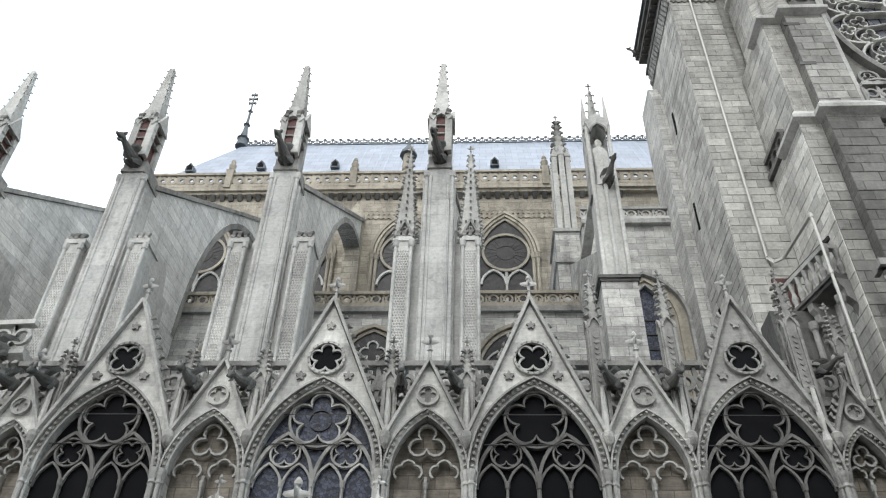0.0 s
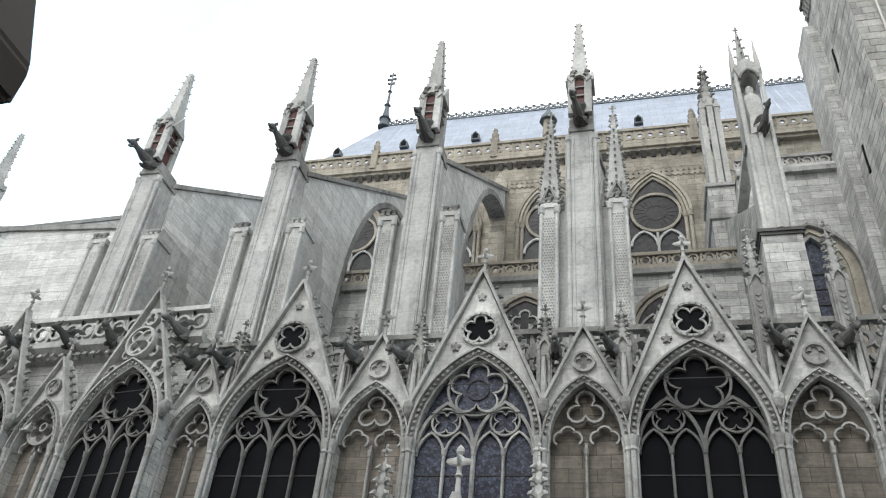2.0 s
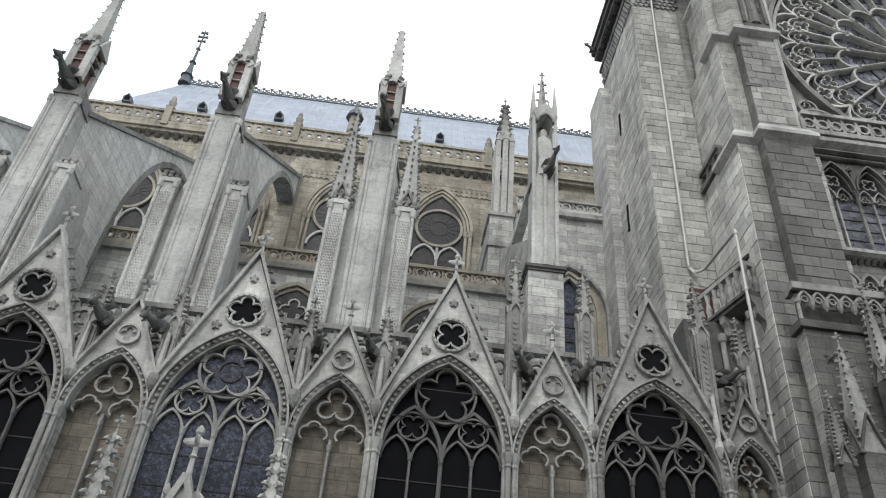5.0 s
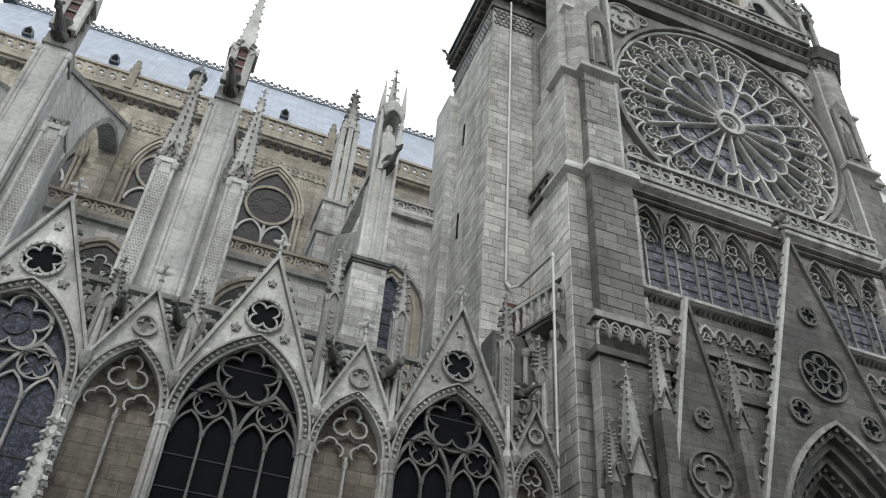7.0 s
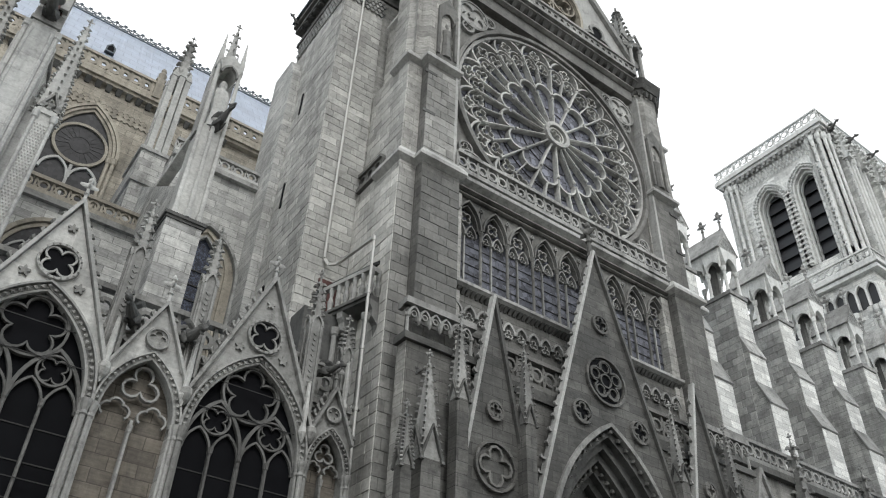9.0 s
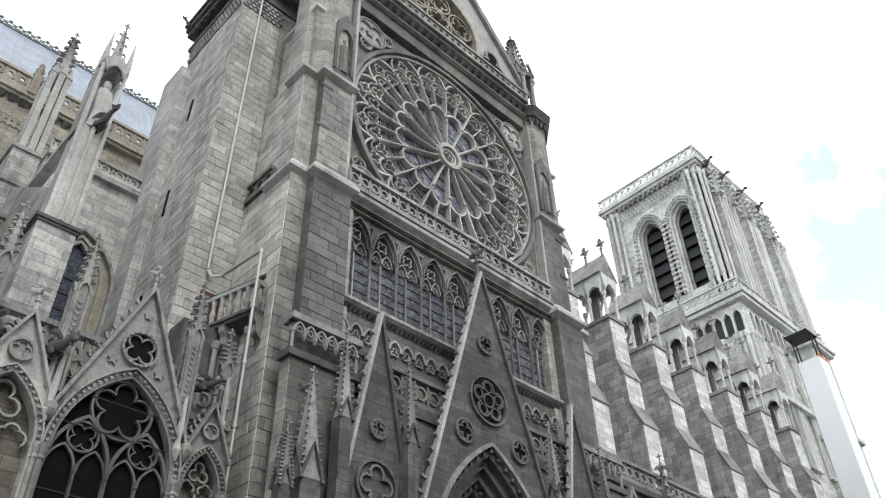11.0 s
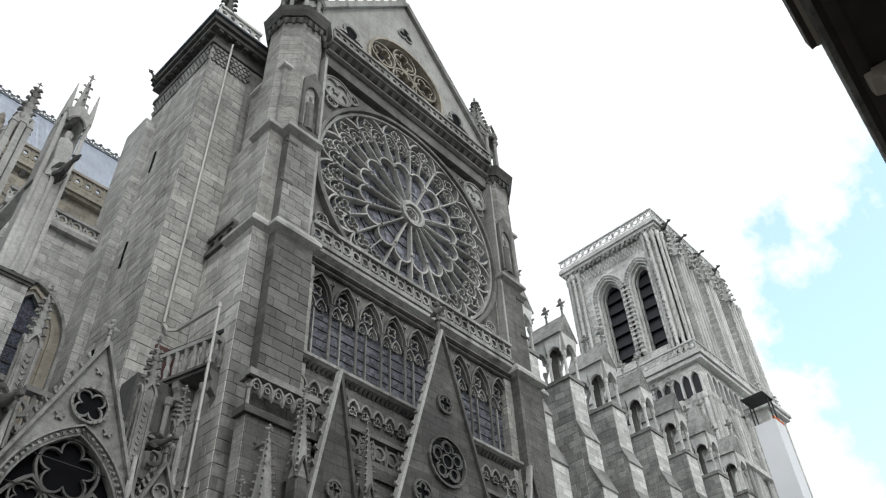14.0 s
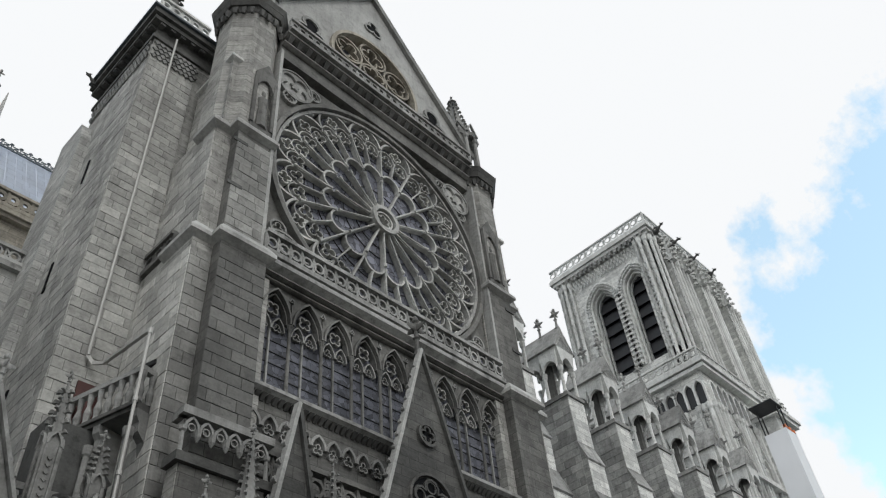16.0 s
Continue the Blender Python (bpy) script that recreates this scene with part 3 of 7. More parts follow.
    for k, x in enumerate((-0.78, 0, 0.78)):
        bm = bmesh.new()
        mullion(bm, x, 3.0, 10.0 if k == 1 else 9.75, 0.10 if k == 1 else 0.07, y0 + 0.004 * k, y1)
        turned(bm, x, y0 + 0.004 * k, [(3.0, 0.04), (9.58, 0.035), (9.62, 0.06), (9.78, 0.075)], 6)
        part("mullion", bm, tracery, th)
    for s in (-1, 1):
        bm = bmesh.new()
        band(bm, arch(s * 0.78, 9.7, 0.77, 1.38, 9), 0.09, y0 - 0.02 + 0.004 * s, y1 - .004)
        part("sub_arch", bm, tracery, th)
        bm = bmesh.new()
        band(bm, circle(s * 0.79, 10.54, 0.385, 22), 0.05, y0 + 0.008, y1 - .006, True)
        band(bm, foil(s * 0.79, 10.54, 0.38, 4, 7, math.pi / 4), 0.035, y0 + 0.04, y1 - .01, True)
        part("roundel", bm, tracery, th)
        for q in (-1, 1):
            bm = bmesh.new()
            band(bm, arch(s * 0.78 + q * 0.385, 9.62, 0.365, 0.64, 7), 0.06, y0 + 0.026 + 0.004 * q, y1 - .012)
            part("light_head", bm, tracery, th)
    bm = bmesh.new()
    band(bm, circle(0, 11.5, 0.8, 36), 0.065, y0 - .03, y1, True)
    part("great_roundel", bm, tracery, th)
    bm = bmesh.new()
    band(bm, foil(0, 11.5, 0.79, 5 if not openwork else 6, 9), 0.055, y0, y1, True)
    part("great_foil", bm, tracery, th)
    if glass is BLUEGLASS:
        bm = bmesh.new()
        band(bm, circle(0, 11.5, 0.3, 20), 0.018, y0 + .09, y1, True)
        part("eye_ring", bm, IRON, th)
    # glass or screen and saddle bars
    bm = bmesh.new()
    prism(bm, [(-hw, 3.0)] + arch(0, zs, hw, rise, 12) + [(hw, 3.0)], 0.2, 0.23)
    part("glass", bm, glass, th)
    bm = bmesh.new()
    box(bm, -hw, hw, 0.184, 0.198, 0, 0.03)
    rep("saddle_bar", mesh_of("saddle_bar", bm, IRON), th, [pose(0, 0, z) for z in (4.3, 5.1, 5.9, 6.7, 7.5, 8.3, 9.1)])
    # long iron tie bars in front of the tracery
    bm = bmesh.new()
    box(bm, -hw, hw, y0 - 0.05, y0 - 0.035, 0, 0.02)
    rep("tie_bar", mesh_of("tie_bar", bm, IRON), th, [pose(0, 0, z) for z in (7.9, 10.75, 11.6)])
    bm = bmesh.new()
    box(bm, -out_hw, out_hw, -0.12, 0.5, 0.0, 3.0)
    part("apron", bm, ASHLAR, th)
    return th


def small_bay(hw, out_hw, label, st, rose=False):
    """A blind two-light bay in front of a buttress, under its own small gable."""
    th = empty("blind_bay", Matrix.Identity(4), label, "blind arcade bay", "blind bays")
    zs, rise = 9.95, 1.6 * (hw / 0.92) ** 0.7
    top = zs + rise
    apex, foot = top + 1.55 * (hw / 0.92) ** 0.4, 10.98
    op = arch(0, zs, hw, rise, 10)
    n = len(op)
    outer = []
    for i in range(n):
        x = -out_hw + 2 * out_hw * i / (n - 1)
        outer.append((x, apex - (apex - foot) * abs(x) / out_hw))
    bm = bmesh.new()
    skin(bm, op, outer, -0.02, 0.5)
    part("gable_wall", bm, GABLE if st is BAYSTONE else st, th)
    for s in (-1, 1):
        bm = bmesh.new()
        box(bm, min(s * hw, s * out_hw), max(s * hw, s * out_hw), 0.0, 0.5, 0.0, foot)
        part("jamb", bm, ASHLAR if st is BAYSTONE else st, th)
        for dx, y, r in ((0.03, -0.01, 0.045), (0.1, -0.08, 0.06)):
            bm = bmesh.new()
            turned(bm, s * (hw + dx), y, [(3.0, r * 1.4), (9.6, r), (9.64, r * 1.4), (9.72, r * 1.1), (9.93, r * 1.9), (10.0, r * 2)], 8)
            part("shaft", bm, st, th)
        bm = bmesh.new()
        band(bm, [(s * (out_hw + .02), foot - .12), (0, apex + 0.14)], 0.075, -0.18 + 0.004 * s, 0.2 + 0.004 * s)
        part("raking_coping", bm, st, th)
        crockets(th, CARVED if st is BAYSTONE else st, (s * (out_hw + .03), foot + .1), (s * 0.15, apex - 0.1), 6, 0.08, s * 55, 0.7)
    for d, w, y0, mm in ((0.0, 0.06, -0.07, st), (0.08, 0.1, -0.08, CARVED), (0.15, 0.045, -0.15, st)):
        bm = bmesh.new()
        band(bm, arch(0, zs, hw + d, rise + d * 1.05, 10), w, y0, 0.2)
        part("archivolt", bm, mm, th)
    lf = arch(0, zs, hw + 0.08, rise + 0.085, 11)
    rep("carved_leaf", BUD[CARVED.name], th, [pose(x, -0.08, z, 90, random.uniform(0, 90), 0) @ Matrix.Diagonal((0.36, 0.36, 0.28, 1)) for x, z in lf[1:-1]])
    bm = bmesh.new()
    cz = top + 0.57
    rr = 0.28 * (hw / 0.92) ** 0.5
    band(bm, circle(0, cz, rr, 18), 0.06, -0.14, 0.02, True)
    foil_plate(bm, 0, cz, rr * 0.82, rr * 0.9, 4, -0.09, 0.0, math.pi / 2, 6)
    part("gable_ring", bm, st, th)
    bm = bmesh.new()
    prism(bm, circle(0, cz, rr * 0.86, 16), -0.04, -0.024)
    part("foil_panel", bm, CARVED, th)
    bm = bmesh.new()
    finial(bm, 0, 0, apex + 0.02, 1.0)
    part("finial", bm, st, th)
    bm = bmesh.new()
    prism(bm, [(-hw, 0.0)] + arch(0, zs, hw, rise, 10) + [(hw, 0.0)], 0.38, 0.5)
    part("blind_panel", bm, PANEL, th, "tan ashlar panel")
    bm = bmesh.new()
    mullion(bm, 0, 0.0, 9.95, 0.07, 0.18, 0.38)
    turned(bm, 0, 0.18, [(0.2, 0.04), (9.6, 0.036), (9.64, 0.06), (9.8, 0.075)], 6)
    part("mullion", bm, st, th)
    k = hw / 0.92
    if rose:
        bm = bmesh.new()
        band(bm, circle(0, 10.72, hw * 0.7, 24), 0.07, 0.1, 0.38, True)
        foil_plate(bm, 0, 10.72, hw * 0.62, hw * 0.67, 6, 0.14, 0.38, math.pi / 2, 6)
        band(bm, circle(0, 10.72, hw * 0.16, 12), 0.05, 0.12, 0.38, True)
        part("blind_rose", bm, st, th)
    else:
        bm = bmesh.new()
        band(bm, foil(0, 9.98 + 0.9 * k, 0.52 * k, 3, 8), 0.06, 0.16, 0.3, True)
        part("trefoil", bm, st, th)
    for s in (-1, 1):
        bm = bmesh.new()
        c = s * hw / 2
        r = hw * 0.2
        for ang, rad in ((90, 1.0), (180, 1.0), (0, 1.0)):
            ox, oz = 0.95 * r * math.cos(radians(ang)), 0.75 * r * math.sin(radians(ang))
            lo, hi = {90: (10, 170), 180: (80, 235), 0: (-55, 100)}[ang]
            band(bm, [(c + ox + r * math.cos(radians(lo + (hi - lo) * i / 6)), 10.08 + oz + r * math.sin(radians(lo + (hi - lo) * i / 6))) for i in range(7)], 0.05, 0.18, 0.3)
        part("light_head", bm, st, th)
    return th


bay_a = big_bay(MESH, "gabled gothic chapel window with dark screened lights", BAYSTONE, TRACERY)
bay_b = big_bay(BLUEGLASS, "gabled gothic chapel window with blue leaded glass", BAYSTONE, BAYSTONE, lobes=5)
bay_a.matrix_basis = pose(BIG_X[2], YC, 0)
bay_o = big_bay(MESH, "gothic chapel window under a pierced openwork gable", BAYSTONE, TRACERY, True)
# the chapels turn away round the apse
TURN_1, TURN_2, TURN_3 = pose(-14.95, 18.85, 0, 0, 0, -9), pose(-17.8, 19.2, 0, 0, 0, -9), pose(-20.6, 19.6, 0, 0, 0, -12)
bay_o.matrix_basis = TURN_1
copy_thing(bay_o, TURN_3)
bay_b.matrix_basis = pose(BIG_X[3], YC, 0)
copy_thing(bay_a, pose(BIG_X[4], YC, 0))
# the bay next to the transept is darker than the others
bay_c = big_bay(MESH, "darker grey gabled chapel window beside the transept", GREY, TRACERY)
bay_c.matrix_basis = pose(BIG_X[5], YC, 0)
sb = small_bay(0.92, 1.1, "blind two-light bay with small crocketed gable", BAYSTONE)
sb.matrix_basis = pose(SMALL_X[2], YC, 0)
for x in SMALL_X[3:]:
    copy_thing(sb, pose(x, YC, 0))
sb1 = small_bay(0.66, 0.8, "narrow blind bay with small crocketed gable", BAYSTONE)
sb1.matrix_basis = pose(-12.45, YC, 0)
sb3 = small_bay(0.8, 0.98, "blind bay with a carved six-petalled rose", BAYSTONE, True)
sb3.matrix_basis = TURN_2
sb2 = small_bay(0.55, 0.68, "narrow blind bay with small gable beside the transept", GREY)
sb2.matrix_basis = pose(9.55, YC, 0)


def panel_pinnacle(x, y, z0, z1, z2, r, label):
    """A square panelled pinnacle between the gables."""
    th = empty("gable_pinnacle", pose(x, y, 0), label, "pinnacle", "pinnacles between the gables")
    bm = bmesh.new()
    box(bm, -r, r, -r, r, z0, z1)
    part("shaft", bm, GREY, th)
    for k in range(4):
        a = math.pi / 2 * k
        bm = bmesh.new()
        for sx in (-0.5, 0.5):
            box(bm, sx * 1.7 * r - 0.03, sx * 1.7 * r + 0.03, -r - 0.05, -r, z0, z1 - 0.25)
        band(bm, arch(0, z1 - 0.3, r * 0.9, r * 1.9, 5), 0.05, -r - 0.07, -r)
        for i in range(14):
            zz = z0 + 0.3 + (z1 - z0 - 0.9) * i / 13
            prism(bm, circle(0, zz, r * 0.36, 4), -r - 0.03, -r)
        o = part("gablet", bm, GREY, th)
        o.matrix_basis = Matrix.Rotation(a, 4, 'Z')
    spire(th, CARVED, 0, 0, z1, z2, r * 1.0, 5, 4, math.pi / 4, 0.55)
    bm = bmesh.new()
    turned(bm, 0, -r - 0.12, [(z0 - 0.9, 0.02), (z0 - 0.6, 0.13), (z0 - 0.35, 0.07), (z0, 0.09), (z0 + 0.9, 0.055), (z0 + 0.95, 0.08)], 6)
    part("corbel_shaft", bm, LIME, th)
    return th


pp = panel_pinnacle(3.2, YC + 0.15, 11.4, 14.6, 16.0, 0.18, "weathered panelled pinnacle between chapel gables")
for x in (5.25, 8.65):
    copy_thing(pp, pose(x, YC + 0.15, 0))
pb = panel_pinnacle(BIG_X[3] - 1.8, YC + 0.2, 11.4, 12.9, 13.7, 0.16, "short panelled pinnacle beside a chapel gable")
for x in (BIG_X[2] - 1.8, BIG_X[2] + 1.8, BIG_X[3] + 1.8, BIG_X[4] - 1.8):
    copy_thing(pb, pose(x, YC + 0.2, 0))

bm = bmesh.new()
box(bm, -13.4, 10.2, YC + 0.52, YC + 1.1, 0.0, 12.0)
tagged(part("wall_chapels", bm, ASHLAR), "pale ashlar chapel wall behind the gables", "wall", "", "structure")
bm = bmesh.new()
box(bm, -13.4, 10.3, YC + 0.22, YC + 1.2, 12.0, 12.17)
box(bm, -13.4, 10.3, YC + 0.3, YC + 1.2, 11.88, 12.0)
tagged(part("trim_chapel_cornice", bm, CARVED), "weathered cornice moulding under the chapel parapet", "cornice", "", "structure")
balustrade("chapel_balustrade", -13.4, 10.3, YC + 0.62, 12.17, 13.55, GREY, "pierced stone parapet of the chapels", 0.55, heavy=1.4)
bm = bmesh.new()
box(bm, -13.4, 10.3, YC + 1.1, 27.4, 12.0, 12.3)
tagged(part("roof_chapels", bm, LEAD), "flat lead roof over the chapels", "roof", "", "structure")

# the apse chapels: set back behind free gables, with a taller parapet on a leaf cornice
APSE = pose(-13.3, 20.25, 0, 0, 0, -3)
bm = bmesh.new()
box(bm, -13, 0, -0.42, 5.5, 0.0, 13.3)
tagged(part("wall_apse_chapels", bm, ASHLAR), "pale ashlar wall of the apse chapels", "wall", "", "structure").matrix_basis = APSE
th = empty("apse_cornice", APSE, "carved leaf cornice below the apse parapet", "cornice", "", "structure")
bm = bmesh.new()
side_prism(bm, [(-0.42, 13.3), (-0.8, 13.6), (-0.95, 13.72), (-0.95, 13.84), (0.0, 13.84), (0.0, 13.3)], -13, 0.05)
part("moulding", bm, LIME, th)
rep("cornice_leaf", BUD[LIME.name], th, [pose(-12.8 + 0.3 * i, -0.7, 13.42, 60, 0, random.uniform(-20, 20)) @ Matrix.Diagonal((0.9, 0.9, 0.8, 1)) for i in range(43)])
ab = balustrade("apse_balustrade", -13, 0, -0.75, 13.84, 14.95, LIME, "pierced stone parapet round the apse chapels", 0.62, base=0.12)
ab.matrix_basis = APSE @ ab.matrix_basis
# raking weathered buttresses that lean against that wall
bm = bmesh.new()
side_prism(bm, [(-1.3, 10.6), (-0.44, 13.28), (-0.42, 10.6)], -0.32, 0.32)
rk = tagged(part("raking_buttress", bm, ASHLAR), "steep pale weathered buttress below the apse cornice", "buttress", "raking buttresses")
rk.matrix_basis = APSE @ pose(-0.5, 0, 0)
for x in (-3.4, -5.2, -8.2):
    copy_thing(rk, APSE @ pose(x, 0, 0))
for x, tl in ((-0.6, 10), (-3.3, 15), (-4.9, 12), (-7.2, 10)):
    o = gargoyle(0, 0, 0, 0, 0.85, 0)
    o.matrix_basis = APSE @ pose(x, -0.9, 13.75, tl, 0, random.uniform(-20, 20)) @ Matrix.Diagonal((0.64, 0.85, 0.85, 1))

for x in SMALL_X[2:] + [-12.45]:
    for d in (-0.75, 0.75):
        gargoyle(x + d * (0.75 if x < -12 else 1), YC - 0.05, 12.45, random.uniform(-30, 30), random.uniform(0.78, 0.9), random.uniform(14, 34))

# little red door gable in front of the chapels
th = empty("door_gable", pose(-4.45, YC - 0.75, 0), "small crocketed gable with flanking pinnacles over a door", "gable")
bm = bmesh.new()
skin(bm, arch(0, 5.4, 0.75, 1.3, 8), [(-1.0 + 2.0 * i / 16, 8.15 - 2.6 * abs(-1.0 + 2.0 * i / 16)) for i in range(17)], 0, 0.4)
part("gable_wall", bm, LIME, th)
for s in (-1, 1):
    bm = bmesh.new()
    band(bm, [(s * 1.1, 5.35), (0, 8.3)], 0.15, -0.1 + 0.004 * s, 0.4 + 0.004 * s)
    part("raking_coping", bm, LIME, th)
    crockets(th, LIME, (s * 1.12, 5.5), (s * 0.15, 8.0), 6, 0.1, s * 60, 1.1)
    bm = bmesh.new()
    box(bm, s * 1.95 - 0.2, s * 1.95 + 0.2, 0.0, 0.5, 0, 7.2)
    part("pier", bm, LIME, th)
    spire(th, LIME, s * 1.95, 0.25, 7.2, 9.2, 0.24, 6, 4, math.pi / 4, 0.7)
    bm = bmesh.new()
    box(bm, min(s * 0.75, s * 1.75), max(s * 0.75, s * 1.75), 0, 0.75, 0, 5.5)
    part("jamb", bm, LIME, th)
bm = bmesh.new()
finial(bm, 0, 0.15, 8.2, 1.3)
part("finial", bm, LIME, th)

# ---------------------------------------------------------------- buttress piers and flyers
YP = 20.65
PIERS = [-1.46 - 5.69 * k - (0, 0, 0.05, 0.35)[k] for k in range(4)]


RAKED = stone("raked_ashlar", (0.76, 0.755, 0.735), (0.62, 0.615, 0.6), stain_amount=0.3, course=0.46, length=2.4, rake=0.15, joint=0.55, vary=0.2)


def pier(spired):
    th = empty("flying_buttress_pier", Matrix.Identity(4), "tall limestone buttress pier with spire and raking flyer", "buttress", "flying buttress piers")
    bm = bmesh.new()
    box(bm, -0.38, 0.38, 0, 1.3, 12.2, 22.4)
    part("shaft", bm, PIERSTONE, th)
    bm = bmesh.new()
    box(bm, -0.95, 0.95, 0.35, 3.6, 12.2, 19.0)
    part("body", bm, PIERSTONE, th)
    # set-off between body and shaft
    bm = bmesh.new()
    side_prism(bm, [(0.35, 19.0), (1.0, 20.3), (3.2, 20.3), (3.6, 19.0)], -0.8, 0.8)
    part("set_off", bm, PIERSTONE, th)
    for s in (-1, 1):
        bm = bmesh.new()
        box(bm, s * 0.52 - 0.07, s * 0.52 + 0.07, 0.18, 0.34, 12.2, 21.8)
        part("recess_shaft", bm, PIERSTONE, th)
    bm = bmesh.new()
    box(bm, -0.45, 0.45, -0.08, 1.36, 22.4, 22.56)
    box(bm, -0.42, 0.42, -0.04, 1.2, 22.56, 23.0)
    part("cap_moulding", bm, GREY, th)
    for s in (-1, 1):
        bm = bmesh.new()
        turned(bm, s * 0.46, 0.07, [(12.2, 0.12), (12.6, 0.085), (22.0, 0.08), (22.05, 0.12), (22.3, 0.13)], 8)
        turned(bm, s * 0.3, -0.01, [(12.2, 0.06), (12.6, 0.04), (21.8, 0.04), (21.85, 0.06), (22.1, 0.065)], 6)
        part("corner_shaft", bm, PIERSTONE, th)
        bm = bmesh.new()
        box(bm, s * 1.13 - 0.3, s * 1.13 + 0.3, 0.05, 1.0, 12.2, 19.0)
        box(bm, s * 1.13 - 0.36, s * 1.13 + 0.36, 0.0, 1.05, 19.0, 19.2)
        fl = part("side_pilaster", bm, LIME, th)
        bm = bmesh.new()
        for r in range(58):
            for c in range(-2, 3) if r % 2 else (-1.5, -0.5, 0.5, 1.5):
                x0, z0 = s * 1.13 + c * 0.085, 12.4 + r * 0.108
                v4 = [bm.verts.new(p) for p in ((x0 - 0.04, 0.049, z0), (x0, 0.049, z0 - 0.06), (x0 + 0.04, 0.049, z0), (x0, 0.049, z0 + 0.06))]
                tip = bm.verts.new((x0, 0.015, z0))
                for k in range(4):
                    bm.faces.new((v4[k], v4[(k + 1) % 4], tip))
        part("carved_diaper", bm, LIME, fl)
        bm = bmesh.new()
        for cx in (-0.26, 0.26):
            turned(bm, s * 1.13 + cx, 0.02, [(12.2, 0.07), (18.7, 0.06), (18.75, 0.1), (19.0, 0.11)], 6)
        part("pilaster_shaft", bm, PIERSTONE, th)
        crockets(th, CARVED, (s * 1.13 - 0.3, 19.25), (s * 1.13 + 0.3, 19.25), 3, 0.05, 0, 0.9)
        if spired:
            spire(th, LIME, s * 1.13, 0.45, 19.2, 23.6, 0.5, 15, 4, math.pi / 4, 0.42)
            mats = []
            for k in range(11):
                f = (k + 0.1) / 13
                rr = (0.5 * (1 - f) + 0.06 * f) * 0.707
                for i in range(4):
                    a = math.pi / 2 * i
                    for o in ((-0.5, 0.0, 0.5) if k < 3 else (0.0,)):
                        mats.append(pose(s * 1.13 + rr * math.cos(a) - o * rr * math.sin(a), 0.45 + rr * math.sin(a) + o * rr * math.cos(a), 19.2 + 4.4 * f) @ Matrix.Rotation(a, 4, 'Z') @ Matrix.Rotation(radians(55), 4, 'Y') @ Matrix.Diagonal((0.45, 0.45, 0.5, 1)))
            rep("face_crocket", BUD[LIME.name], th, mats)
            bm = bmesh.new()
            for q in (-1, 1):
                band(bm, [(s * 1.13 + q * 0.34, 19.1), (s * 1.13, 19.95)], 0.07, 0.0, 0.2)
            part("gablet", bm, CARVED, th)
    # tabernacle
    below = set(o.name for o in th.children)
    for sx in (-1, 1):
        for yy in (0.05, 0.85):
            bm = bmesh.new()
            box(bm, sx * 0.3 - 0.13, sx * 0.3 + 0.13, yy - 0.12, yy + 0.12, 23.0, 24.9)
            part("post", bm, LIME, th)
    bm = bmesh.new()
    box(bm, -0.28, 0.28, 0.02, 0.85, 23.0, 24.9)
    part("core", bm, REDWOOD, th, "dark reddish infill of the tabernacle")
    bm = bmesh.new()
    for zz in (23.9, 24.35):
        box(bm, -0.43, 0.43, -0.05, 0.95, zz, zz + 0.05)
    part("iron_strap", bm, GREY, th, "pale metal strap")
    bm = bmesh.new()
    skin(bm, arch(0, 24.6, 0.26, 0.35, 6), [(-0.46 + 0.92 * i / 12, 25.75 - 2.0 * abs(-0.46 + 0.92 * i / 12)) for i in range(13)], -0.12, 0.1)
    box(bm, -0.44, 0.44, 0.1, 0.95, 24.85, 25.1)
    part("gablet", bm, LIME, th)
    for s in (-1, 1):
        bm = bmesh.new()
        side_prism(bm, [(0.0, 24.8), (0.45, 25.7), (0.9, 24.8)], s * 0.46 - 0.06, s * 0.46 + 0.06)
        part("side_gablet", bm, LIME, th)
    crockets(th, CARVED, (-0.46, 24.95), (0.46, 24.95), 2, -0.1, 0, 1.1)
    bm = bmesh.new()
    frustum(bm, 0, 0.42, 25.0, 28.55, 0.45, 0.14, 4, math.pi / 4)
    part("spire", bm, LIME, th)
    mats = []
    for k in range(8):
        f = (k + 0.5) / 8
        rr = 0.47 + (0.16 - 0.47) * f
        for i in range(4):
            a = math.pi / 4 + math.pi / 2 * i
            mats.append(pose((rr - .03) * math.cos(a), 0.42 + (rr - .03) * math.sin(a), 25.0 + 3.55 * f) @ Matrix.Rotation(a, 4, 'Z') @ Matrix.Rotation(radians(60), 4, 'Y') @ Matrix.Diagonal((0.3, 0.3, 0.3, 1)))
    rep("crocket", BUD[LIME.name], th, mats)
    for o in th.children:
        if o.name not in below:
            o.matrix_basis = Matrix.Translation((0, -0.32, 0)) @ o.matrix_basis
    return th


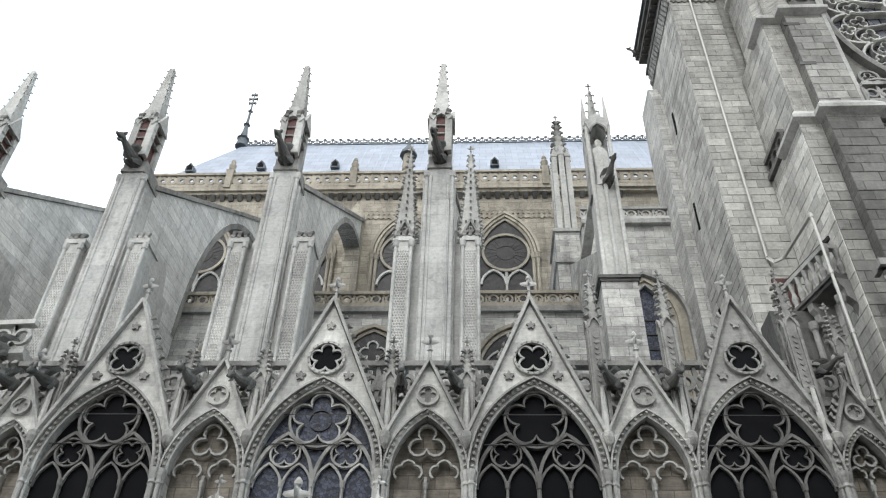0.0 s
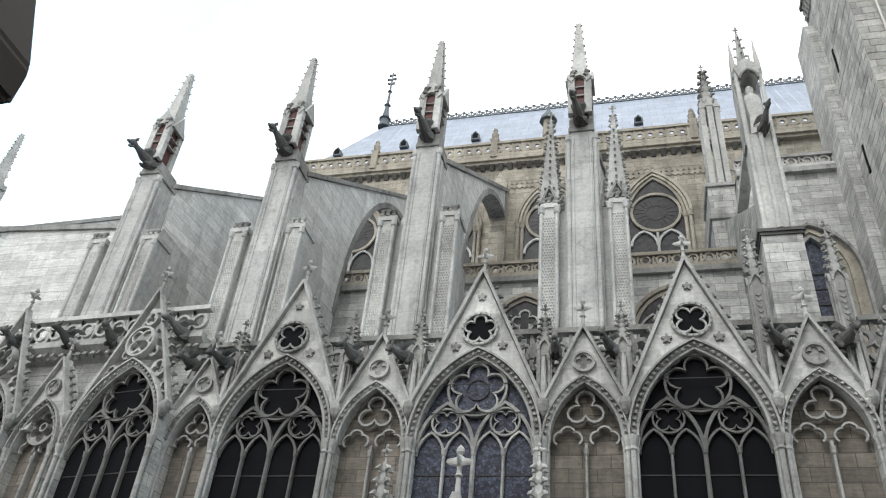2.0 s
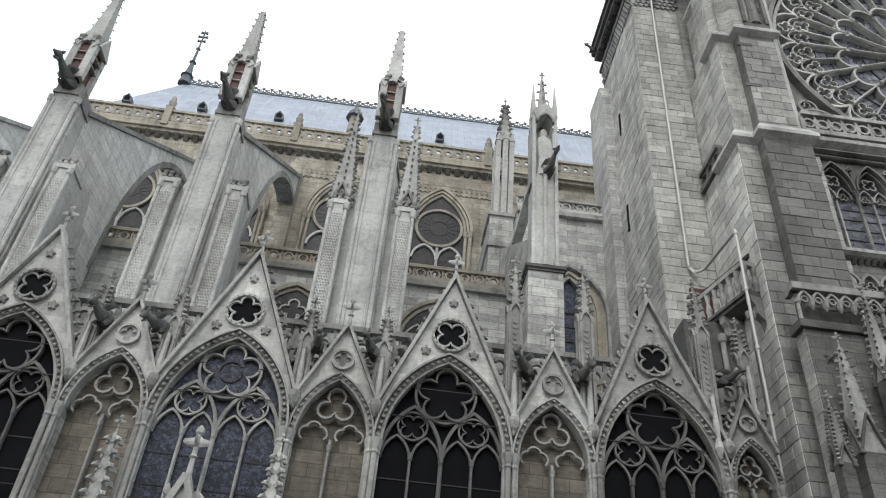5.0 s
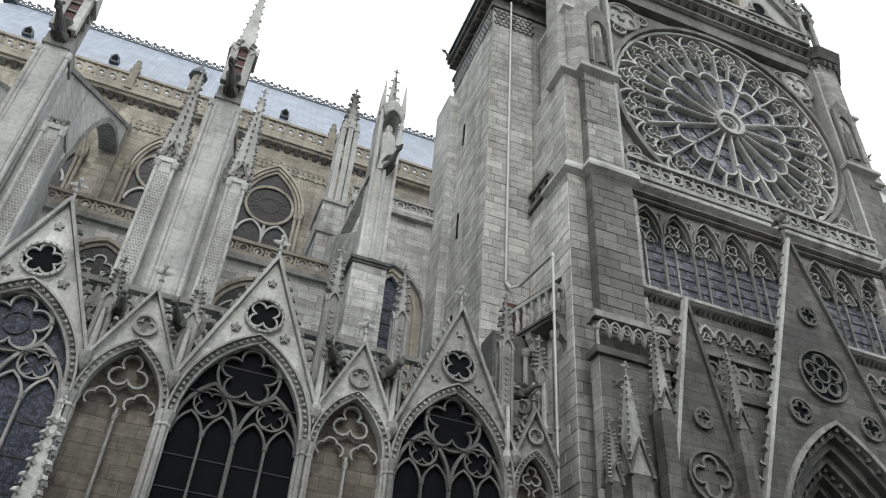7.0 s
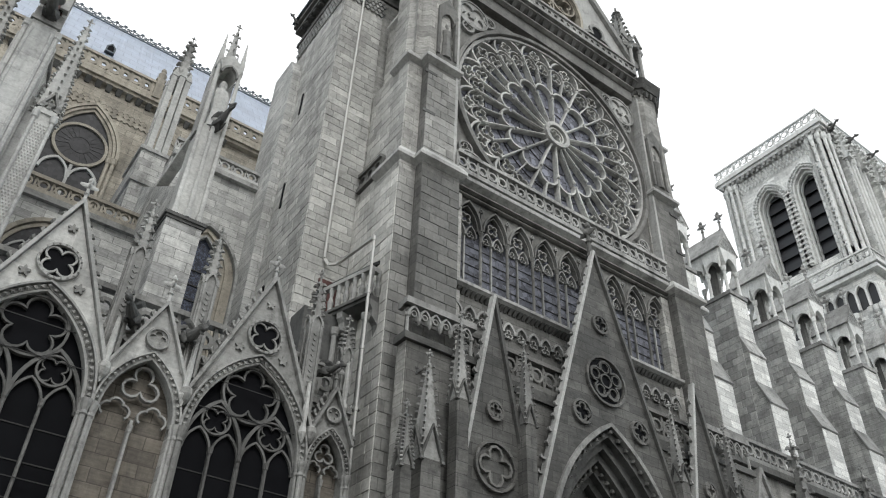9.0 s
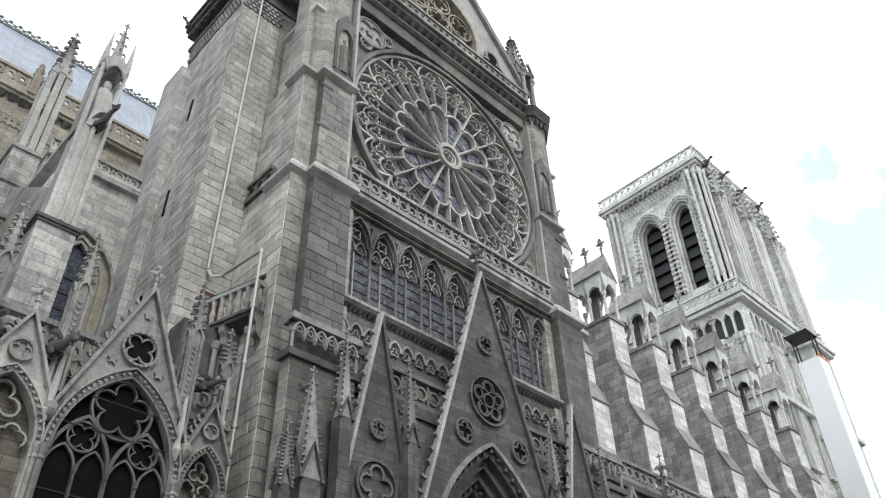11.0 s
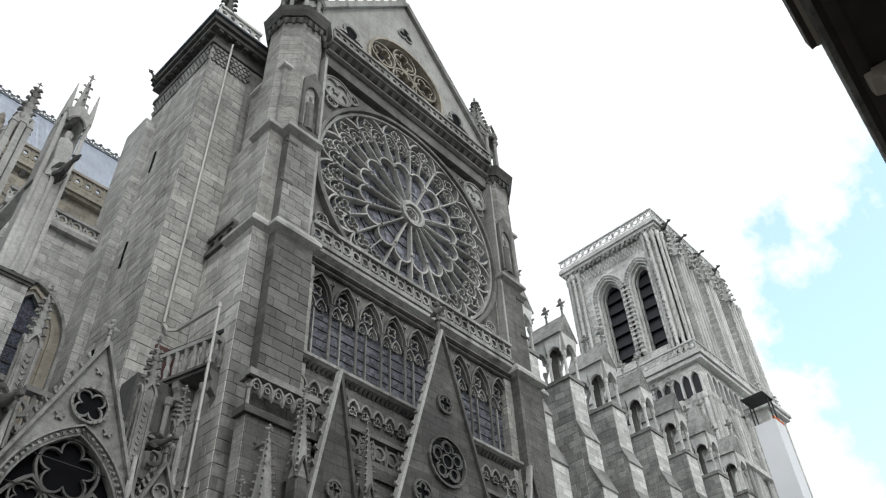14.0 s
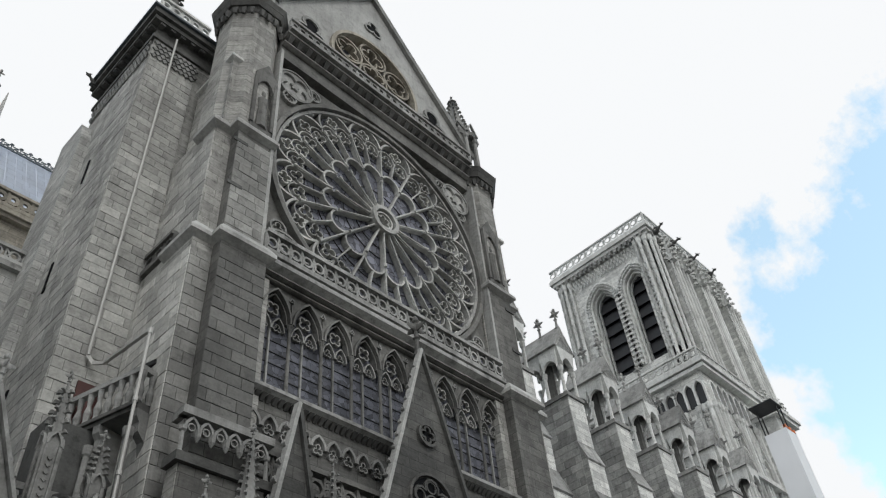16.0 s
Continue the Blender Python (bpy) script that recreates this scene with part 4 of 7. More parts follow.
def pier_with_flyer(spired, reach=4.3, low=15.0, high=29.8):
    th = pier(spired)
    top_a, top_b = (1.2, 22.6), (14.0, 32.2)
    curve = []
    for i in range(13):
        a = i / 12 * math.pi / 2
        curve.append((reach + (13.8 - reach) * (1 - math.cos(a)), low + (high - low) * math.sin(a)))
    bm = bmesh.new()
    side_prism(bm, [(2.0, 12.2), (1.2, top_a[1]), top_b, (14.0, high + 0.1)] + curve[::-1] + [(reach, 12.2)], -0.4, 0.4)
    part("flying_wall", bm, RAKED, th)
    bm = bmesh.new()
    side_prism(bm, [(1.1, top_a[1] - .03), (1.1, top_a[1] + .2), (14.0, top_b[1] + .2), (14.0, top_b[1] - .03)], -0.5, 0.5)
    part("coping", bm, GREY, th)
    bm = bmesh.new()
    lower = [(y, z) for y, z in curve]
    upper = [(y - 0.28 * math.cos(i / 12 * math.pi / 2), z + 0.28 * math.sin(i / 12 * math.pi / 2)) for i, (y, z) in enumerate(curve)]
    ra = [[bm.verts.new((sx, y, z)) for y, z in ln] for ln, sx in ((lower, -0.45), (upper, -0.45), (upper, 0.45), (lower, 0.45))]
    for i in range(12):
        for a in range(4):
            b = (a + 1) % 4
            bm.faces.new((ra[a][i], ra[a][i + 1], ra[b][i + 1], ra[b][i]))
    part("arch_ring", bm, GREY, th)
    return th


p_plain = pier_with_flyer(False)
p_plain.matrix_basis = pose(PIERS[1], YP, 0)
p_next = pier_with_flyer(False, 6.2, 19.1, 29.7)
p_next.matrix_basis = pose(PIERS[2], YP, 0)
p_far = pier_with_flyer(False, 10.5, 20.0, 29.7)
p_far.matrix_basis = pose(PIERS[3], YP, 0)
p_apse = pier_with_flyer(False, 10.5, 20.0, 29.7)
p_apse.matrix_basis = pose(-29.7, 23.0, 0, 0, 0, -38)
th = empty("apse_flyer", pose(0, 24.0, 0), "solid pale raking buttress wall of the apse", "buttress")
bm = bmesh.new()
prism(bm, [(-36, 12.2), (-36, 23.4), (-20.5, 22.4), (-20.5, 12.2)], 0, 0.8)
part("flying_wall", bm, RAKED, th)
bm = bmesh.new()
prism(bm, [(-36, 23.38), (-36, 23.65), (-20.5, 22.65), (-20.5, 22.38)], -0.12, 0.92)
part("coping", bm, GREY, th)
p_sp = pier_with_flyer(True)
p_sp.matrix_basis = pose(PIERS[0], YP, 0)
for x in PIERS:
    gargoyle(x, YP - 0.2, 22.75, random.uniform(-14, -4), 1.1, 12)

# pier with the statue tabernacle beside the transept
th = empty("statue_pier", pose(4.45, YP, 0), "square pier carrying a statue tabernacle with three spirelets", "buttress")
bm = bmesh.new()
box(bm, -0.58, 0.58, 0, 2.4, 12.2, 17.3)
part("body", bm, ASHLAR, th)
bm = bmesh.new()
box(bm, -0.68, 0.68, -0.1, 2.5, 17.3, 17.42)
box(bm, -0.62, 0.62, -0.05, 2.45, 17.2, 17.3)
part("cap_slab", bm, BLACKENED_SHADED, th)
bm = bmesh.new()
box(bm, -0.34, 0.34, 0.1, 1.4, 17.42, 21.6)
part("shaft", bm, LIME, th)
for sx, yy in ((-0.4, 0.05), (0.4, 0.05), (0.0, -0.02)):
    bm = bmesh.new()
    top = 21.5 if sx == 0 else 24.6
    turned(bm, sx, yy, [(17.42, 0.12), (17.7, 0.12), (17.75, 0.08), (top, 0.075), (top + .05, 0.11)], 8)
    part("corner_shaft", bm, LIME, th)
bm = bmesh.new()
loft(bm, [[(ox + rx * math.cos(math.pi / 6 * i) * (1.12 if i % 2 else 0.92), 0.22 + ry * math.sin(math.pi / 6 * i) * (1.12 if i % 2 else 0.92), z) for i in range(12)] for z, rx, ry, ox in ((21.6, .27, .24, 0), (21.8, .25, .2, 0), (22.4, .22, .18, .03), (22.9, .26, .2, .02), (23.25, .27, .2, 0), (23.5, .22, .16, -.02), (23.62, .09, .09, -.02), (23.72, .12, .12, -.02), (23.9, .13, .13, -.02), (24.02, .06, .06, -.02))])
part("statue_figure", bm, LIME, th, "weathered draped stone figure")
bm = bmesh.new()
box(bm, -0.42, 0.42, 0.6, 1.2, 21.6, 24.6)
part("backing", bm, GREY, th)
bm = bmesh.new()
skin(bm, arch(0, 24.15, 0.27, 0.42, 8), [(-0.46 + 0.92 * i / 16, 25.25 - 1.0 * abs(-0.46 + 0.92 * i / 16)) for i in range(17)], -0.08, 0.62)
part("canopy", bm, LIME, th)
bm = bmesh.new()
band(bm, arch(0, 24.15, 0.3, 0.46, 8), 0.07, -0.14, 0.0)
part("canopy_moulding", bm, CARVED, th)
spire(th, LIME, 0, 0.55, 24.9, 27.3, 0.24, 5, 4, 0.0, 0.4)
for sx, yy in ((-0.42, 0.2), (0.42, 0.2), (-0.35, 0.9), (0.35, 0.9)):
    bm = bmesh.new()
    box(bm, sx - .09, sx + .09, yy - .09, yy + .09, 24.55, 25.2)
    frustum(bm, sx, yy, 25.2, 26.5, 0.12, 0.02, 4, math.pi / 4)
    part("spirelet", bm, LIME, th)
bm = bmesh.new()
side_prism(bm, [(1.4, 17.4), (1.4, 19.6), (12.8, 27.6), (12.8, 26.2), (6.0, 20.2), (2.4, 17.4)], -0.32, 0.32)
part("flying_wall", bm, ASHLAR, th)
bm = bmesh.new()
box(bm, -0.2, 0.2, 1.0, 9.5, 22.9, 23.15)
part("strut", bm, LIME, th)
gargoyle(4.55, YP - 0.1, 21.6, 15, 0.8, -15)

# rear pinnacled pier in front of the clerestory
th = empty("rear_pier", pose(4.35, 29.4, 0), "massive square pier with a clustered crocketed pinnacle", "buttress")
bm = bmesh.new()
box(bm, -0.75, 0.5, 0, 4.5, 12.3, 26.8)
part("body", bm, ASHLAR, th)
for z in (24.9, 26.8):
    bm = bmesh.new()
    box(bm, -0.85, 0.6, -0.1, 2.5, z, z + 0.2)
    part("cap_slab", bm, GREY, th)
for sx, sy in ((-.45, .3), (.25, .3), (-.45, 1.2), (.25, 1.2), (-.1, .15)):
    bm = bmesh.new()
    box(bm, sx - .13, sx + .13, sy - .13, sy + .13, 27.0, 32.2)
    prism(bm, [(sx - .17, 32.2), (sx, 32.8), (sx + .17, 32.2)], sy - .17, sy + .17)
    part("clustered_shaft", bm, LIME, th)
spire(th, CARVED, -0.1, 0.75, 31.8, 35.6, 0.5, 8, 4, math.pi / 4, 0.9)

# ---------------------------------------------------------------- tribune wall and clerestory
YT, YW = 27.5, 34.6
bm = bmesh.new()
box(bm, -26, 4.6, YT, YT + 0.8, 12.3, 20.9)
tagged(part("wall_tribune", bm, ASHLAR), "pale ashlar gallery wall behind the piers", "wall", "", "structure")
bm = bmesh.new()
box(bm, -26, 4.6, YT - 0.2, YT + 0.9, 20.75, 21.0)
tagged(part("trim_tribune_cornice", bm, GREY), "projecting cornice of the gallery wall", "cornice", "", "structure")
balustrade("tribune_balustrade", -26, 4.6, YT, 21.0, 21.85, TANTRIM, "pierced tan parapet on the gallery wall", 0.62)
bm = bmesh.new()
box(bm, -26, 9.0, YT + 0.8, YW, 20.4, 20.9)
tagged(part("roof_tribune", bm, LEAD), "lead gallery roof below the clerestory", "roof", "", "structure")
bm = bmesh.new()
box(bm, 4.6, 9.2, YT, YT + 0.9, 12.3, 25.7)
tagged(part("wall_tribune_tall", bm, ASHLAR), "taller pale ashlar wall beside the transept", "wall", "", "structure")
bm = bmesh.new()
box(bm, 4.6, 9.2, YT - 0.25, YT + 1.0, 25.5, 25.75)
tagged(part("trim_tall_cornice", bm, GREY), "projecting cornice of the taller wall", "cornice", "", "structure")
balustrade("tall_balustrade", 4.6, 9.2, YT, 25.75, 26.6, LIME, "pierced parapet with foliage panels", 0.62)


def tribune_window(x, zs, hw, rise, base, glass):
    th = empty("gallery_window", pose(x, YT, 0), "pointed gallery window with dark glass and moulded arch", "window", "gallery windows")
    bm = bmesh.new()
    prism(bm, [(-hw, base)] + arch(0, zs, hw, rise, 9) + [(hw, base)], -0.035, -0.01)
    part("glass", bm, glass, th)
    for d, w, y in ((0.06, 0.14, -0.1), (0.25, 0.16, -0.2)):
        bm = bmesh.new()
        band(bm, [(-hw - d, base)] + arch(0, zs, hw + d, rise + d, 9) + [(hw + d, base)], w, y, 0.0)
        part("archivolt", bm, TANTRIM, th)
    bm = bmesh.new()
    box(bm, -0.06, 0.06, -0.1, -0.03, base, zs)
    part("mullion", bm, LIME, th)
    for s in (-1, 1):
        bm = bmesh.new()
        band(bm, arch(s * hw / 2, zs - 0.2, hw * 0.46, hw * 0.8, 6), 0.08, -0.1, -0.03)
        part("light_head", bm, LIME, th)
    bm = bmesh.new()
    band(bm, foil(0, zs + rise * 0.45, hw * 0.42, 4, 6), 0.07, -0.1, -0.03, True)
    part("quatrefoil", bm, LIME, th)


for k in (0, 1, 2, 3, 4):
    tribune_window(1.3 - 5.69 * k, 18.0, 1.3, 1.8, 13.0, DARKGLASS)
# single-light window in a deep moulded arch beside the transept
th = empty("gallery_window", pose(6.9, YT, 0), "tall single-light window with blue glass in a deep moulded arch", "window", "gallery windows")
inner_arch = [(-0.8, 13.0)] + arch(0, 20.3, 0.8, 1.75, 9) + [(0.8, 13.0)]
outer_arch = [(-1.6, 13.0)] + arch(0, 20.3, 1.6, 2.3, 9) + [(1.6, 13.0)]
bm = bmesh.new()
prism(bm, inner_arch, -0.03, -0.01)
part("glass", bm, BLUEGLASS, th)
bm = bmesh.new()
skin(bm, inner_arch, outer_arch, -0.12, 0.0)
part("reveal", bm, TANTRIM, th)
for a0, w, y in ((inner_arch, 0.1, -0.24), (outer_arch, 0.13, -0.34)):
    bm = bmesh.new()
    band(bm, a0, w, y, 0.0)
    part("archivolt", bm, GREY, th)
bm = bmesh.new()
band(bm, [(-1.2, 13.0)] + arch(0, 20.3, 1.2, 2.05, 9) + [(1.2, 13.0)], 0.14, -0.2, 0.0)
part("roll_moulding", bm, TANTRIM, th)
bm = bmesh.new()
box(bm, -0.8, 0.8, -0.07, -0.035, 0, 0.05)
rep("saddle_bar", mesh_of("saddle_bar", bm, IRON), th, [pose(0, 0, 14.0 + 0.7 * i) for i in range(10)])

ZC = 34.4
bm = bmesh.new()
box(bm, -22, 12.5, YW, YW + 1.0, 20.9, ZC)
tagged(part("wall_clerestory", bm, TAN), "warm tan ashlar clerestory wall", "wall", "", "structure")
bm = bmesh.new()
box(bm, -22, 12.5, YW - 0.45, YW + 1.0, ZC, ZC + 0.28)
box(bm, -22, 12.5, YW - 0.3, YW + 1.0, ZC - 0.2, ZC)
tagged(part("trim_clerestory_cornice", bm, TANTRIM), "deep moulded cornice under the roof parapet", "cornice", "", "structure")
th = empty("corbel_table", pose(0, YW, 0), "row of dark leaf corbels under the cornice", "corbel table", "", "structure")
bm = bmesh.new()
loft(bm, [[(-0.12, 0.0, 0.0), (0.12, 0.0, 0.0), (0.12, -0.08, 0.0), (-0.12, -0.08, 0.0)], [(-0.16, 0.0, 0.32), (0.16, 0.0, 0.32), (0.16, -0.32, 0.32), (-0.16, -0.32, 0.32)]])
cm = mesh_of("leaf_corbel", bm, SOOT_SHADED)
rep("leaf_corbel", cm, th, [pose(-21.5 + 0.55 * i, 0, ZC - 0.52) for i in range(55)])
bm = bmesh.new()
prism(bm, circle(0, 0, 0.2, 4), -0.06, 0.02)
cm = mesh_of("lozenge", bm, TANTRIM)
th = empty("lozenge_frieze", pose(0, YW, 0), "band of carved lozenges on the clerestory", "frieze", "", "structure")
rep("lozenge", cm, th, [pose(-21.5 + 0.3 * i + (0.15 if r else 0), 0, 33.05 - 0.28 * r) for i in range(100) for r in (0, 1, 2)])
balustrade("roof_balustrade", -22, 12.5, YW - 0.3, ZC + 0.28, ZC + 1.5, TANTRIM, "pierced tan parapet along the eaves", 0.6, heavy=2.3)
bm = bmesh.new()
prism(bm, [(-0.2, 0), (0.2, 0), (0.2, 1.35), (0.26, 1.4), (0.26, 1.52), (-0.26, 1.52), (-0.26, 1.4), (-0.2, 1.35)], -0.2, 0.2)
turned(bm, 0, 0, [(1.52, 0.14), (1.7, 0.2), (1.95, 0.24), (2.15, 0.12), (2.25, 0.16), (2.4, 0.12), (2.5, 0.03)], 8)
ped = tagged(part("parapet_pedestal", bm, TANTRIM), "tan stone pedestal with finial on the parapet", "pedestal", "parapet pedestals")
ped.matrix_basis = pose(-15.2, YW - 0.35, ZC + 0.2)
for x in (-7.6, -1.9, 3.9):
    copy_thing(ped, pose(x, YW - 0.35, ZC + 0.2))


def clerestory_window(x):
    th = empty("clerestory_window", pose(x, YW, 0), "clerestory window with round oculus over two lancets", "window", "clerestory windows")
    hw, zs, rise = 1.42, 29.5, 2.6
    bm = bmesh.new()
    prism(bm, [(-hw, 21.0)] + arch(0, zs, hw, rise, 10) + [(hw, 21.0)], -0.06, -0.02)
    part("pane", bm, DARKGLASS, th)
    for k, (d, w, y) in enumerate(((0.05, 0.16, -0.16), (0.22, 0.14, -0.24), (0.4, 0.16, -0.3))):
        bm = bmesh.new()
        band(bm, arch(0, zs, hw + d, rise + d * 1.2, 10), w, y, 0.0)
        part("archivolt", bm, TANTRIM, th)
    for s in (-1, 1):
        bm = bmesh.new()
        for q, y in ((0.1, -0.15), (0.34, -0.22)):
            turned(bm, s * (hw + q), y, [(21.0, 0.1), (29.2, 0.1), (29.25, 0.14), (29.5, 0.18), (29.56, 0.2)], 8)
        part("shaft", bm, TANTRIM, th)
    bm = bmesh.new()
    prism(bm, circle(0, 29.7, 1.25, 28), -0.1, -0.065)
    part("oculus_glass", bm, DARKGLASS, th)
    bm = bmesh.new()
    band(bm, circle(0, 29.7, 1.27, 32), 0.15, -0.2, -0.05, True)
    part("oculus_ring", bm, TANTRIM, th)
    bm = bmesh.new()
    for k in range(20):
        a = math.pi / 10 * k
        band(bm, [(0.5 * math.cos(a), 29.7 + 0.5 * math.sin(a)), (1.22 * math.cos(a), 29.7 + 1.22 * math.sin(a))], 0.02, -0.115, -0.095)
    band(bm, circle(0, 29.7, 0.5, 16), 0.035, -0.12, -0.095, True)
    part("glazing_bars", bm, IRON, th)
    for s in (-1, 1):
        bm = bmesh.new()
        band(bm, arch(s * 0.7, 27.5, 0.66, 0.95, 8), 0.12, -0.18 + 0.004 * s, -0.06)
        part("lancet_head", bm, LIME, th)
    bm = bmesh.new()
    box(bm, -0.07, 0.07, -0.19, -0.06, 21.0, 28.3)
    part("mullion", bm, LIME, th)
    return th


cw = clerestory_window(1.41)
for k in (1, 2, 3):
    copy_thing(cw, pose(1.41 - 5.69 * k, YW, 0))
bm = bmesh.new()
box(bm, -0.45, 0.45, -0.6, 0, 20.9, 32.3)
prism(bm, [(-0.45, 32.3), (0, 33.2), (0.45, 32.3)], -0.6, 0)
strip = tagged(part("wall_buttress", bm, TAN), "flat tan buttress strip between clerestory windows", "buttress", "clerestory buttress strips")
strip.matrix_basis = pose(-1.44, YW, 0)
for x in (-7.13, -12.8, -18.5):
    copy_thing(strip, pose(x, YW, 0))

# roof
RY, RZ = 41.5, 46.1
bm = bmesh.new()
e = [(-21.8, YW + 0.2, ZC + 0.3), (14, YW + 0.2, ZC + 0.3), (14, RY, RZ), (-18.1, RY, RZ), (-26.0, RY, ZC + 0.3), (14, 2 * RY - YW, ZC + 0.3), (-21.8, 2 * RY - YW, ZC + 0.3)]
v = [bm.verts.new(p) for p in e]
for f in ((0, 1, 2, 3), (0, 3, 4), (3, 2, 5, 6), (3, 6, 4)):
    bm.faces.new([v[i] for i in f])
bmesh.ops.solidify(bm, geom=bm.faces[:], thickness=0.1)
roof = tagged(part("roof_choir", bm, LEAD), "blue-grey lead sheet roof with raised seams", "roof", "", "structure")
bm = bmesh.new()
d = Vector((0, RY - YW - 0.2, RZ - ZC - 0.3))
sm = bmesh.new()
loft(sm, [[(dx, 0, dz) for dx, dz in ((-.015, -.02), (.015, -.02), (.015, .03), (-.015, .03))], [(dx, d.y, d.z + dz) for dx, dz in ((-.015, -.02), (.015, -.02), (.015, .03), (-.015, .03))]])
seam = mesh_of("roof_seam", sm, LEAD)
rep("roof_seam", seam, roof, [pose(-17.6 + 0.62 * i, YW + 0.2, ZC + 0.3) for i in range(50)])
bm = bmesh.new()
for sx in (-1, 1):
    band(bm, [(0, 0.0), (sx * 0.12, 0.2), (sx * 0.27, 0.34), (sx * 0.3, 0.5), (sx * 0.2, 0.56), (sx * 0.14, 0.46)], 0.075, -0.04, 0.04)
band(bm, [(0, 0.0), (0, 0.62)], 0.07, -0.05, 0.05)
band(bm, circle(0, 0.7, 0.1, 8), 0.07, -0.045, 0.045, True)
band(bm, [(-0.3, 0.3), (0, 0.22), (0.3, 0.3)], 0.06, -0.03, 0.03)
cr = mesh_of("crest_unit", bm, COPPER)
th = empty("ridge_cresting", pose(0, RY, RZ), "dark lead openwork cresting along the ridge", "roof cresting")
rep("crest_unit", cr, th, [pose(-17.8 + 0.6 * i, 0, 0.05) @ Matrix.Diagonal((1, 1, 0.72, 1)) for i in range(52)])
bm = bmesh.new()
box(bm, -18.1, 14, -0.08, 0.08, -0.02, 0.08)
part("base_rail", bm, COPPER, th)
th = empty("ridge_finial", pose(-18.2, RY, RZ - 0.1), "tall dark leaf finial with a cross on the roof end", "finial")
bm = bmesh.new()
turned(bm, 0, 0, [(0, 0.5), (0.8, 0.35), (0.9, 0.5), (1.1, 0.3), (2.4, 0.14), (2.5, 0.28), (2.7, 0.12), (4.0, 0.09), (4.1, 0.2), (4.3, 0.08), (6.4, 0.05)], 8)
part("stem", bm, COPPER, th)
bm = bmesh.new()
for z, w in ((5.1, 0.25), (5.6, 0.32), (6.1, 0.2)):
    box(bm, -w, w, -0.06, 0.06, z - 0.07, z + 0.07)
    for s in (-1, 1):
        box(bm, s * w - 0.06, s * w + 0.06, -0.06, 0.06, z - 0.1, z + 0.1)
part("cross", bm, COPPER, th)


def dormer(x, z, s):
    f = (z - ZC - 0.3) / (RZ - ZC - 0.3)
    y = YW + 0.2 + f * (RY - YW - 0.2)
    th = empty("roof_dormer", pose(x, y, z), "small lead dormer hatch with dark opening", "dormer", "roof dormers")
    bm = bmesh.new()
    prism(bm, [(-0.45 * s, -0.3), (-0.45 * s, 0.2 * s), (0, 0.75 * s), (0.45 * s, 0.2 * s), (0.45 * s, -0.3)], -0.45, 0.8)
    part("dormer_box", bm, COPPER, th)
    bm = bmesh.new()
    prism(bm, [(-0.3 * s, -0.2), (-0.3 * s, 0.15 * s), (0, 0.5 * s), (0.3 * s, 0.15 * s), (0.3 * s, -0.2)], -0.47, -0.452)
    part("opening", bm, MESH, th)


for x, z in ((-9.7, 39.9), (-14.7, 39.8), (-19.4, 39.4), (1.0, 39.9)):
    dormer(x, z, 0.62)
th = empty("turret_cap", pose(-4.4, YW - 0.2, ZC), "small dark lead-capped turret on the parapet", "turret")
bm = bmesh.new()
turned(bm, 0, 0, [(0, 0.3), (1.6, 0.28), (1.7, 0.36), (3.0, 0.3)], 8)
part("drum", bm, TANTRIM, th)
bm = bmesh.new()
turned(bm, 0, 0, [(3.0, 0.55), (3.2, 0.52), (3.9, 0.12), (4.5, 0.03)], 8)
part("cap", bm, COPPER, th)

# ---------------------------------------------------------------- transept front
YF, YB, YB2 = 19.0, 18.45, 18.9
XC = 19.57
R = 6.05
ZR = 29.4
XL = 10.95


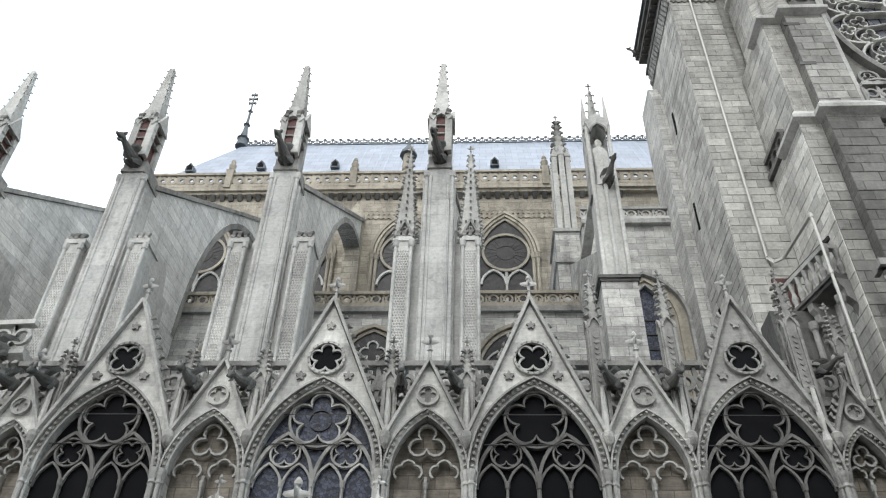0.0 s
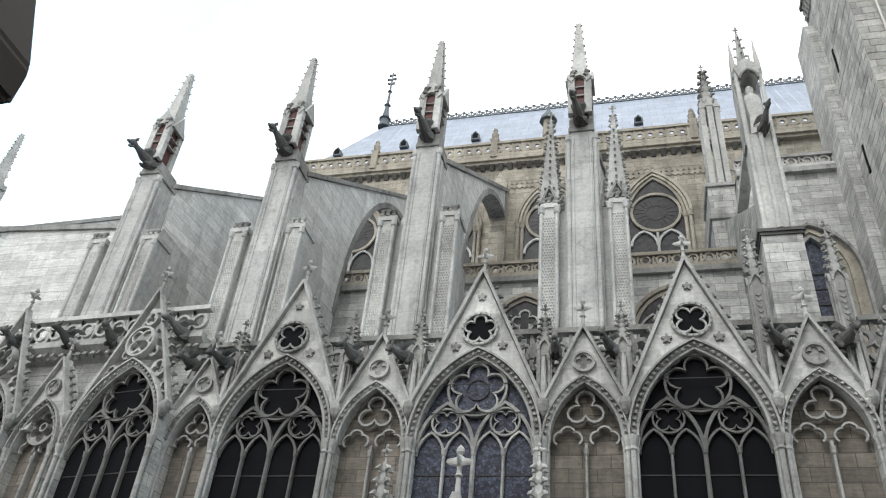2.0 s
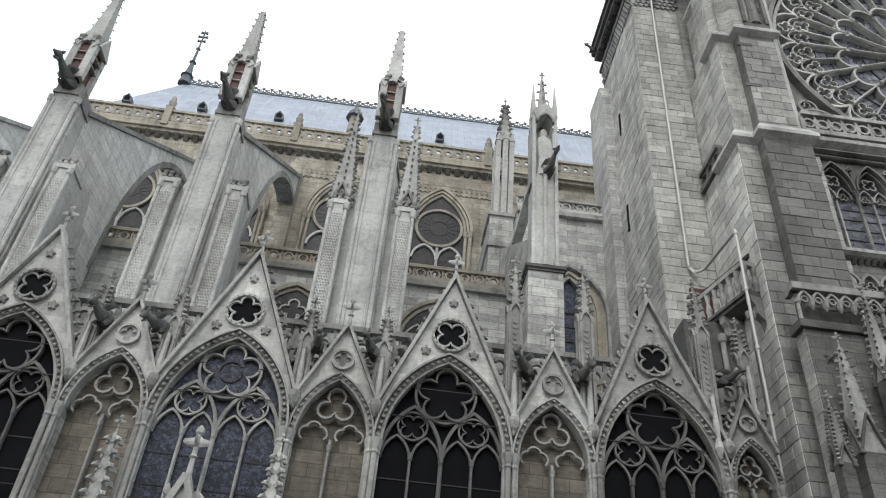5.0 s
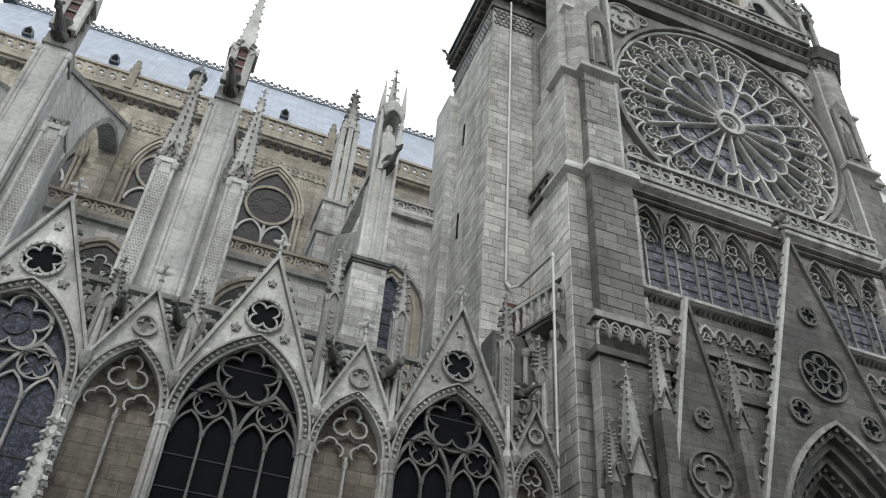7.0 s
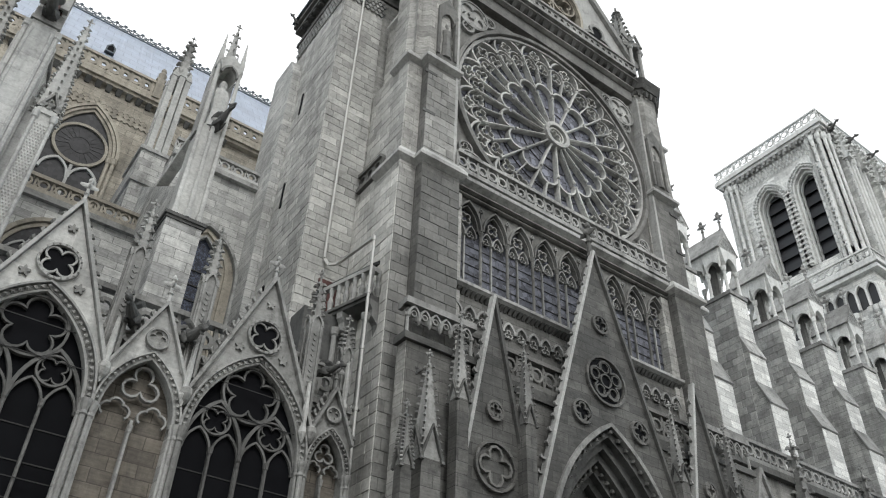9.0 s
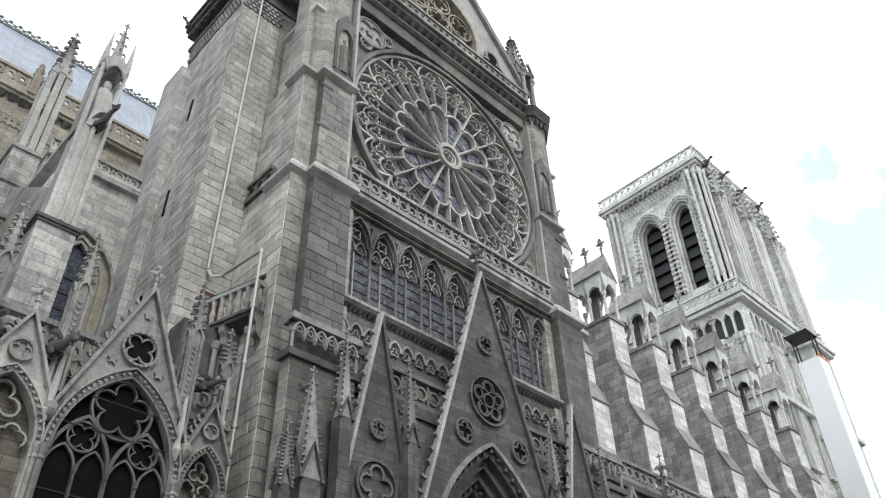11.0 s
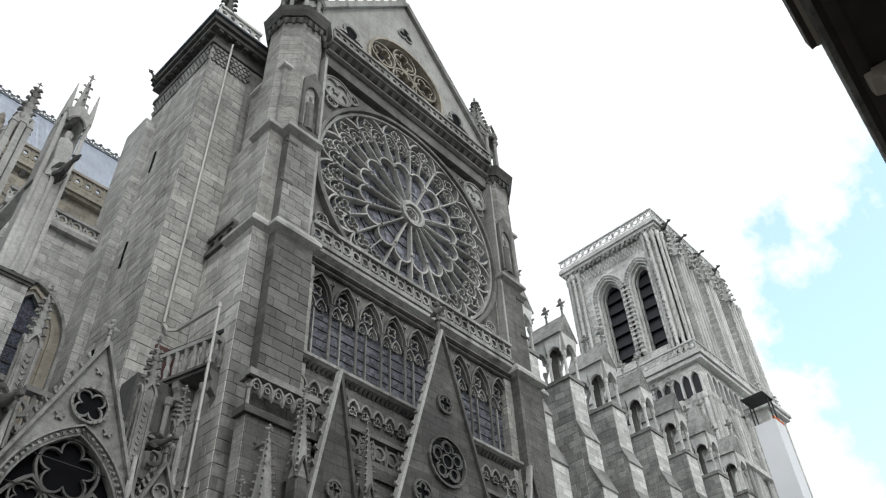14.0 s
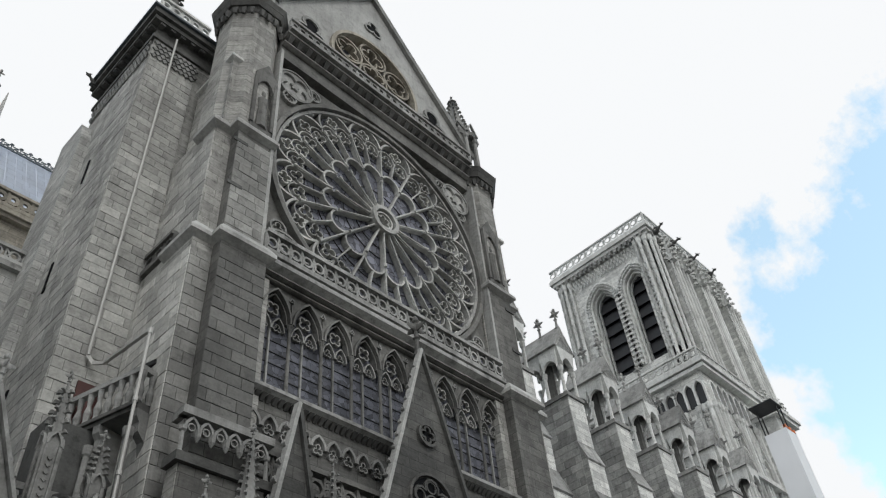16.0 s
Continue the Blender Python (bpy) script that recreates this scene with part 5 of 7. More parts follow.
def buttress(mirror):
    """One of the two stepped corner buttresses of the transept front."""
    th = empty("transept_buttress", pose(XC, 0, 0), "massive sooty stepped ashlar buttress of the transept front", "buttress", "transept buttresses")
    dz, up = (0.0, 0.0) if mirror > 0 else (-0.6, 0.5)
    g = lambda x: (x - XC) * mirror

    def bx(x0, x1, y0, y1, z0, z1, name, mt):
        bm = bmesh.new()
        box(bm, min(g(x0), g(x1)), max(g(x0), g(x1)), y0, y1, z0, z1)
        part(name, bm, mt, th)
    # Pale flanks, darker fronts: soot and weaker light both put into the colour.
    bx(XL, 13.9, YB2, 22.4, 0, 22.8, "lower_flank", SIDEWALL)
    bx(11.68, 13.42, YB, YB2 - 0.003, 0, 22.8, "lower_face", SOOTY_SHADED)
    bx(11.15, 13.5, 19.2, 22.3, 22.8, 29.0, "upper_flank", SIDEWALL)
    bx(11.85, 13.3, 18.75, 19.197, 22.8, 29.0, "upper_face", SOOTY_SHADED)
    bm = bmesh.new()
    frustum(bm, g(12.35), 20.0, 29.0, 37.6 + dz, 1.38, 1.34, 8, math.pi / 8)
    part("octagon", bm, SIDEWALL, th)
    for z, rr in ((37.3, 1.5), (37.6, 1.72), (37.9, 1.85)):
        bm = bmesh.new()
        frustum(bm, g(12.35), 20.0, z + dz, z + dz + 0.3, rr - .12, rr, 8, math.pi / 8)
        part("cornice_ring", bm, SOOT_SHADED, th)
    bm = bmesh.new()
    frustum(bm, 0, 0, 0, 0.4, 0.07, 0.15, 4, math.pi / 4)
    rep("corbel", mesh_of("corbel", bm, SOOT_SHADED), th, [pose(g(12.35), 20.0, 36.95 + dz, 0, 0, 45 * k) @ pose(1.42, q, 0) for k in range(8) for q in (-0.36, 0, 0.36)])
    # string courses
    for z, line in ((22.85, [(XL, 20.6), (XL, YB2), (11.68, YB2), (11.68, YB), (13.42, YB), (13.42, YF)]), (29.0, [(11.15, 20.4), (11.15, 19.2), (11.85, 19.2), (11.85, 18.75), (13.3, 18.75), (13.3, YF)])):
        bm = bmesh.new()
        rings = []
        n = len(line)
        for i, (x, y) in enumerate(line):
            p, a, b = Vector((g(x), y)), Vector((g(line[max(0, i - 1)][0]), line[max(0, i - 1)][1])), Vector((g(line[min(n - 1, i + 1)][0]), line[min(n - 1, i + 1)][1]))
            if 0 < i < n - 1:
                d1, d2 = (p - a).normalized(), (b - p).normalized()
            else:
                d1 = d2 = (b - a).normalized()
            n1, n2 = mirror * Vector((d1.y, -d1.x)), mirror * Vector((d2.y, -d2.x))
            m = -(n1 + n2) / max(0.5, 1 + n1.dot(n2))
            m = -m
            o = p + m * 0.24
            rings.append([(p.x, p.y, z - 0.28), (o.x, o.y, z - 0.14), (o.x, o.y, z + 0.02), (p.x, p.y, z + 0.42), (p.x - m.x * .1, p.y - m.y * .1, z)])
        loft(bm, rings)
        part("weathering", bm, LIME, th, "pale weathered set-off moulding")
    bx(11.3, 13.3, 19.05, 21.6, 29.0, 33.3, "third_flank", SIDEWALL)
    bm = bmesh.new()
    loft(bm, [[(g(x), y, z) for x, y in ((11.3 - o, 19.05 - o), (13.3 + o, 19.05 - o), (13.3 + o, 21.6), (11.3 - o, 21.6))] for z, o in ((33.2, 0.0), (33.3, 0.16), (33.45, 0.16), (34.0, -0.3))])
    part("third_weathering", bm, LIME, th)
    # dark bars paint the shade of sunken panels on the upper face
    for z in (25.6, 28.0):
        bm = bmesh.new()
        box(bm, g(12.0) - 0.3, g(12.0) + 0.3, 18.70, 18.752, z, z + 0.16)
        part("slot", bm, BLACKENED_SHADED, th)
    # statue niche high on the front
    bm = bmesh.new()
    box(bm, g(12.7) - 0.5, g(12.7) + 0.5, 18.65, 19.4, 29.1, 29.5)
    skin(bm, arch(g(12.7), 32.0, 0.34, 0.55, 7), [(g(12.7) - 0.52 + 1.04 * i / 14, 33.7 - 1.6 * abs(-0.52 + 1.04 * i / 14)) for i in range(15)], 18.62, 19.1)
    for s in (-1, 1):
        box(bm, g(12.7) + s * 0.46 - 0.07, g(12.7) + s * 0.46 + 0.07, 18.6, 18.75, 29.5, 32.7)
    part("niche", bm, FRONT, th)
    # Dark sheet paints the shade inside the niche.
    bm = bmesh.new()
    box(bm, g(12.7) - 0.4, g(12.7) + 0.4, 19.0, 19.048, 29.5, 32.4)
    part("niche_recess", bm, BLACKENED_SHADED, th)
    bm = bmesh.new()
    turned(bm, g(12.7), 18.82, [(29.5, 0.3), (29.7, 0.28), (30.8, 0.22), (31.3, 0.27), (31.55, 0.1), (31.65, 0.14), (31.9, 0.12), (31.98, 0.03)], 10)
    part("statue_figure", bm, FRONT, th)
    # open octagonal lantern
    lx, ly = g(12.35), 20.0
    for k in range(8):
        a = math.pi / 4 * k + math.pi / 8
        bm = bmesh.new()
        turned(bm, lx + 1.0 * math.cos(a), ly + 1.0 * math.sin(a), [(38.2 + dz, 0.17), (38.5 + dz, 0.12), (40.6 + up, 0.11), (40.7 + up, 0.17), (40.9 + up, 0.2)], 8)
        part("lantern_column", bm, GREY, th)
    bm = bmesh.new()
    turned(bm, lx, ly, [(40.9 + up, 1.15), (41.1 + up, 1.25), (41.25 + up, 1.15), (41.3 + up, 0.95)], 8)
    part("lantern_ring", bm, GREY, th)
    for k in range(8):
        a = math.pi / 4 * k
        bm = bmesh.new()
        band(bm, [(-0.45, 0), (0, 0.95), (0.45, 0)], 0.13, -0.08, 0.08)
        o = part("gablet", bm, GREY, th)
        o.matrix_basis = pose(lx + 1.08 * math.cos(a), ly + 1.08 * math.sin(a), 41.1 + up) @ Matrix.Rotation(a + math.pi / 2, 4, 'Z')
    spire(th, GREY, lx, ly, 41.3 + up, 45.3 + 1.6 * up, 0.85, 9, 8, 0.0, 0.8)
    bm = bmesh.new()
    frustum(bm, lx, ly, 38.0 + dz, 40.9 + up, 0.45, 0.45, 8)
    part("lantern_core", bm, BLACKENED_SHADED, th)
    # gallery block at the foot of the buttress
    bm = bmesh.new()
    box(bm, min(g(11.2), g(13.7)), max(g(11.2), g(13.7)), 17.95, YB - .003, 0, 14.3)
    # Thin slab darkens the block's front; soot and shade share its colour.
    part("base_block", bm, SIDEWALL, th)
    bm = bmesh.new()
    box(bm, min(g(11.22), g(13.68)), max(g(11.22), g(13.68)), 17.92, 17.948, 0.2, 14.28)
    part("base_facing", bm, SOOTY_SHADED, th)
    bm = bmesh.new()
    box(bm, min(g(11.05), g(13.85)), max(g(11.05), g(13.85)), 17.8, YB - .003, 14.3, 14.55)
    part("base_cornice", bm, SOOT_SHADED, th)
    bm = bmesh.new()
    for i in range(7):
        xx = 11.2 + 2.5 * i / 6
        turned(bm, g(xx), 17.95, [(14.55, 0.1), (14.65, 0.06), (15.15, 0.055), (15.2, 0.1), (15.3, 0.11)] if i in (0, 6) else [(14.98, 0.02), (15.12, 0.09), (15.3, 0.11)], 6)
        if i < 6:
            band(bm, arch(g(xx + 0.208), 15.25, 0.19, 0.32, 5), 0.07, 17.87, 18.03)
            band(bm, circle(g(xx + 0.208), 15.32, 0.1, 8), 0.035, 17.9, 18.0, True)
    box(bm, min(g(11.07), g(13.85)), max(g(11.07), g(13.85)), 17.82, 18.1, 15.62, 15.85)
    box(bm, g(11.2) - 0.08, g(11.2) + 0.08, 17.95, YB - .003, 15.62, 15.85)
    part("gallery_arcade", bm, GREY, th)
    return th


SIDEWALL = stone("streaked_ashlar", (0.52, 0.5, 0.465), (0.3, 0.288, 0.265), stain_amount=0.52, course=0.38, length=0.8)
buttress(1)
buttress(-1)

# front wall pieces round the openings
def front_box(name, x0, x1, z0, z1, y0, y1, mt, label):
    bm = bmesh.new()
    box(bm, x0, x1, y0, y1, z0, z1)
    return tagged(part(name, bm, mt), label, "wall", "", "structure")


front_box("wall_front_base", 13.42, 25.72, 14.4, 17.9, YF, YF + 1.2, SOOTY_SHADED, "sooty front wall below the glazed arcade")
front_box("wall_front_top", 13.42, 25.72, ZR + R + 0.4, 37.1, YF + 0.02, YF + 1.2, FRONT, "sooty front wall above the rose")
front_box("wall_front_back", 13.42, 25.72, 17.9, 37.1, YF + 0.75, YF + 1.4, SOOT_SHADED, "dark backing wall behind the glazing")
for z, h, p, nm in ((17.95, 0.35, 0.3, "sill"), (22.75, 0.5, 0.45, "rose_sill"), (36.62, 0.26, 0.24, "cornice_low"), (37.1, 0.38, 0.46, "cornice_high")):
    bm = bmesh.new()
    prof = [(YF - p, z + h * 0.4), (YF - p, z + h * 0.75), (YF + 0.6, z + h), (YF + 0.6, z), (YF - p * 0.3, z)]
    side_prism(bm, prof, 13.43, 25.71)
    tagged(part("trim_" + nm, bm, GREY if "sill" in nm else FRONT), "projecting moulded cornice across the transept front", "cornice", "", "structure")
th = empty("front_corbels", pose(0, YF, 0), "row of small corbels under the front cornices", "corbel table", "", "structure")
rep("leaf_corbel", mesh_of("leaf_corbel", (lambda b: (loft(b, [[(-0.1, 0.0, 0.0), (0.1, 0.0, 0.0), (0.1, -0.06, 0.0), (-0.1, -0.06, 0.0)], [(-0.14, 0.0, 0.3), (0.14, 0.0, 0.3), (0.14, -0.32, 0.3), (-0.14, -0.32, 0.3)]]), b)[1])(bmesh.new()), SOOT_SHADED), th,
    [pose(13.7 + 0.52 * i, -0.14, 36.86) for i in range(24)] + [pose(13.6 + 0.22 * i, 0, 17.76) @ Matrix.Diagonal((0.6, 0.75, 0.62, 1)) for i in range(55)])
for z, p in ((22.4, 0.16), (22.58, 0.3)):
    bm = bmesh.new()
    side_prism(bm, [(YF + 0.02, z), (YF - p * 0.55, z + 0.01), (YF - p, z + 0.05), (YF - p, z + 0.1), (YF - p * 0.55, z + 0.14), (YF + 0.02, z + 0.15)], 13.43, 25.71)
    tagged(part("trim_roll", bm, FRONT), "rounded stone moulding under the rose sill", "moulding", "", "structure")

# blind arcade frieze under the sill
th = empty("blind_frieze", pose(0, YF, 0), "carved frieze of small blind trefoil arches", "frieze", "", "structure")
bm = bmesh.new()
band(bm, arch(0, 0.55, 0.27, 0.42, 5), 0.09, -0.14, 0.0)
band(bm, foil(0, 0.5, 0.2, 3, 5), 0.04, -0.1, 0.0, True)
fm = mesh_of("frieze_arch", bm, GREY)
rep("frieze_arch", fm, th, [pose(13.75 + 0.6 * i, 0, 16.35) for i in range(20)])
balustrade("portal_balustrade", 13.5, 25.65, 18.3, 14.5, 15.75, FRONT, "sooty pierced gallery parapet above the portal", 0.6)
bm = bmesh.new()
box(bm, 13.45, 25.7, 18.1, YF + 0.3, 14.1, 14.5)
tagged(part("floor_gallery", bm, SOOT_SHADED), "stone gallery ledge above the portal", "ledge", "", "structure")
front_box("wall_portal_left", 13.42, 16.9, 0, 14.1, 18.2, 19.4, SOOTY_SHADED, "sooty wall beside the portal")
# Added back wall and inner pieces close a gap that showed sky.
front_box("wall_portal_back", 13.42, 25.72, 0, 14.4, 19.45, 19.9, BLACKENED_SHADED, "added dark wall closing the gap behind the portal")
front_box("wall_portal_inner", 16.9, 17.5, 11.6, 14.1, 18.2, 19.4, SOOTY_SHADED, "sooty wall above the portal arch")
front_box("wall_portal_inner", 21.64, 22.24, 11.6, 14.1, 18.2, 19.4, SOOTY_SHADED, "sooty wall above the portal arch")
front_box("wall_portal_right", 22.24, 25.72, 0, 14.1, 18.2, 19.4, SOOTY_SHADED, "sooty wall beside the portal")

# glazed arcade
th = empty("glazed_arcade", pose(13.62, YF, 0), "row of nine paired lancets with dark leaded glass", "window")
aw = (25.52 - 13.62) / 9
bm = bmesh.new()
prism(bm, [(0, 18.25), (0, 22.5), (25.52 - 13.62, 22.5), (25.52 - 13.62, 18.25)], 0.3, 0.34)
part("glass", bm, glass_dark("arcade_glass", (0.095, 0.1, 0.12), 5.0, 0.02), th, "blue-grey leaded glass")
bm = bmesh.new()
op = arch(0, 21.05, aw * 0.455, 1.2, 10)
skin(bm, op, [(-aw / 2 + aw * i / (len(op) - 1), 22.6) for i in range(len(op))], 0.05, 0.3)
sp_m = mesh_of("spandrel", bm, FRONT)
bm = bmesh.new()
band(bm, arch(0, 21.05, aw * 0.46, 1.22, 10), 0.07, -0.1, 0.05)
band(bm, arch(0, 21.05, aw * 0.4, 1.06, 10), 0.05, 0.04, 0.26)
hd_m = mesh_of("arch_moulding", bm, FRONT)
bm = bmesh.new()
band(bm, foil(0, 0, 0.1, 3, 5), 0.035, -0.02, 0.06, True)
sf_m = mesh_of("spandrel_trefoil", bm, GREY)
rep("spandrel_trefoil", sf_m, th, [pose(aw * i, 0, 22.12) for i in range(1, 9)])
bm = bmesh.new()
turned(bm, -aw / 2, 0.05, [(18.3, 0.1), (18.45, 0.062), (20.85, 0.058), (20.9, 0.08), (21.0, 0.12), (21.08, 0.13)], 8)
cl_m = mesh_of("column", bm, FRONT)
bm = bmesh.new()
box(bm, -0.03, 0.03, 0.2, 0.29, 18.3, 21.1)
mu_m = mesh_of("mullion", bm, GREY)
bm = bmesh.new()
for s in (-1, 1):
    band(bm, arch(s * aw * 0.205, 20.75, aw * 0.19, 0.5, 7), 0.045, 0.12 + 0.004 * s, 0.29)
    band(bm, foil(s * aw * 0.205, 20.86, aw * 0.13, 3, 5), 0.03, 0.18, 0.29, True)
band(bm, foil(0, 21.56, aw * 0.21, 4, 7, math.pi / 4), 0.045, 0.13, 0.29, True)
tr_m = mesh_of("tracery", bm, GREY)
bm = bmesh.new()
box(bm, -aw / 2, aw / 2, 0.27, 0.295, 18.6, 18.63)
br_m = mesh_of("glazing_bar", bm, IRON)
rep("glazing_bar", br_m, th, [pose(aw * (i + 0.5), 0, 0.44 * k) for i in range(9) for k in range(5)])
for m, nm in ((sp_m, "spandrel"), (hd_m, "arch_moulding"), (cl_m, "column"), (mu_m, "mullion"), (tr_m, "tracery")):
    rep(nm, m, th, [pose(aw * (i + 0.5), 0, 0) for i in range(9)])

# rose window
th = empty("rose_window", pose(XC, YF, ZR), "great gothic rose window of radiating stone petals", "rose window")
bm = bmesh.new()
prism(bm, circle(0, 0, R, 64), 0.5, 0.54)
part("glass", bm, glass_dark("rose_glass", (0.165, 0.172, 0.205), 3.2, 0.035), th, "dark blue-grey leaded glass")
for k, (r, w, y) in enumerate(((R + 0.02, 0.2, -0.02), (R - 0.22, 0.14, 0.12))):
    bm = bmesh.new()
    band(bm, circle(0, 0, r, 72), w, y, 0.5, True)
    part("outer_ring", bm, FRONT if k == 0 else GREY, th)
bm = bmesh.new()
band(bm, circle(0, 0, 0.66, 32), 0.2, 0.0, 0.5, True)
part("hub_ring", bm, ROSESTONE, th)
bm = bmesh.new()
band(bm, circle(0, 0, 0.45, 24), 0.08, 0.12, 0.5, True)
band(bm, foil(0, 0, 0.4, 6, 6), 0.05, 0.2, 0.5, True)
part("hub_foil", bm, ROSESTONE, th)
r1, r2 = 0.55 * R, 0.97 * R
h = math.sin(math.pi / 16)
c1, c2 = r1 / (1 + h), r2 / (1 + h)
p1, p2 = c1 * h, c2 * h


def lobe(c, p, w, y):
    """A petal head: a round arch between two spokes."""
    b = bmesh.new()
    band(b, [(-p * math.cos(a), c + p * math.sin(a) * 1.06) for a in [math.pi * i / 14 for i in range(15)]], w, y, 0.48)
    return b


turn = [math.pi / 8 * k for k in range(16)]
bm = bmesh.new()
band(bm, [(0, 0.72), (0, c1)], 0.065, 0.26, 0.48)
turned(bm, 0, 0.2, [(0.75, 0.07), (0.9, 0.042), (c1 - 0.3, 0.042), (c1 - 0.2, 0.08), (c1 - 0.08, 0.08)], 6)
rep("inner_spoke", mesh_of("inner_spoke", bm, ROSESTONE), th, [Matrix.Rotation(a, 4, 'Y') for a in turn])
rep("inner_petal", mesh_of("inner_petal", lobe(c1, p1, 0.09, 0.2), ROSESTONE), th, [Matrix.Translation((0, 0.006 * (k % 2), 0)) @ Matrix.Rotation(a + math.pi / 16, 4, 'Y') for k, a in enumerate(turn)])
bm = bmesh.new()
band(bm, [(0, c1 + 0.02), (0, c2)], 0.07, 0.26, 0.48)
turned(bm, 0, 0.2, [(c1 + 0.1, 0.09), (c1 + 0.3, 0.045), (c2 - 0.3, 0.045), (c2 - 0.2, 0.08), (c2 - 0.08, 0.08)], 6)
rep("outer_spoke", mesh_of("outer_spoke", bm, ROSESTONE), th, [Matrix.Rotation(a, 4, 'Y') for a in turn])
rep("outer_petal", mesh_of("outer_petal", lobe(c2, p2, 0.1, 0.18), ROSESTONE), th, [Matrix.Translation((0, 0.006 * (k % 2), 0)) @ Matrix.Rotation(a + math.pi / 16, 4, 'Y') for k, a in enumerate(turn)])
bm = bmesh.new()
band(bm, [(0, r1 + 0.04), (0, c2 - 0.1)], 0.055, 0.3, 0.48)
turned(bm, 0, 0.25, [(r1 + 0.1, 0.07), (r1 + 0.25, 0.04), (c2 - 0.45, 0.04), (c2 - 0.35, 0.08), (c2 - 0.25, 0.08)], 6)
rep("middle_spoke", mesh_of("middle_spoke", bm, ROSESTONE), th, [Matrix.Rotation(a + math.pi / 16, 4, 'Y') for a in turn])
c3 = c2 - 0.2
p3 = c3 * math.sin(math.pi / 32) * 0.96
rep("lancet_head", mesh_of("lancet_head", lobe(c3, p3, 0.055, 0.28), ROSESTONE), th, [Matrix.Translation((0, 0.005 * (k % 2), 0)) @ Matrix.Rotation(math.pi / 16 * (k + 0.5), 4, 'Y') for k in range(32)])
bm = bmesh.new()
band(bm, foil(0, c3 - 0.12, p3 * 0.85, 3, 6), 0.04, 0.28, 0.48, True)
rep("lancet_trefoil", mesh_of("lancet_trefoil", bm, ROSESTONE), th, [Matrix.Rotation(math.pi / 16 * (k + 0.5), 4, 'Y') for k in range(32)])
bm = bmesh.new()
band(bm, foil(0, c2 + p2 * 0.42, p2 * 0.36, 4, 5), 0.05, 0.22, 0.48, True)
rep("petal_foil", mesh_of("petal_foil", bm, ROSESTONE), th, [Matrix.Rotation(a + math.pi / 16, 4, 'Y') for a in turn])
bm = bmesh.new()
band(bm, circle(0, r2 + 0.0, 0.16, 10), 0.05, 0.2, 0.48, True)
rep("edge_roundel", mesh_of("edge_roundel", bm, ROSESTONE), th, [Matrix.Rotation(a, 4, 'Y') for a in turn])
# panes lie between ring bars
bm = bmesh.new()
for r in (0.24 * R, 0.34 * R, 0.6 * R, 0.68 * R, 0.76 * R):
    band(bm, circle(0, 0, r, 64), 0.03, 0.46, 0.49, True)
part("saddle_bars", bm, IRON, th)
# corner spandrels
bm = bmesh.new()
nc = 72
sq = []
for i in range(nc):
    a = 2 * math.pi * i / nc
    c, s = math.cos(a), math.sin(a)
    k = (R + 0.1) / max(abs(c), abs(s))
    sq.append((c * k, s * k))
skin(bm, circle(0, 0, R + 0.08, nc), sq, 0.3, 0.7, True)
part("spandrel_wall", bm, FRONT, th)
for sx in (-1, 1):
    for sz in (-1, 1):
        cx, cz = sx * R * 0.845, sz * R * 0.845
        bm = bmesh.new()
        band(bm, circle(cx, cz, 0.92, 24), 0.09, 0.1, 0.4, True)
        part("corner_ring", bm, GREY, th)
        bm = bmesh.new()
        foil_plate(bm, cx, cz, 0.84, 0.88, 4, 0.15, 0.3, math.pi / 4, 7)
        flower(bm, cx, cz, 1.6, 0.16, 0.3)
        part("corner_foil", bm, GREY, th)
        bm = bmesh.new()
        prism(bm, circle(cx, cz, 0.88, 20), 0.27, 0.296)
        part("corner_panel", bm, LIME if sz > 0 else GLASS, th)
        for dx, dz in ((-1.05, 0.25), (0.25, -1.05)):
            bm = bmesh.new()
            band(bm, circle(cx + sx * dx, cz + sz * dz, 0.34, 14), 0.09, 0.12, 0.4, True)
            band(bm, foil(cx + sx * dx, cz + sz * dz, 0.28, 3, 5), 0.05, 0.15, 0.4, True)
            part("small_roundel", bm, GREY, th)
bm = bmesh.new()
for s in (-1, 1):
    box(bm, s * (R + 0.14) - 0.07, s * (R + 0.14) + 0.07, -0.25, 0.3, -R, R + 0.5)
part("frame_shaft", bm, LIME, th)
balustrade("rose_balustrade", 13.45, 25.7, YF - 0.3, 23.25, 24.4, GREY, "pierced parapet of trefoil arches below the rose", 0.5)
balustrade("gable_balustrade", 13.5, 25.65, YF - 0.45, 37.5, 38.45, GREY, "openwork parapet at the foot of the gable", 0.45)

# main gable
YG = 19.45
th = empty("transept_gable", pose(XC, YG, 0), "steep stone transept gable with traceried oculus", "gable")
apex, hwg, zb = 49.0, 9.5, 37.2
bm = bmesh.new()
n = 48
cc = circle(0, 40.75, 2.95, n, math.pi / 2)
outl = []
for x, z in cc:
    dx, dz = x, z - 40.75
    # where the ray leaves the triangle
    k = 1e9
    if dz < 0:
        k = min(k, (zb - 40.75) / dz)
    for s in (-1, 1):
        den = dz + (apex - zb) / hwg * s * dx
        if den > 1e-6:
            k = min(k, (apex - 40.75) / den)
    if abs(dx) > 1e-6:
        k = min(k, 7.6 / abs(dx))
    outl.append((dx * k, 40.75 + dz * k))
skin(bm, cc, outl, 0, 0.8, True)
part("wall", bm, LIME, th)
bm = bmesh.new()
prism(bm, circle(0, 40.75, 2.95, 40), 0.5, 0.55)
part("oculus_glass", bm, GLASS, th)
bm = bmesh.new()
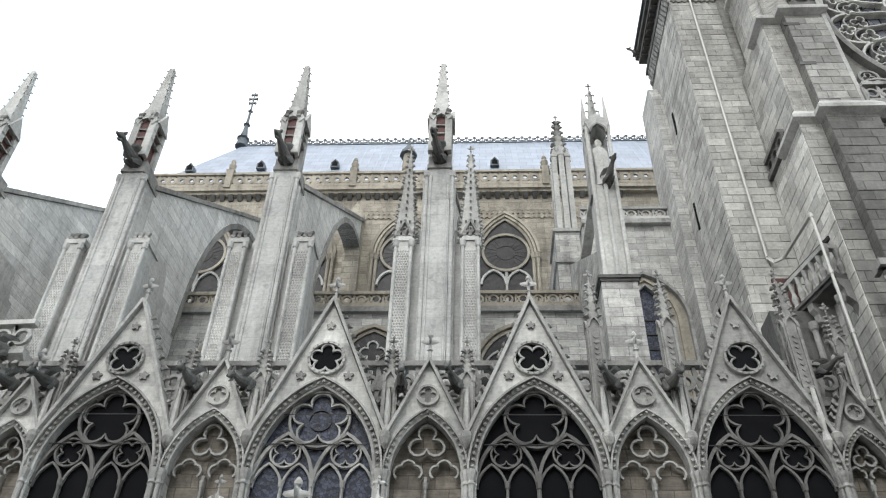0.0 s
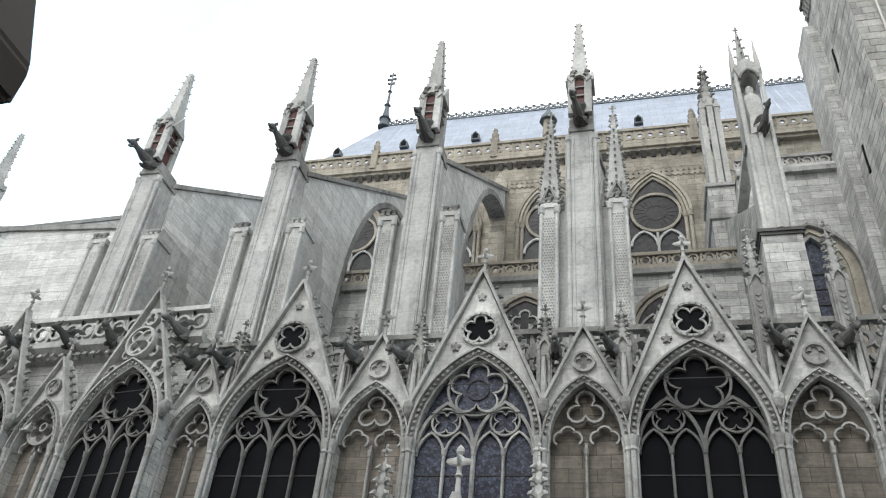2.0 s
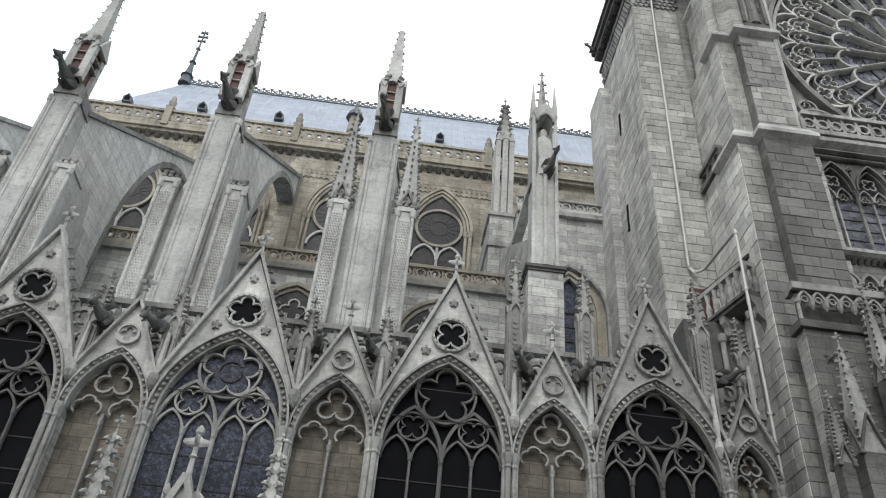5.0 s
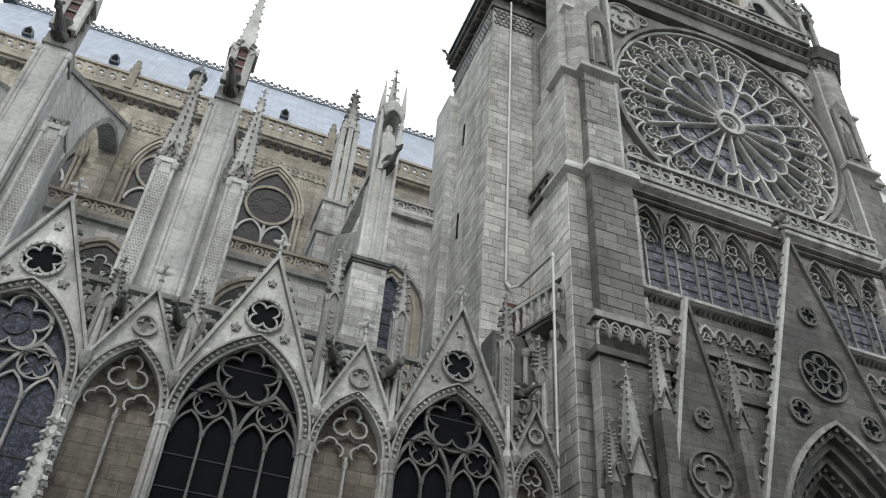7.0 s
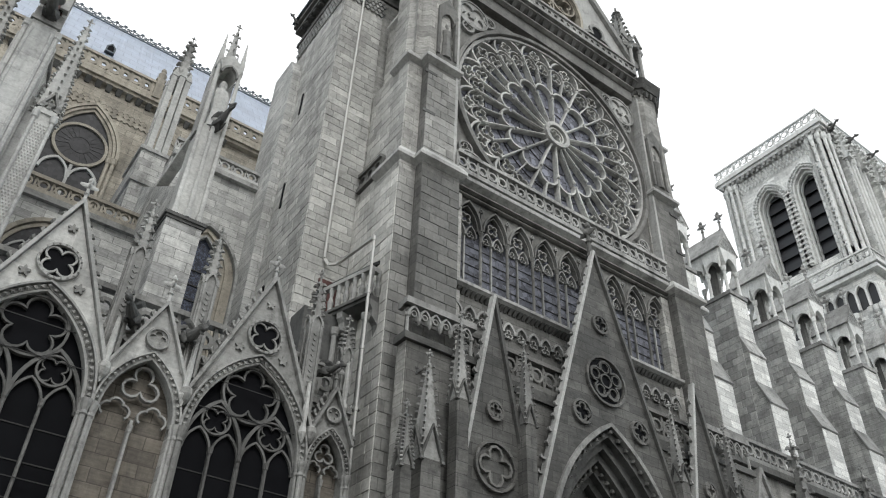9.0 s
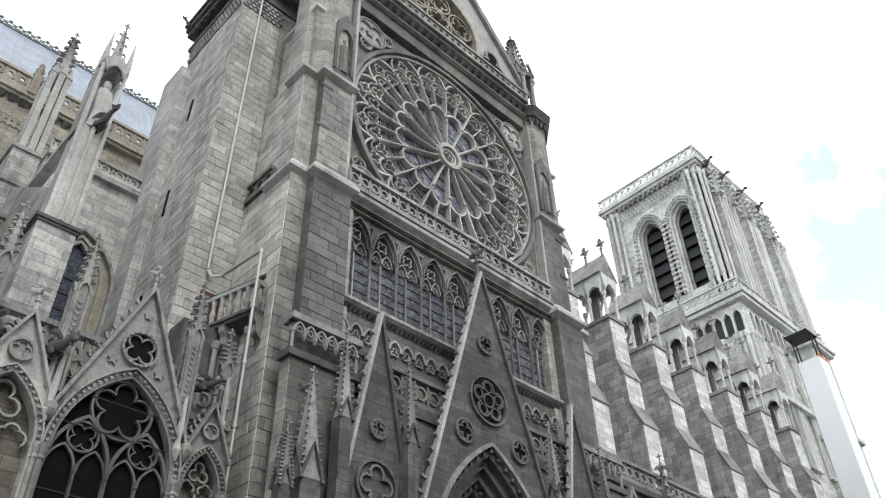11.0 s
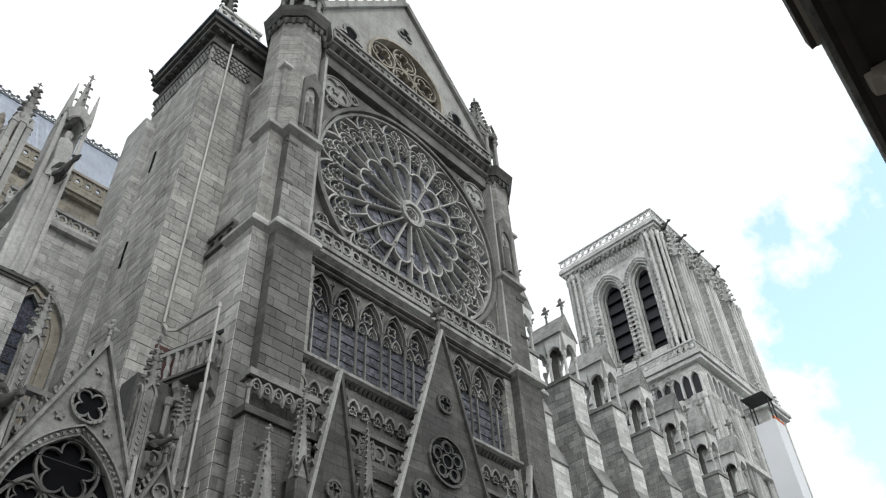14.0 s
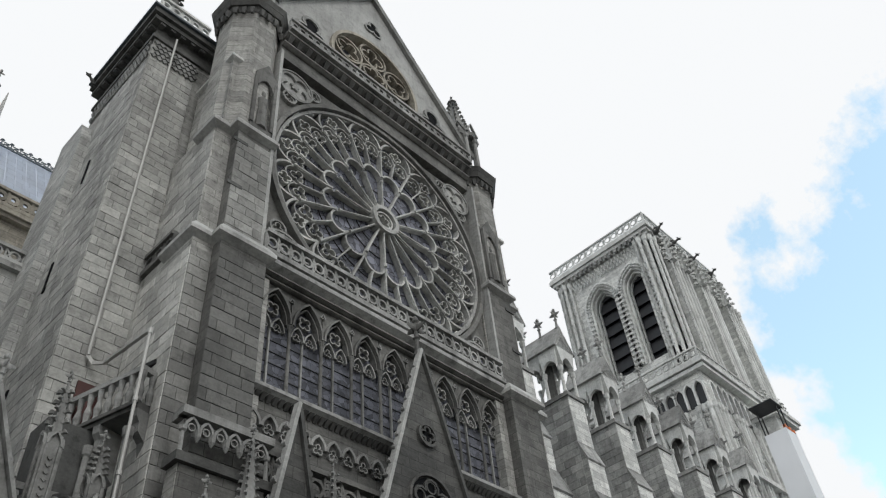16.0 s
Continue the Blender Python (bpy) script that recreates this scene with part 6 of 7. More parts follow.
band(bm, circle(0, 40.75, 2.98, 40), 0.2, -0.18, 0.4, True)
part("oculus_ring", bm, TANTRIM, th)
bm = bmesh.new()
band(bm, foil(0, 40.75, 0.85, 6, 6), 0.1, 0.0, 0.5, True)
band(bm, circle(0, 40.75, 0.95, 24), 0.12, 0.012, 0.5, True)
part("oculus_hub", bm, TANTRIM, th)
for k in range(6):
    a = math.pi / 3 * k + math.pi / 6
    bm = bmesh.new()
    cx, cz = 1.98 * math.cos(a), 40.75 + 1.98 * math.sin(a)
    band(bm, circle(cx, cz, 0.92, 20), 0.12, 0.02 + 0.005 * k, 0.5, True)
    band(bm, foil(cx, cz, 0.8, 4, 6, a), 0.1, 0.08, 0.5, True)
    part("oculus_roundel", bm, TANTRIM, th)
for s in (-1, 1):
    bm = bmesh.new()
    band(bm, [(s * 7.5, apex + 0.25 - 7.5 * (apex - zb) / hwg), (0, apex + 0.25)], 0.4, -0.25 + 0.004 * s, 0.9 + 0.004 * s)
    part("raking_coping", bm, GREY, th)
    bm = bmesh.new()
    # Near-black foils paint unlit openings on the solid gable.
    prism(bm, foil(s * 4.3, 40.4, 1.1, 3, 8), -0.03, -0.004)
    part("trefoil_opening", bm, MESH, th)
    bm = bmesh.new()
    band(bm, foil(s * 4.3, 40.4, 1.18, 3, 8), 0.2, -0.12, 0.05, True)
    part("trefoil_moulding", bm, GREY, th)
bm = bmesh.new()
band(bm, [(0, 0), (0.02, 0.3), (0.1, 0.55), (0.02, 0.72), (-0.14, 0.74), (-0.2, 0.62), (-0.12, 0.55)], 0.11, -0.05, 0.05)
rep("hooked_crocket", mesh_of("hooked_crocket", bm, GREY), th, [pose(-f * 6.2, 0.1, apex + 0.4 - f * 6.2 * (apex - zb) / hwg) @ Matrix.Diagonal((1.4, 1.4, 1.4, 1)) for f in [0.1 + 0.112 * i for i in range(9)]])
bm = bmesh.new()
prism(bm, foil(0, 45.6, 0.62, 3, 8), -0.03, -0.004)
part("top_opening", bm, MESH, th)
bm = bmesh.new()
band(bm, foil(0, 45.6, 0.66, 3, 8), 0.12, -0.1, 0.05, True)
part("top_moulding", bm, GREY, th)
bm = bmesh.new()
turned(bm, 0, 0.3, [(49.0, 0.3), (49.4, 0.22), (49.5, 0.4), (49.7, 0.25), (50.2, 0.2), (50.5, 0.36), (50.9, 0.1)], 8)
part("apex_pedestal", bm, GREY, th)
# transept roof behind the gable
bm = bmesh.new()
side = [(-6.6, apex - 0.3 - 6.6 * (apex - zb) / hwg), (0, apex - 0.3), (6.6, apex - 0.3 - 6.6 * (apex - zb) / hwg)]
v0 = [bm.verts.new((XC + x, YG + 0.8, z)) for x, z in side]
v1 = [bm.verts.new((XC + x, 36.0, z)) for x, z in side]
bm.faces.new((v0[0], v0[1], v1[1], v1[0])), bm.faces.new((v0[1], v0[2], v1[2], v1[1]))
bmesh.ops.solidify(bm, geom=bm.faces[:], thickness=0.1)
tagged(part("roof_transept", bm, LEAD), "lead roof of the transept", "roof", "", "structure")
th = empty("transept_cresting", pose(XC, 0, apex - 0.25), "dark openwork cresting on the transept ridge", "roof cresting")
rep("crest_unit", cr, th, [pose(0, 20.5 + 0.6 * i, 0.05, 0, 0, 90) for i in range(20)])

# portal gables and portal
YPG = 17.65


def portal_gable(x, apex, half, base, big):
    th = empty("portal_gable", pose(x, YPG, 0), "steep sooty crocketed portal gable with pierced roundels", "gable", "portal gables")
    bm = bmesh.new()
    if big:
        op = arch(0, 8.6, 3.0, 5.2, 12)
        n = len(op)
        out = []
        for i in range(n):
            xx = -half + 2 * half * i / (n - 1)
            out.append((xx, max(base, apex - (apex - base) * abs(xx) / half)))
        skin(bm, op, out, 0, 0.25)
    else:
        prism(bm, [(-half, base), (0, apex), (half, base)], 0, 0.2)
    part("gable_wall", bm, PORTALWALL, th)
    for s in (-1, 1):
        bm = bmesh.new()
        band(bm, [(s * (half + 0.08), base - 0.2), (0, apex + 0.3)], 0.12, -0.14 + 0.004 * s, 0.1 + 0.004 * s)
        # Left coping and crockets pale, right ones dark: side light put into colour.
        part("raking_coping", bm, LIME if s < 0 else SOOT_SHADED, th)
        crockets(th, GREY if s < 0 else SOOT_SHADED, (s * (half + 0.15), base), (s * 0.18, apex - 0.3), 22 if big else 14, 0.0, s * 70, 0.62)
    if big:
        rings = ((0, 15.6, 0.95), (0, 18.0, 0.38), (-1.33, 14.0, 0.42), (1.5, 14.05, 0.42))
        bm = bmesh.new()
        finial(bm, 0, 0.1, apex + 0.1, 1.7)
        part("finial", bm, SOOT_SHADED, th)
    else:
        rings = ((0, 11.0, 0.75), (0, 12.8, 0.3)) if apex > 12 else ((0, 8.4, 0.3),)
    for cx, cz, r in rings:
        bm = bmesh.new()
        band(bm, circle(cx, cz, r, 24), 0.09, -0.12, 0.05, True)
        part("roundel_ring", bm, SOOTY_SHADED, th)
        bm = bmesh.new()
        lb = 5 if r > 0.8 else 4
        band(bm, foil(cx, cz, r * 0.86, lb, 6), 0.08, -0.1, 0.02, True)
        part("roundel_foil", bm, SOOT_SHADED if big else FRONT, th)
        if r > 0.8:
            bm = bmesh.new()
            band(bm, circle(cx, cz, 0.26, 14), 0.06, -0.09, 0.0, True)
            for q in range(5):
                ang = 2 * math.pi * q / 5 + math.pi / 2
                band(bm, circle(cx + 0.53 * math.cos(ang), cz + 0.53 * math.sin(ang), 0.2, 10), 0.045, -0.08 - .003 * q, 0.0, True)
            part("roundel_tracery", bm, SOOT_SHADED, th)
        if big:
            # Near-black disc paints an unlit opening on the solid wall.
            bm = bmesh.new()
            prism(bm, circle(cx, cz, r * 0.9, 20), -0.022, -0.004)
            part("roundel_opening", bm, MESH, th)
    if big:
        # Archivolts and tympanum darkened in colour for the shade inside the portal.
        for k in range(5):
            bm = bmesh.new()
            d = 0.12 + 0.27 * k
            band(bm, arch(0, 8.6, 3.0 - d, 5.2 - d * 1.25, 12), 0.3, 0.1 + 0.28 * k, 0.5 + 0.28 * k)
            a = part("archivolt", bm, BLACKENED_SHADED, th)
            pts = arch(0, 8.6, 3.0 - d, 5.2 - d * 1.25, 14)
            if k in (0, 3):
                rep("voussoir_figure", BUD[SOOT_SHADED.name], a, [pose(px, 0.06 + 0.28 * k, pz, 90, 0, 0) @ Matrix.Diagonal((0.6, 0.6, 0.5, 1)) for px, pz in pts[1:-1]])
        bm = bmesh.new()
        band(bm, arch(0, 8.6, 3.05, 5.3, 12), 0.16, -0.12, 0.2)
        part("hood_mould", bm, GREY, th)
        for s in (-1, 1):
            bm = bmesh.new()
            box(bm, min(s * 2.6, s * 3.6), max(s * 2.6, s * 3.6), 0.0, 1.7, 0, 8.7)
            part("jamb", bm, SOOT_SHADED, th)
        bm = bmesh.new()
        prism(bm, [(-2.6, 0)] + arch(0, 8.4, 2.2, 4.0, 10) + [(2.6, 0)], 1.55, 1.75)
        part("tympanum", bm, BLACKENED_SHADED, th)
    return th


portal_gable(XC, 21.2, 3.75, 9.5, True)
portal_gable(14.4, 16.8, 1.62, 8.6, False)
portal_gable(24.6, 16.9, 1.62, 8.6, False)
portal_gable(12.1, 10.2, 0.75, 6.0, False)


def portal_pinnacle(x, y, z0, z1, z2, r):
    th = empty("portal_pinnacle", pose(x, y, 0), "slender sooty crocketed pinnacle of the portal", "pinnacle", "portal pinnacles")
    bm = bmesh.new()
    box(bm, -r * .7, r * .7, -r * .7, r * .7, 0.0, z1)
    part("shaft", bm, SOOTY_SHADED, th)
    for k in range(4):
        bm = bmesh.new()
        band(bm, [(-r * 0.85, 0), (0, r * 2.4), (r * 0.85, 0)], 0.08, -0.05, 0.05)
        o = part("gablet", bm, SOOT_SHADED, th)
        o.matrix_basis = Matrix.Rotation(math.pi / 2 * k, 4, 'Z') @ pose(0, -r * 0.75, z1 - 0.1)
    spire(th, GREY, 0, 0, z1, z2, r * 0.95, 13, 4, math.pi / 4, 0.4)
    return th


q = portal_pinnacle(12.9, 17.45, 8.0, 12.6, 15.3, 0.3)
for x in (15.55, 22.75, 25.9):
    copy_thing(q, pose(x, 17.45, 0))
portal_pinnacle(11.7, 17.35, 7.0, 10.3, 13.4, 0.46)
portal_pinnacle(10.85, 17.1, 7.0, 9.9, 11.4, 0.24)
gargoyle(11.6, 18.0, 13.3, 45, 0.35, 0)

# stair block on the east side of the transept
th = empty("stair_block", pose(0, 0, 0), "tall streaked ashlar stair block with slit windows", "stair tower")
bm = bmesh.new()
box(bm, 9.0, 13.4, 22.1, 27.2, 0, 36.0)
part("body", bm, SIDEWALL, th)
bm = bmesh.new()
box(bm, 8.55, 13.0, 26.0, 28.4, 0, 32.5)
side_prism(bm, [(26.0, 32.5), (26.6, 33.9), (28.4, 33.9), (28.4, 32.5)], 8.55, 9.0)
part("rear_buttress", bm, ASHLAR, th)
for z in (17.8, 23.2, 28.9):
    bm = bmesh.new()
    box(bm, 8.93, 9.06, 25.0, 25.14, z, z + 1.4)
    part("slit", bm, MESH, th)
for z, o, h in ((36.0, 0.12, 0.25), (37.0, 0.35, 0.25), (37.3, 0.5, 0.3), (37.62, 0.62, 0.12)):
    bm = bmesh.new()
    box(bm, 9.0 - o, 13.0, 22.1 - o, 27.4, z, z + h)
    part("cornice", bm, SOOT_SHADED if h > 0.2 else COPPER, th)
bm = bmesh.new()
box(bm, 9.0, 13.4, 22.1, 27.2, 36.0, 37.2)
part("frieze_block", bm, SOOT_SHADED, th)
lz = mesh_of("lozenge", (lambda b: (prism(b, circle(0, 0, 0.13, 4), -0.1, 0.02), b)[1])(bmesh.new()), GREY)
rep("lozenge", lz, th, [pose(9.15 + 0.26 * i + (0.13 if r % 2 else 0), 22.1, 34.75 + 0.25 * r) for i in range(8) for r in range(5)] + [pose(9.0, 22.25 + 0.26 * i + (0.13 if r % 2 else 0), 34.75 + 0.25 * r, 0, 0, -90) for i in range(19) for r in range(5)])
rep("leaf_corbel", mesh_of("corbel_block", (lambda b: (box(b, -0.12, 0.12, -0.3, 0, 0, 0.25), b)[1])(bmesh.new()), SOOT_SHADED), th, [pose(9.1 + 0.5 * i, 22.1, 36.85) for i in range(5)] + [pose(9.0, 22.3 + 0.5 * i, 36.85, 0, 0, -90) for i in range(10)])
balustrade("stair_block_balustrade", 8.7, 11.2, 21.75, 37.75, 38.75, CLEANTRIM, "pale openwork parapet on the stair block", 0.5)
th = empty("corner_spire", pose(9.6, 23.0, 0), "dark crocketed corner spire on the stair block", "spire")
bm = bmesh.new()
box(bm, -0.4, 0.4, -0.4, 0.4, 37.74, 39.2)
part("pedestal", bm, GREY, th)
spire(th, SOOT_SHADED, 0, 0, 39.2, 44.0, 0.42, 10, 4, math.pi / 4, 0.9)
gargoyle(8.6, 27.0, 37.3, -75, 0.6, -10)
bm = bmesh.new()
frustum(bm, 9.9, 21.95, 19.2, 36.7, 0.055, 0.055, 8)
pp_ = tagged(part("drain_pipe", bm, PIPE), "pale zinc rainwater pipe on the stair block", "pipe", "rainwater pipes")
bm = bmesh.new()
loft(bm, [[(x + dx, y, z + dz) for dx, dz in ((-.05, -.05), (.05, -.05), (.05, .05), (-.05, .05))] for x, y, z in ((9.9, 21.95, 19.2), (10.1, 21.9, 18.95), (10.3, 21.6, 18.9), (10.36, 19.15, 18.65))])
tagged(part("drain_elbow", bm, PIPE), "pale zinc pipe elbow leading to the balcony", "pipe", "rainwater pipes")
bm = bmesh.new()
frustum(bm, 10.36, 19.12, 3.0, 18.7, 0.048, 0.048, 8)
for z in (18.5, 16.3, 14.2, 12.1, 10.0):
    frustum(bm, 10.36, 19.12, z, z + 0.12, 0.07, 0.07, 8)
tagged(part("drain_pipe", bm, PIPE), "pale zinc rainwater pipe beside the chapel", "pipe", "rainwater pipes")

# walkway balcony between chapels and transept
BALC = pose(10.5, 19.25, 0, 0, 0, 15)
th = empty("stone_balcony", BALC, "small sooty stone balcony with balusters on brackets", "balcony")
bm = bmesh.new()
side_prism(bm, [(0, 16.22), (0, 16.45), (2.9, 16.45), (2.9, 16.22)], 0.0, 1.0)
side_prism(bm, [(-0.06, 16.34), (-0.06, 16.45), (2.9, 16.45), (2.9, 16.34)], -0.08, 0.0)
part("slab", bm, SOOT_SHADED, th)
bm = bmesh.new()
box(bm, -0.06, 0.14, -0.02, 2.9, 17.4, 17.56)
part("side_rail", bm, GREY, th)
bm = bmesh.new()
box(bm, 0.14, 0.6, -0.02, 0.16, 17.4, 17.56)
part("front_rail", bm, GREY, th)
bl = mesh_of("baluster", (lambda b: (turned(b, 0, 0, [(0, 0.1), (0.12, 0.075), (0.34, 0.115), (0.6, 0.055), (0.8, 0.085), (0.95, 0.1)], 8), b)[1])(bmesh.new()), GREY)
rep("baluster", bl, th, [pose(0.04, 0.06 + 0.38 * i, 16.45) for i in range(8)] + [pose(0.38, 0.06, 16.45)])
for y in (0.08, 1.4, 2.7):
    bm = bmesh.new()
    prism(bm, [(0.0, 16.22), (0.02, 16.0), (0.14, 15.86), (0.16, 15.6), (0.4, 15.4), (0.5, 15.0), (0.8, 14.8), (0.8, 16.22)], y - 0.12, y + 0.12)
    part("bracket", bm, GREY, th)
for x, y in ((-0.05, 0.05), (0.0, 1.5)):
    bm = bmesh.new()
    turned(bm, x, y, [(12.2, 0.14), (12.5, 0.09), (15.3, 0.085), (15.36, 0.13), (15.6, 0.16)], 8)
    part("column", bm, GREY, th)
bm = bmesh.new()
box(bm, 0.45, 0.6, 0.2, 2.8, 18.0, 18.14)
part("beam", bm, IRON, th, "dark beam over the passage")
bm = bmesh.new()
box(bm, 9.85, 10.6, 21.98, 22.07, 16.45, 18.3)
o = part("doorway", bm, REDWOOD, th, "dark red doorway boarding")
o.matrix_basis = BALC.inverted()
# Near-black block paints the shade of the void below the balcony.
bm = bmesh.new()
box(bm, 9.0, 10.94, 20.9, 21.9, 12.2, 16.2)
tagged(part("wall_passage", bm, BLACKENED_SHADED), "dark block painting the shaded void under the small balcony", "wall", "", "structure")
copy_thing(pb, pose(9.92, YC + 0.35, 1.2))
gargoyle(9.15, YC, 12.9, 25, 0.6, 15)
balustrade("set_off_balustrade", 20.3, 22.0, XL + 0.05, 22.9, 23.9, FRONT, "short pierced parapet beside the buttress", 0.5, "y")

# ---------------------------------------------------------------- nave flank
YN = 22.6


def nave_pier():
    th = empty("nave_buttress", Matrix.Identity(4), "stepped grey ashlar nave buttress carrying a gabled tabernacle", "buttress", "nave buttresses")
    bm = bmesh.new()
    side_prism(bm, [(-0.9, 0), (-0.9, 22.0), (-0.35, 23.4), (-0.35, 25.4), (0, 26.4), (0, 29.6), (5.5, 29.6), (5.5, 0)], 0, 1.5)
    part("body", bm, NAVE, th)
    bm = bmesh.new()
    side_prism(bm, [(-1.0, 22.0), (-0.4, 23.5), (-0.4, 23.2), (-0.9, 21.9)], -0.06, 1.56)
    part("set_off", bm, GREY, th)
    bm = bmesh.new()
    side_prism(bm, [(-0.45, 25.4), (0, 26.6), (0, 26.3), (-0.35, 25.3)], -0.06, 1.56)
    part("set_off", bm, GREY, th)
    bm = bmesh.new()
    box(bm, -0.1, 1.6, -0.1, 5.5, 29.6, 29.85)
    part("set_off", bm, GREY, th)
    # Thin pale slabs put the stronger light on the fronts into the colour.
    for z0, z1, y in ((0, 21.9, -0.9), (23.5, 25.3, -0.35), (26.6, 29.5, 0.0)):
        bm = bmesh.new()
        box(bm, 0.0, 1.5, y - 0.03, y, z0, z1)
        part("front_facing", bm, CLEAN_LIT, th)
    for x in (0.15, 1.35):
        for y in (0.15, 1.35, 2.6):
            bm = bmesh.new()
            turned(bm, x, y, [(29.85, 0.2), (30.1, 0.11), (31.4, 0.105), (31.5, 0.16), (31.8, 0.19)], 8)
            part("column", bm, CLEANTRIM, th)
    # Dark drum stands in for the shaded inside of the tabernacle.
    bm = bmesh.new()
    frustum(bm, 0.75, 1.4, 29.85, 32.6, 0.3, 0.3, 8)
    part("core", bm, SOOT_SHADED, th)
    for k, yy in enumerate((0.75, 1.98)):
        for x in (0.0, 1.5):
            bm = bmesh.new()
            op = arch(0, 0, 0.5, 0.62, 6)
            skin(bm, op, [(-0.64 + 1.28 * i / (len(op) - 1), 1.4) for i in range(len(op))], -0.1, 0.1)
            o = part("side_arch", bm, CLEANTRIM, th)
            o.matrix_basis = pose(x, yy, 31.75, 0, 0, 90)
    bm = bmesh.new()
    skin(bm, arch(0.75, 31.8, 0.52, 0.75, 7), [(-0.1 + 1.7 * i / 14, 34.5 - 1.5 * abs(-0.85 + 1.7 * i / 14)) for i in range(15)], -0.05, 0.25)
    box(bm, -0.08, 0.1, 0.25, 2.75, 32.55, 33.2)
    box(bm, 1.4, 1.58, 0.25, 2.75, 32.55, 33.2)
    part("arcade_head", bm, CLEANTRIM, th)
    bm = bmesh.new()
    prism(bm, [(-0.3, 33.15), (0.75, 35.1), (1.8, 33.15)], -0.05, 2.9)
    part("gabled_roof", bm, GREY, th)
    for y in (0.1, 1.45, 2.8):
        bm = bmesh.new()
        finial(bm, 0.75, y, 34.95, 1.5)
        part("finial", bm, GREY, th)
    return th


NAVE = stone("nave_ashlar", (0.52, 0.51, 0.488), (0.35, 0.343, 0.328), stain_amount=0.4, course=0.38, length=0.8)
npier = nave_pier()
NX = [32.25 + 4.7 * k for k in range(7)]
npier.matrix_basis = pose(NX[0], YN, 0)
for x in NX[1:]:
    copy_thing(npier, pose(x, YN, 0))
bm = bmesh.new()
box(bm, 28.2, 67, 19.3, 20.0, 0, 15.7)
tagged(part("wall_nave_chapels", bm, SIDEWALL), "grey ashlar wall of the nave chapels", "wall", "", "structure")
bm = bmesh.new()
box(bm, 28.2, 67, 19.0, 20.1, 15.6, 15.9)
tagged(part("trim_nave_cornice", bm, SOOT_SHADED), "sooty cornice of the nave chapels", "cornice", "", "structure")
balustrade("nave_balustrade", 28.2, 67, 19.2, 15.9, 17.0, GREY, "pierced stone parapet of the nave chapels", 0.55)
bm = bmesh.new()
box(bm, 27.0, 67, 28.0, 29.0, 0, 29.0)
tagged(part("wall_nave", bm, NAVE), "grey ashlar nave wall behind the buttresses", "wall", "", "structure")
bm = bmesh.new()
box(bm, 27.0, 67, 20.0, 28.0, 15.2, 15.6)
tagged(part("roof_nave_chapels", bm, LEAD), "flat lead roof behind the parapet", "roof", "", "structure")
for k, x in enumerate((33.0, 38.8, 44.6, 50.4, 56.2)):
    th = empty("nave_chapel_gable", pose(x - 2.8, 19.0, 0), "small gable with crockets on the nave chapels", "gable", "nave chapel gables")
    bm = bmesh.new()
    prism(bm, [(-1.5, 11.5), (0, 15.4), (1.5, 11.5)], 0, 0.28)
    part("gable_wall", bm, GREY, th)
    for s in (-1, 1):
        bm = bmesh.new()
        band(bm, [(s * 1.6, 11.4), (0, 15.6)], 0.18, -0.15 + 0.004 * s, 0.27)
        part("raking_coping", bm, GREY, th)
    bm = bmesh.new()
    band(bm, circle(0, 13.0, 0.5, 18), 0.12, -0.12, 0.0, True)
    part("ring", bm, GREY, th)
    spire(th, GREY, 2.9, -0.1, 14.0, 17.6, 0.4, 7, 4, math.pi / 4, 0.9)
    bm = bmesh.new()
    box(bm, 2.55, 3.25, -0.45, 0.29, 0, 14.0)
    part("pinnacle_shaft", bm, GREY, th)
    gargoyle(x - 2.8 + 2.9, 18.6, 13.2, 0, 1.0, 0)

# ---------------------------------------------------------------- north tower
TX0, TX1, TY0, TY1 = 67.2, 82.4, 26.4, 38.6
th = empty("bell_tower", pose(0, 0, 0), "tall pale cleaned limestone bell tower with paired louvred openings", "tower")
bm = bmesh.new()
box(bm, TX0 - 1.0, TX1 + 0.5, TY0 - 0.8, TY1 + 0.5, 0, 47.0)
part("lower_stage", bm, CLEAN_LIT, th)
for z, o, h in ((36.2, 1.4, 0.5), (46.4, 1.5, 0.4), (46.9, 1.7, 0.5)):
    bm = bmesh.new()
    box(bm, TX0 - o, TX1 + o - 0.5, TY0 - o, TY1 + 0.5, z, z + h)
    part("string_course", bm, CLEANTRIM, th)

# clustered ribs and gablets on the stage below the belfry
bm = bmesh.new()
turned(bm, 0, 0, [(30.0, 0.3), (30.6, 0.2), (42.2, 0.19), (42.4, 0.3), (42.9, 0.33)], 8)
rib_mesh = mesh_of("rib_shaft", bm, CLEANTRIM)
rep("rib_shaft", rib_mesh, th, [pose(TX0 - 1.1, TY0 - 0.6 + 0.55 * i + (0.9 if i > 2 else 0), 0) for i in range(8)] + [pose(TX0 - 0.8 + 0.6 * i + 1.4 * (i // 4), TY0 - 0.95, 0) for i in range(16)])
bm = bmesh.new()
band(bm, [(-0.95, 38.6), (0, 41.2), (0.95, 38.6)], 0.2, -0.25, 0.0)
band(bm, arch(0, 38.2, 0.7, 1.1, 7), 0.16, -0.2, 0.0)
gab_mesh = mesh_of("blind_gablet", bm, CLEANTRIM)
rep("blind_gablet", gab_mesh, th, [pose(TX0 + 2.2 + 3.8 * i, TY0 - 0.85, 0) for i in range(4)] + [pose(TX0 - 1.05, TY0 + 6.5 + 2.6 * i, 0, 0, 0, -90) for i in range(2)])


